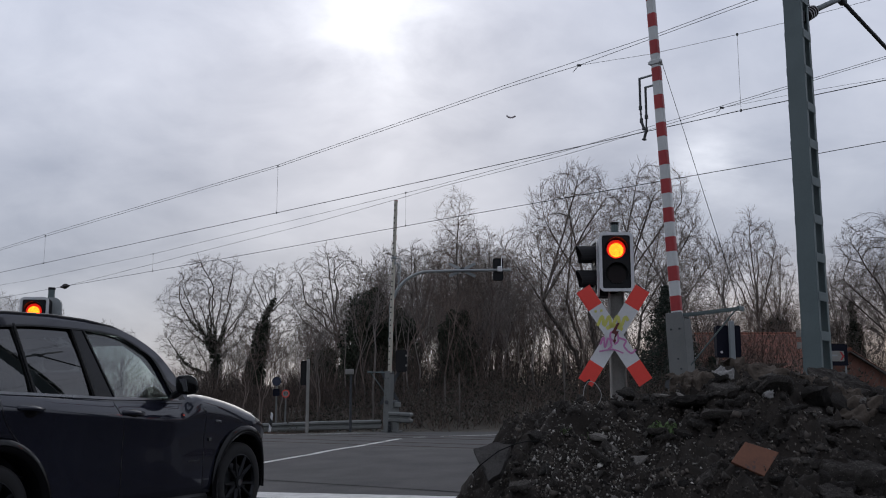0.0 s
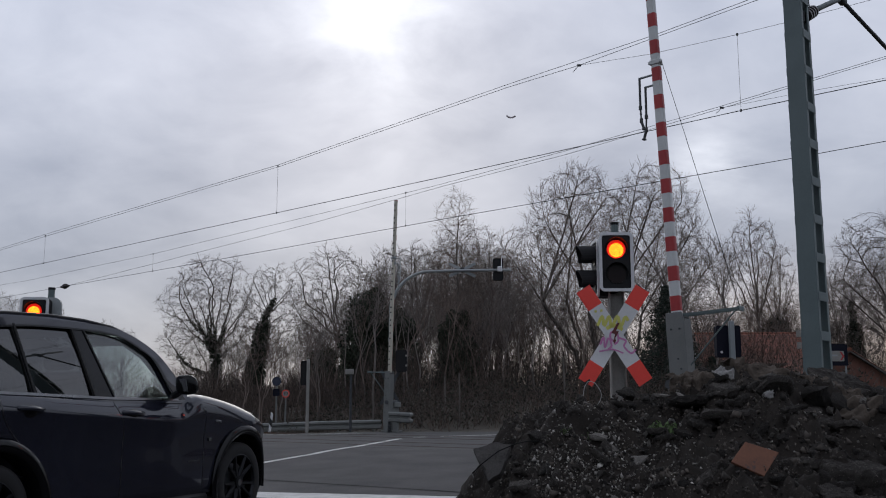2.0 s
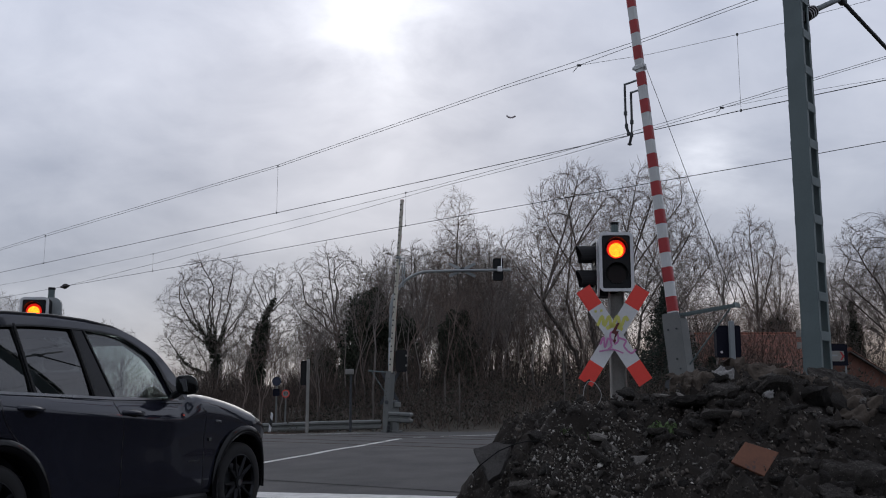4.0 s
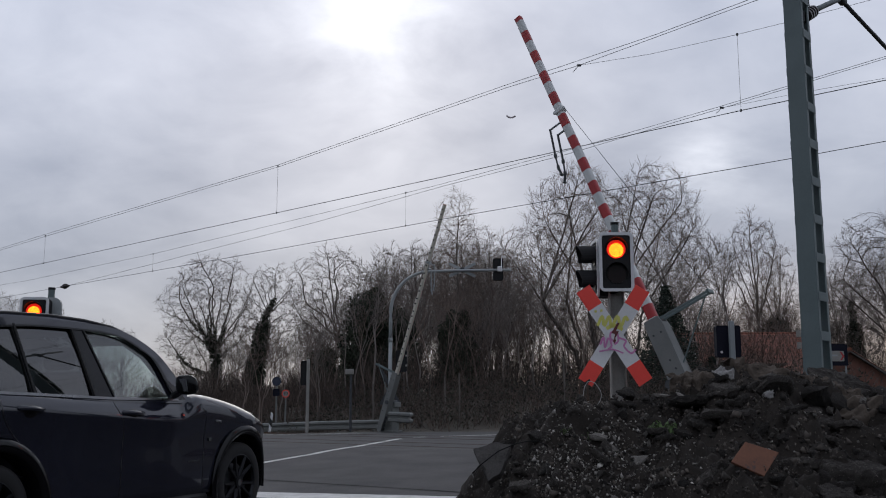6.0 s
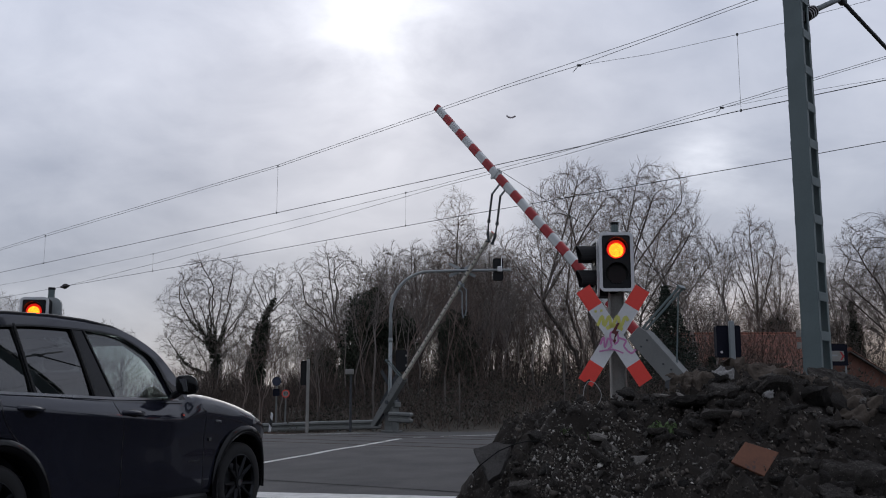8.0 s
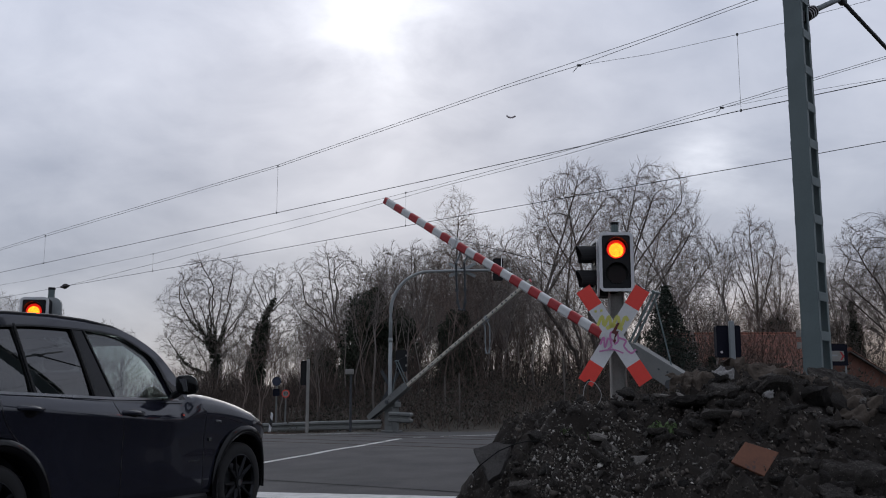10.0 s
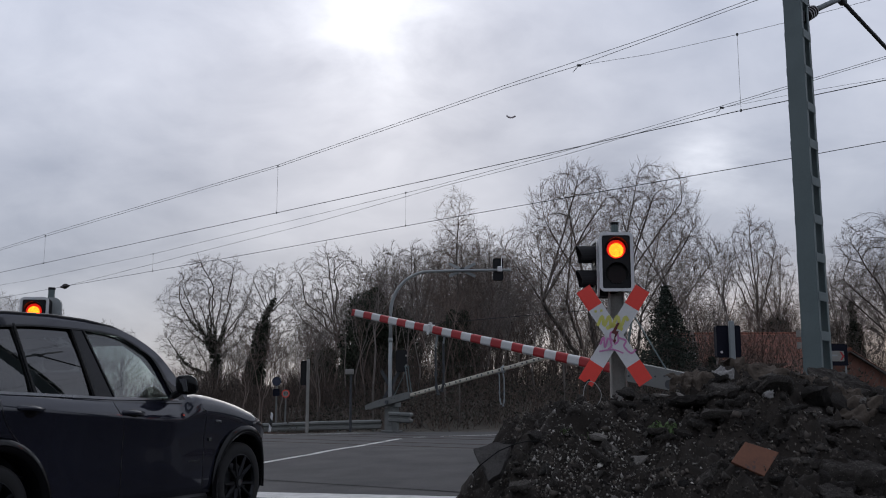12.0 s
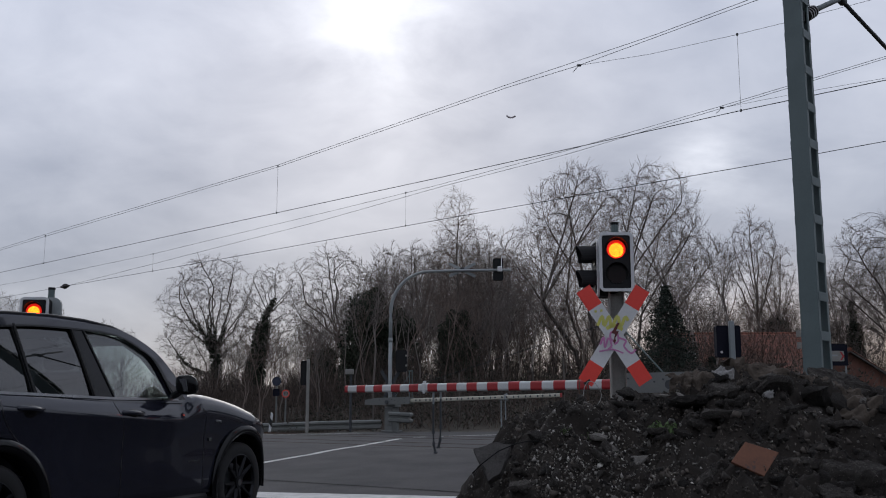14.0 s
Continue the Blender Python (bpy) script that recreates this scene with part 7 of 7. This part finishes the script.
        for sgn, quad in quads:
            vs = []
            for a, b in quad:
                v = vert(sgn, a, b)
                if v not in vs:
                    vs.append(v)
            if len(vs) >= 3:
                try:
                    bm.faces.new(vs if sgn < 0 else list(reversed(vs)))
                except ValueError:
                    pass
        made[(name, sgn0)] = part(name, bm, CAR_TRIM if name == "cowl" else CAR_PAINT, t, smooth=True)
    # end caps
    for x in (xs[0], xs[-1]):
        a, b = section(x)
        bm = bm_new()
        ring = [(y, z) for y, z in a + b]
        vs = [bm.verts.new((x, y, z)) for y, z in ring] + [bm.verts.new((x, -y, z)) for y, z in reversed(ring[1:-1])]
        bm.faces.new(vs)
        part("bumper_face", bm, CAR_TRIM, t)

    def side_y(z):
        return 0.872 - 0.33 * (z - 1.06)

    def side_strip(name, inner, outer, material, thick=0.05, lift=0.0, parent=None, label=""):
        for sgn in (-1, 1):
            bm = bm_new()
            rows = []
            for p, q in zip(inner, outer):
                rows.append([bm.verts.new((x, sgn * (side_y(z) + lift - d), z)) for d in (0, thick) for x, z in (p, q)])
            for a, b in zip(rows, rows[1:]):
                for i, j in ((0, 1), (1, 3), (3, 2), (2, 0)):
                    bm.faces.new((a[i], a[j], b[j], b[i]))
            for e in (rows[0], rows[-1]):
                bm.faces.new((e[0], e[1], e[3], e[2]))
            part(name, bm, material, parent or t, label)

    def side_panel(name, outline, material, thick=0.004, lift=0.0, label=""):
        for sgn in (-1, 1):
            bm = bm_new()
            a = [bm.verts.new((x, sgn * (side_y(z) + lift), z)) for x, z in outline]
            if material in (GLASS_CLEAR, GLASS_TINT):
                bm.faces.new(a)
                x0, x1 = min(x for x, z in outline), max(x for x, z in outline)
                for axis, lo, hi in ((0, x0, x1), (2, 1.05, 1.53)):
                    for k in range(1, 9):
                        co = [0, 0, 0]
                        co[axis] = lo + (hi - lo) * k / 9
                        bmesh.ops.bisect_plane(bm, geom=bm.verts[:] + bm.edges[:] + bm.faces[:], plane_co=co, plane_no=[1.0 if k2 == axis else 0.0 for k2 in range(3)])
                for v in bm.verts if material is GLASS_TINT else ():
                    v.co.y += sgn * (0.009 * (1 - ((v.co.z - 1.29) / 0.24) ** 2))
                ob = part(name, bm, material, t, label, smooth=material is GLASS_TINT)
                ob.visible_shadow = False
                continue
            b = [bm.verts.new((x, sgn * (side_y(z) + lift - thick), z)) for x, z in outline]
            bm.faces.new(a)
            bm.faces.new(list(reversed(b)))
            for i in range(len(a)):
                j = (i + 1) % len(a)
                bm.faces.new((a[i], a[j], b[j], b[i]))
            part(name, bm, material, t, label)

    inner = [(-1.04, 1.045), (-1.19, 1.335), (-1.34, 1.43), (-1.52, 1.50), (-1.70, 1.525), (-1.93, 1.53), (-2.35, 1.525), (-2.63, 1.505), (-2.9, 1.47), (-3.2, 1.40), (-3.28, 1.33), (-3.14, 1.13), (-3.13, 1.07)]
    outer = [(-0.84, 1.045), (-0.96, 1.235), (-1.12, 1.40), (-1.35, 1.515), (-1.6, 1.575), (-1.93, 1.587), (-2.35, 1.58), (-2.63, 1.565), (-2.95, 1.535), (-3.35, 1.46), (-3.52, 1.33), (-3.60, 1.14), (-3.62, 1.07)]

    def eased(line, n=4):
        """Rounds a broken line off through its own points."""
        p = [line[0]] + line + [line[-1]]
        out = []
        for a, b, c, d in zip(p, p[1:], p[2:], p[3:]):
            for k in range(n):
                u = k / n
                out.append(tuple(b[i] + 0.5 * u * (c[i] - a[i] + u * (2 * a[i] - 5 * b[i] + 4 * c[i] - d[i] + u * (3 * (b[i] - c[i]) + d[i] - a[i]))) for i in (0, 1)))
        return out + [line[-1]]

    side_strip("roof_frame", eased(inner), eased(outer), CAR_PAINT)
    edge = [(p[0] + (q[0] - p[0]) * 0.22, p[1] + (q[1] - p[1]) * 0.22) for p, q in zip(inner, outer)]
    side_strip("window_trim", eased(inner), eased(edge), CAR_GLOSS, 0.02, 0.003, label="black window surround")
    side_panel("front_side_window", [(-1.76, 1.05), (-1.06, 1.05), (-1.20, 1.34), (-1.35, 1.435), (-1.53, 1.505), (-1.70, 1.53), (-1.94, 1.53)], GLASS_CLEAR, lift=-0.022, label="clear side window")
    side_panel("rear_side_window", [(-2.52, 1.06), (-1.935, 1.05), (-2.035, 1.53), (-2.35, 1.53), (-2.60, 1.51)], GLASS_TINT, lift=-0.022, label="dark privacy glass")
    side_panel("quarter_window", [(-3.16, 1.08), (-2.55, 1.07), (-2.62, 1.51), (-2.9, 1.475), (-3.2, 1.405), (-3.29, 1.335)], GLASS_TINT, lift=-0.022, label="dark privacy glass")
    side_panel("pillar", [(-1.955, 1.045), (-1.745, 1.045), (-1.935, 1.535), (-2.06, 1.535)], CAR_GLOSS, 0.05, -0.004, "glossy black pillar")
    side_panel("pillar", [(-2.547, 1.05), (-2.500, 1.05), (-2.585, 1.53), (-2.622, 1.52)], CAR_GLOSS, 0.05, -0.004, "glossy black pillar")
    for x0, x1 in ((-1.748, -1.938), (-1.953, -2.056), (-2.524, -2.604)):
        side_strip("window_seal", [(x0 - 0.007, 1.05), (x1 - 0.007, 1.53)], [(x0 + 0.007, 1.05), (x1 + 0.007, 1.53)], TYRE, 0.02, 0.004, label="matt black rubber seal")
    side_strip("belt_trim", [(-3.15, 1.072), (-2.6, 1.062), (-1.8, 1.042), (-1.0, 1.040)], [(-3.15, 1.090), (-2.6, 1.080), (-1.8, 1.060), (-1.0, 1.056)], CAR_CHROME, 0.02, 0.012, label="dull chrome window trim")
    side_strip("mirror_sail", [(-1.10, 1.05), (-1.04, 1.10), (-1.10, 1.19)], [(-0.90, 1.05), (-0.97, 1.13), (-1.08, 1.20)], CAR_TRIM, 0.02, 0.006)
    side_strip("shoulder", [(-3.62, 1.02), (-2.8, 1.03), (-1.8, 1.02), (-0.82, 1.02)], [(-3.62, 1.075), (-2.8, 1.068), (-1.8, 1.045), (-0.82, 1.05)], CAR_PAINT, 0.06, 0.003)

    # roof, windscreens
    def across(name, idx, crown, material, label="", n=14):
        bm = bm_new()
        rows = []
        for i in idx:
            x, z = outer[i]
            w = side_y(z) - 0.01
            c = crown(i)
            rows.append([bm.verts.new((x - 0.10 * (1 - (k / n * 2 - 1) ** 2) * (-1 if i <= 3 else 0.4), w * (k / n * 2 - 1), z + c * (1 - abs(k / n * 2 - 1) ** 2.6))) for k in range(n + 1)])
        for a, b in zip(rows, rows[1:]):
            for k in range(n):
                bm.faces.new((a[k], a[k + 1], b[k + 1], b[k]))
        ob = part(name, bm, material, t, label, smooth=True)
        ob.visible_shadow = material is CAR_PAINT
        return ob

    across("roof", range(3, 10), lambda i: 0.035, CAR_PAINT, "black roof")
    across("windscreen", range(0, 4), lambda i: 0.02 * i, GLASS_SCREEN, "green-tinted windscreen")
    # pillar linings along the windscreen's edges, sun visors under the roof's front edge
    for sgn in (-1, 1):
        bm = bm_new()
        rows = []
        for i in range(4):
            x, z = outer[i]
            w = side_y(z) - 0.012
            rows.append([bm.verts.new((x - 0.012 + dx, sgn * y, z - 0.012 + dz)) for y, dx, dz in ((w, 0, 0), (w - 0.15, 0.035, 0.004), (w - 0.15, 0.010, -0.020), (w, -0.03, -0.022))])
        for a, b in zip(rows, rows[1:]):
            for k in range(4):
                bm.faces.new((a[k], a[(k + 1) % 4], b[(k + 1) % 4], b[k]))
        for e in (rows[0], rows[-1]):
            bm.faces.new(e)
        part("pillar_lining", bm, INTERIOR, t, "dark lining of the windscreen pillar")
        bm = bm_new()
        box(bm, (0, 0, 0), (0.22, 0.54, 0.022), bevel=0.008)
        part("sun_visor", bm, INTERIOR, t, "dark folded sun visor", m=pose(-1.36, sgn * 0.37, 1.50, 0, 14, 0))
    bm = bm_new()
    box(bm, (-2.3, 0, 1.545), (1.75, 1.28, 0.02), bevel=0.006)
    part("headliner", bm, INTERIOR, t, "dark roof lining")
    across("rear_window", range(9, 12), lambda i: 0.03, GLASS_TINT, "dark rear window")
    for sgn in (-1, 1):
        bm = bm_new()
        pts = [(-1.36, 1.565), (-1.42, 1.597), (-1.55, 1.625), (-1.85, 1.65), (-2.2, 1.655), (-2.6, 1.640), (-3.0, 1.605), (-3.2, 1.57), (-3.25, 1.545)]
        tube(bm, [(x, sgn * 0.64, z - 0.036) for x, z in pts], 0.011, n=8)
        for x, z in ((-2.2, 1.62), (-2.9, 1.585)):
            box(bm, (x, sgn * 0.63, z - 0.03), (0.10, 0.03, 0.05), bevel=0.008)
        rail = part("roof_rail", bm, CAR_TRIM, t, "black roof rail", smooth=True)
        # the closed foot that carries the rail along the roof's edge
        bm = bm_new()
        rows = [[bm.verts.new((x, sgn * y, zz)) for y, zz in ((0.655, z - 0.085), (0.648, z - 0.040), (0.632, z - 0.040), (0.615, z - 0.085))] for x, z in pts]
        for a, b in zip(rows, rows[1:]):
            for k in range(3):
                bm.faces.new((a[k], a[k + 1], b[k + 1], b[k]))
        part("rail_foot", bm, CAR_PAINT, rail, "body-coloured rail foot", smooth=True)
        # seams
        for fn, z0, z1 in ((seam_f, 0.36, 0.98), (seam_m, 0.36, 1.04), (seam_r, 0.62, 1.06)):
            bm = bm_new()
            pts = []
            for k in range(15):
                z = z0 + (z1 - z0) * k / 14
                x = fn(z)
                a, _ = section(x)
                y = max(lerp_list(sorted([(q[1], q[0]) for q in a[4:]]), z), 0)
                pts.append((x, sgn * (y - 0.001), z))
            tube(bm, pts, 0.005, n=5)
            part("door_seam", bm, CAR_TRIM, t)
        # handles
        for x, z, nm in ((-1.60, 0.945, "front_door"), (-2.62, 0.975, "rear_door")):
            bm = bm_new()
            tube(bm, [(x - 0.115, sgn * 0.905, z + 0.004), (x - 0.09, sgn * 0.942, z + 0.006), (x, sgn * 0.948, z + 0.003), (x + 0.09, sgn * 0.942, z - 0.004), (x + 0.115, sgn * 0.905, z - 0.006)], 0.017, n=8)
            part("door_handle", bm, CAR_PAINT, made[(nm, sgn)], "black door handle", smooth=True)
            # shallow dark bulge; its colour stands in for the shaded hollow behind the handle
            bm = bm_new()
            skin = lerp_list(sorted([(q[1], q[0]) for q in section(x)[0][4:]]), z - 0.015)
            bmesh.ops.create_uvsphere(bm, u_segments=18, v_segments=8, radius=1, matrix=Matrix.Translation((x, sgn * (skin - 0.008), z - 0.015)) @ Matrix.Diagonal((0.070, 0.014, 0.044, 1)))
            part("handle_recess_shade", bm, CAR_GLOSS, made[(nm, sgn)], smooth=True)
        # arch trims and liners
        for ax in AX:
            bm = bm_new()
            rows = []
            for k in range(31):
                a = radians(-8 + 200 * k / 30)
                row = []
                for r, y in ((RA - 0.02, 0.78), (RA - 0.02, 0.918), (RA - 0.008, 0.936), (RA + 0.02, 0.940), (RA + 0.046, 0.936), (RA + 0.060, 0.922)):
                    x = ax + r * math.cos(a)
                    row.append(bm.verts.new((x, sgn * (y - 0.93 + min(0.93, lerp_list(HALF, x) + 0.004)), AXLE_Z[ax] + r * math.sin(a))))
                rows.append(row)
            for a, b in zip(rows, rows[1:]):
                for k in range(5):
                    bm.faces.new((a[k], a[k + 1], b[k + 1], b[k]))
            part("arch_trim", bm, CAR_GLOSS, t, "wheel arch lip", smooth=True)
        # mirror
        bm = bm_new()
        bmesh.ops.create_uvsphere(bm, u_segments=20, v_segments=12, radius=1, matrix=Matrix.Translation((0, 0, 0)))
        for v in bm.verts:
            c = v.co
            f = lambda s, p: math.copysign(abs(s) ** p, s)
            v.co = Vector((f(c.x, 0.8) * 0.068 * (1 - 0.25 * c.z), f(c.y, 0.6) * 0.085, f(c.z, 0.65) * 0.076 * (1 - 0.18 * c.x)))
            v.co.x += -0.02 * (v.co.z / 0.09)
        mir = part("wing_mirror", bm, CAR_GLOSS, t, "black wing mirror", m=pose(-1.05, sgn * 0.995, 1.162), smooth=True)
        bm = bm_new()
        box(bm, (0, 0, 0), (0.006, 0.125, 0.105), bevel=0.002)
        part("mirror_glass", bm, MIRROR, mir, m=pose(-0.064, 0, -0.004, 0, -14, sgn * 20))
        bm = bm_new()
        tube(bm, [(0.0, -sgn * 0.05, -0.05), (0.01, -sgn * 0.14, -0.09)], 0.028, n=8)
        part("mirror_foot", bm, CAR_TRIM, mir)
        # lamps and badges
        bm = bm_new()
        bmesh.ops.create_uvsphere(bm, u_segments=20, v_segments=12, radius=1, matrix=Matrix.Diagonal((0.19, 0.040, 0.050, 1)))
        part("headlight", bm, HEAD_GLASS, t, "clear headlight", m=pose(0.37, sgn * 0.762, 0.83, 0, 10, -sgn * 40), smooth=True)
        bm = bm_new()
        box(bm, (0, 0, 0), (0.085, 0.012, 0.020), bevel=0.004)
        part("side_indicator", bm, HEAD_GLASS, t, "small chrome side indicator", m=pose(-0.485, sgn * 0.926, 0.874, 0, 6, 0))
        bm = bm_new()
        box(bm, (0, 0, 0), (0.035, 0.006, 0.025), bevel=0.002)
        part("badge", bm, CAR_CHROME, t, "small plain badge", m=pose(-0.585, sgn * 0.919, 0.728))
        bm = bm_new()
        box(bm, (0, 0, 0), (0.15, 0.005, 0.014), bevel=0.001)
        part("badge", bm, CAR_TRIM, t, "dull lettering bar", m=pose(-0.80, sgn * 0.908, 0.562))
        bm = bm_new()
        box(bm, (-1.5, sgn * 0.875, 0.315), (1.75, 0.03, 0.012), bevel=0.004)
        part("sill_strip", bm, CAR_CHROME, t, "dull bright sill strip")
        bm = bm_new()
        box(bm, (-1.5, sgn * 0.83, 0.265), (1.9, 0.14, 0.07), bevel=0.02)
        part("sill", bm, CAR_TRIM, t)
        bm = bm_new()
        box(bm, (-3.60, sgn * 0.70, 0.92), (0.16, 0.22, 0.14), bevel=0.03)
        part("tail_light", bm, RED_FOIL, t, "red tail light")
        # seats
        bm = bm_new()
        box(bm, (-1.72, sgn * 0.38, 0.92), (0.14, 0.48, 0.66), m=None, bevel=0.06, seg=3)
        box(bm, (-1.42, sgn * 0.38, 0.58), (0.52, 0.48, 0.16), bevel=0.05, seg=2)
        seat = part("front_seat", bm, INTERIOR, t, "dark front seat", smooth=False)
        bm = bm_new()
        box(bm, (-1.78, sgn * 0.38, 1.34), (0.10, 0.26, 0.17), bevel=0.045, seg=3)
        part("headrest", bm, INTERIOR, seat)
        bm = bm_new()
        box(bm, (-2.62, sgn * 0.36, 0.92), (0.14, 0.60, 0.62), bevel=0.05, seg=2)
        part("rear_seat", bm, INTERIOR, t)
    bm = bm_new()
    box(bm, (-2.2, 0, 0.42), (2.9, 1.55, 0.06))
    part("cabin_floor", bm, INTERIOR, t)
    bm = bm_new()
    box(bm, (-0.98, 0, 0.92), (0.46, 1.5, 0.24), bevel=0.06, seg=2)
    part("dashboard", bm, INTERIOR, t)
    bm = bm_new()
    pts = [(-1.25 - 0.07 * math.sin(a), 0.38 + 0.18 * math.cos(a), 0.98 + 0.17 * math.sin(a)) for a in [2 * math.pi * k / 20 for k in range(21)]]
    tube(bm, pts, 0.015, n=6)
    part("steering_wheel", bm, INTERIOR, t, smooth=True)
    bm = bm_new()
    box(bm, (0.78, 0, 0.68), (0.06, 0.62, 0.17), bevel=0.03, seg=2)
    part("grille", bm, CAR_TRIM, t, "dark kidney grille")

    # wheels
    def lathe(bm, prof, n=40):
        rings = [[bm.verts.new((r * math.cos(2 * math.pi * k / n), y, r * math.sin(2 * math.pi * k / n))) for k in range(n)] for r, y in prof]
        for a, b in zip(rings, rings[1:]):
            for k in range(n):
                bm.faces.new((a[k], a[(k + 1) % n], b[(k + 1) % n], b[k]))
        return rings

    bm = bm_new()
    lathe(bm, [(0.245, -0.115), (0.262, -0.122), (0.31, -0.122), (0.338, -0.105), (RW, -0.07), (RW, 0.07), (0.338, 0.105), (0.30, 0.118), (0.245, 0.11), (0.24, 0.0), (0.245, -0.115)])
    tyre_ob = part("tyre_source", bm, TYRE, None, smooth=True)
    tyre_me = tyre_ob.data
    bm = bm_new()
    lathe(bm, [(0.248, -0.112), (0.235, -0.115), (0.222, -0.095), (0.215, 0.06), (0.24, 0.10)])
    rim_ob = part("rim_source", bm, RIM, None, smooth=False)
    rim_me = rim_ob.data
    bm = bm_new()
    for da in (-9, 9):
        a, b = radians(da), radians(da * 1.7)
        rod(bm, (0.05 * math.cos(a), -0.085, 0.05 * math.sin(a)), (0.232 * math.cos(b), -0.105, 0.232 * math.sin(b)), 0.022, 0.014, n=6)
    box(bm, (0.075, -0.085, 0), (0.09, 0.03, 0.05), bevel=0.008)
    spoke_ob = part("spoke_source", bm, RIM, None)
    spoke_me = spoke_ob.data
    bm = bm_new()
    rod(bm, (0, -0.06, 0), (0, -0.112, 0), 0.062, 0.052, n=18)
    hub_ob = part("hub_source", bm, RIM, None)
    hub_me = hub_ob.data
    bm = bm_new()
    rod(bm, (0, -0.113, 0), (0, -0.116, 0), 0.028, n=18)
    cap_ob = part("cap_source", bm, CAR_CHROME, None)
    cap_me = cap_ob.data
    bm = bm_new()
    rod(bm, (0, -0.02, 0), (0, -0.045, 0), 0.165, n=28)
    disc_ob = part("disc_source", bm, DARK_STEEL, None)
    disc_me = disc_ob.data
    for ob in (tyre_ob, rim_ob, cap_ob, disc_ob, spoke_ob, hub_ob):
        bpy.data.objects.remove(ob)
    for ax in AX:
        for sgn in (-1, 1):
            mm = pose(ax, sgn * 0.765, AXLE_Z[ax], 0, 0, 0 if sgn < 0 else 180)
            wh = link_mesh("wheel", rim_me, RIM, t, "dark alloy wheel", m=mm)
            link_mesh("tyre", tyre_me, TYRE, wh, "black rubber tyre")
            link_mesh("hub", hub_me, RIM, wh)
            for k in range(5):
                link_mesh("spoke", spoke_me, RIM, wh, m=pose(0, 0, 0, 0, 72 * k + 20, 0))
            link_mesh("hub_cap", cap_me, CAR_CHROME, wh)
            link_mesh("brake_disc", disc_me, DARK_STEEL, wh)
    return t


build_car(pose(-2.578, 9.062, -0.275, 0, 0, 69.66))


def motions():
    def at(rows, t):
        for (t0, a0), (t1, a1) in zip(rows, rows[1:]):
            if t0 <= t <= t1:
                return a0 + (a1 - a0) * (t - t0) / (t1 - t0)
        return rows[-1][1]

    def arm(boom, legs, h, rows, swing):
        walk(boom, [(t, pose(0, 0, h, 0, -a, 0) @ pose(0, 0, 0.025)) for t, a in rows])
        # the hanging legs swing to and fro while the boom sinks
        times = sorted({t for t, _ in rows} | {t for t, _ in swing})
        for leg, x, z in legs:
            walk(leg, [(t, pose(x, 0, z, 0, at(rows, t) - at(swing, t), 0)) for t in times])

    near = [(0.0, 87.2), (3.2, 87.2), (3.5, 87.0), (3.9, 84.8), (4.5, 79.6), (5.5, 70.5), (6.0, 65.9), (6.5, 61.1), (7.0, 56.4), (7.5, 51.8), (8.0, 47.4), (8.2, 45.6), (9.4, 35.5),
            (10.5, 26.3), (11.0, 21.7), (11.5, 16.9), (12.0, 12.1), (12.5, 7.05), (12.8, 4.15), (13.0, 2.15), (13.1, 1.15), (13.2, 0.5), (13.3, -0.2), (13.4, 0.2), (13.5, 0.15), (13.6, 0.0), (13.8, 0.05), (14.0, 0.0)]
    far = [(0.0, 87.8), (3.2, 87.8), (3.5, 87.6), (3.9, 86.0), (4.5, 81.5), (5.3, 74.8), (5.7, 71.5), (6.5, 64.4), (7.5, 54.3), (8.2, 47.9), (9.4, 36.8), (11.0, 22.0), (11.75, 14.0), (12.5, 6.0), (12.8, 2.9), (13.0, 1.4), (13.15, 1.05),
           (13.3, 0.9), (13.45, 1.35), (13.7, 1.15), (14.0, 1.2)]
    sway = [(0.0, 0), (3.4, 0), (3.8, 6), (4.45, -10), (5.1, 13), (5.3, 11), (5.5, -2), (5.7, -15), (5.85, -17), (6.1, -8), (6.3, 4), (6.6, 13), (6.9, 2.5), (7.1, -7), (7.3, -13.5), (7.5, -8), (7.7, 1),
            (7.95, 10), (8.2, 5.5), (8.75, -9), (9.45, 7), (10.2, -5), (10.9, 4), (11.6, -3), (12.3, 1), (12.8, 0), (14.0, 0)]
    arm(near_boom, near_legs, 1.01 - ground_z(B.x, B.y), near, sway)
    arm(far_boom, far_legs, 0.905, far, [(0.0, 0), (14.0, 0)])


motions()
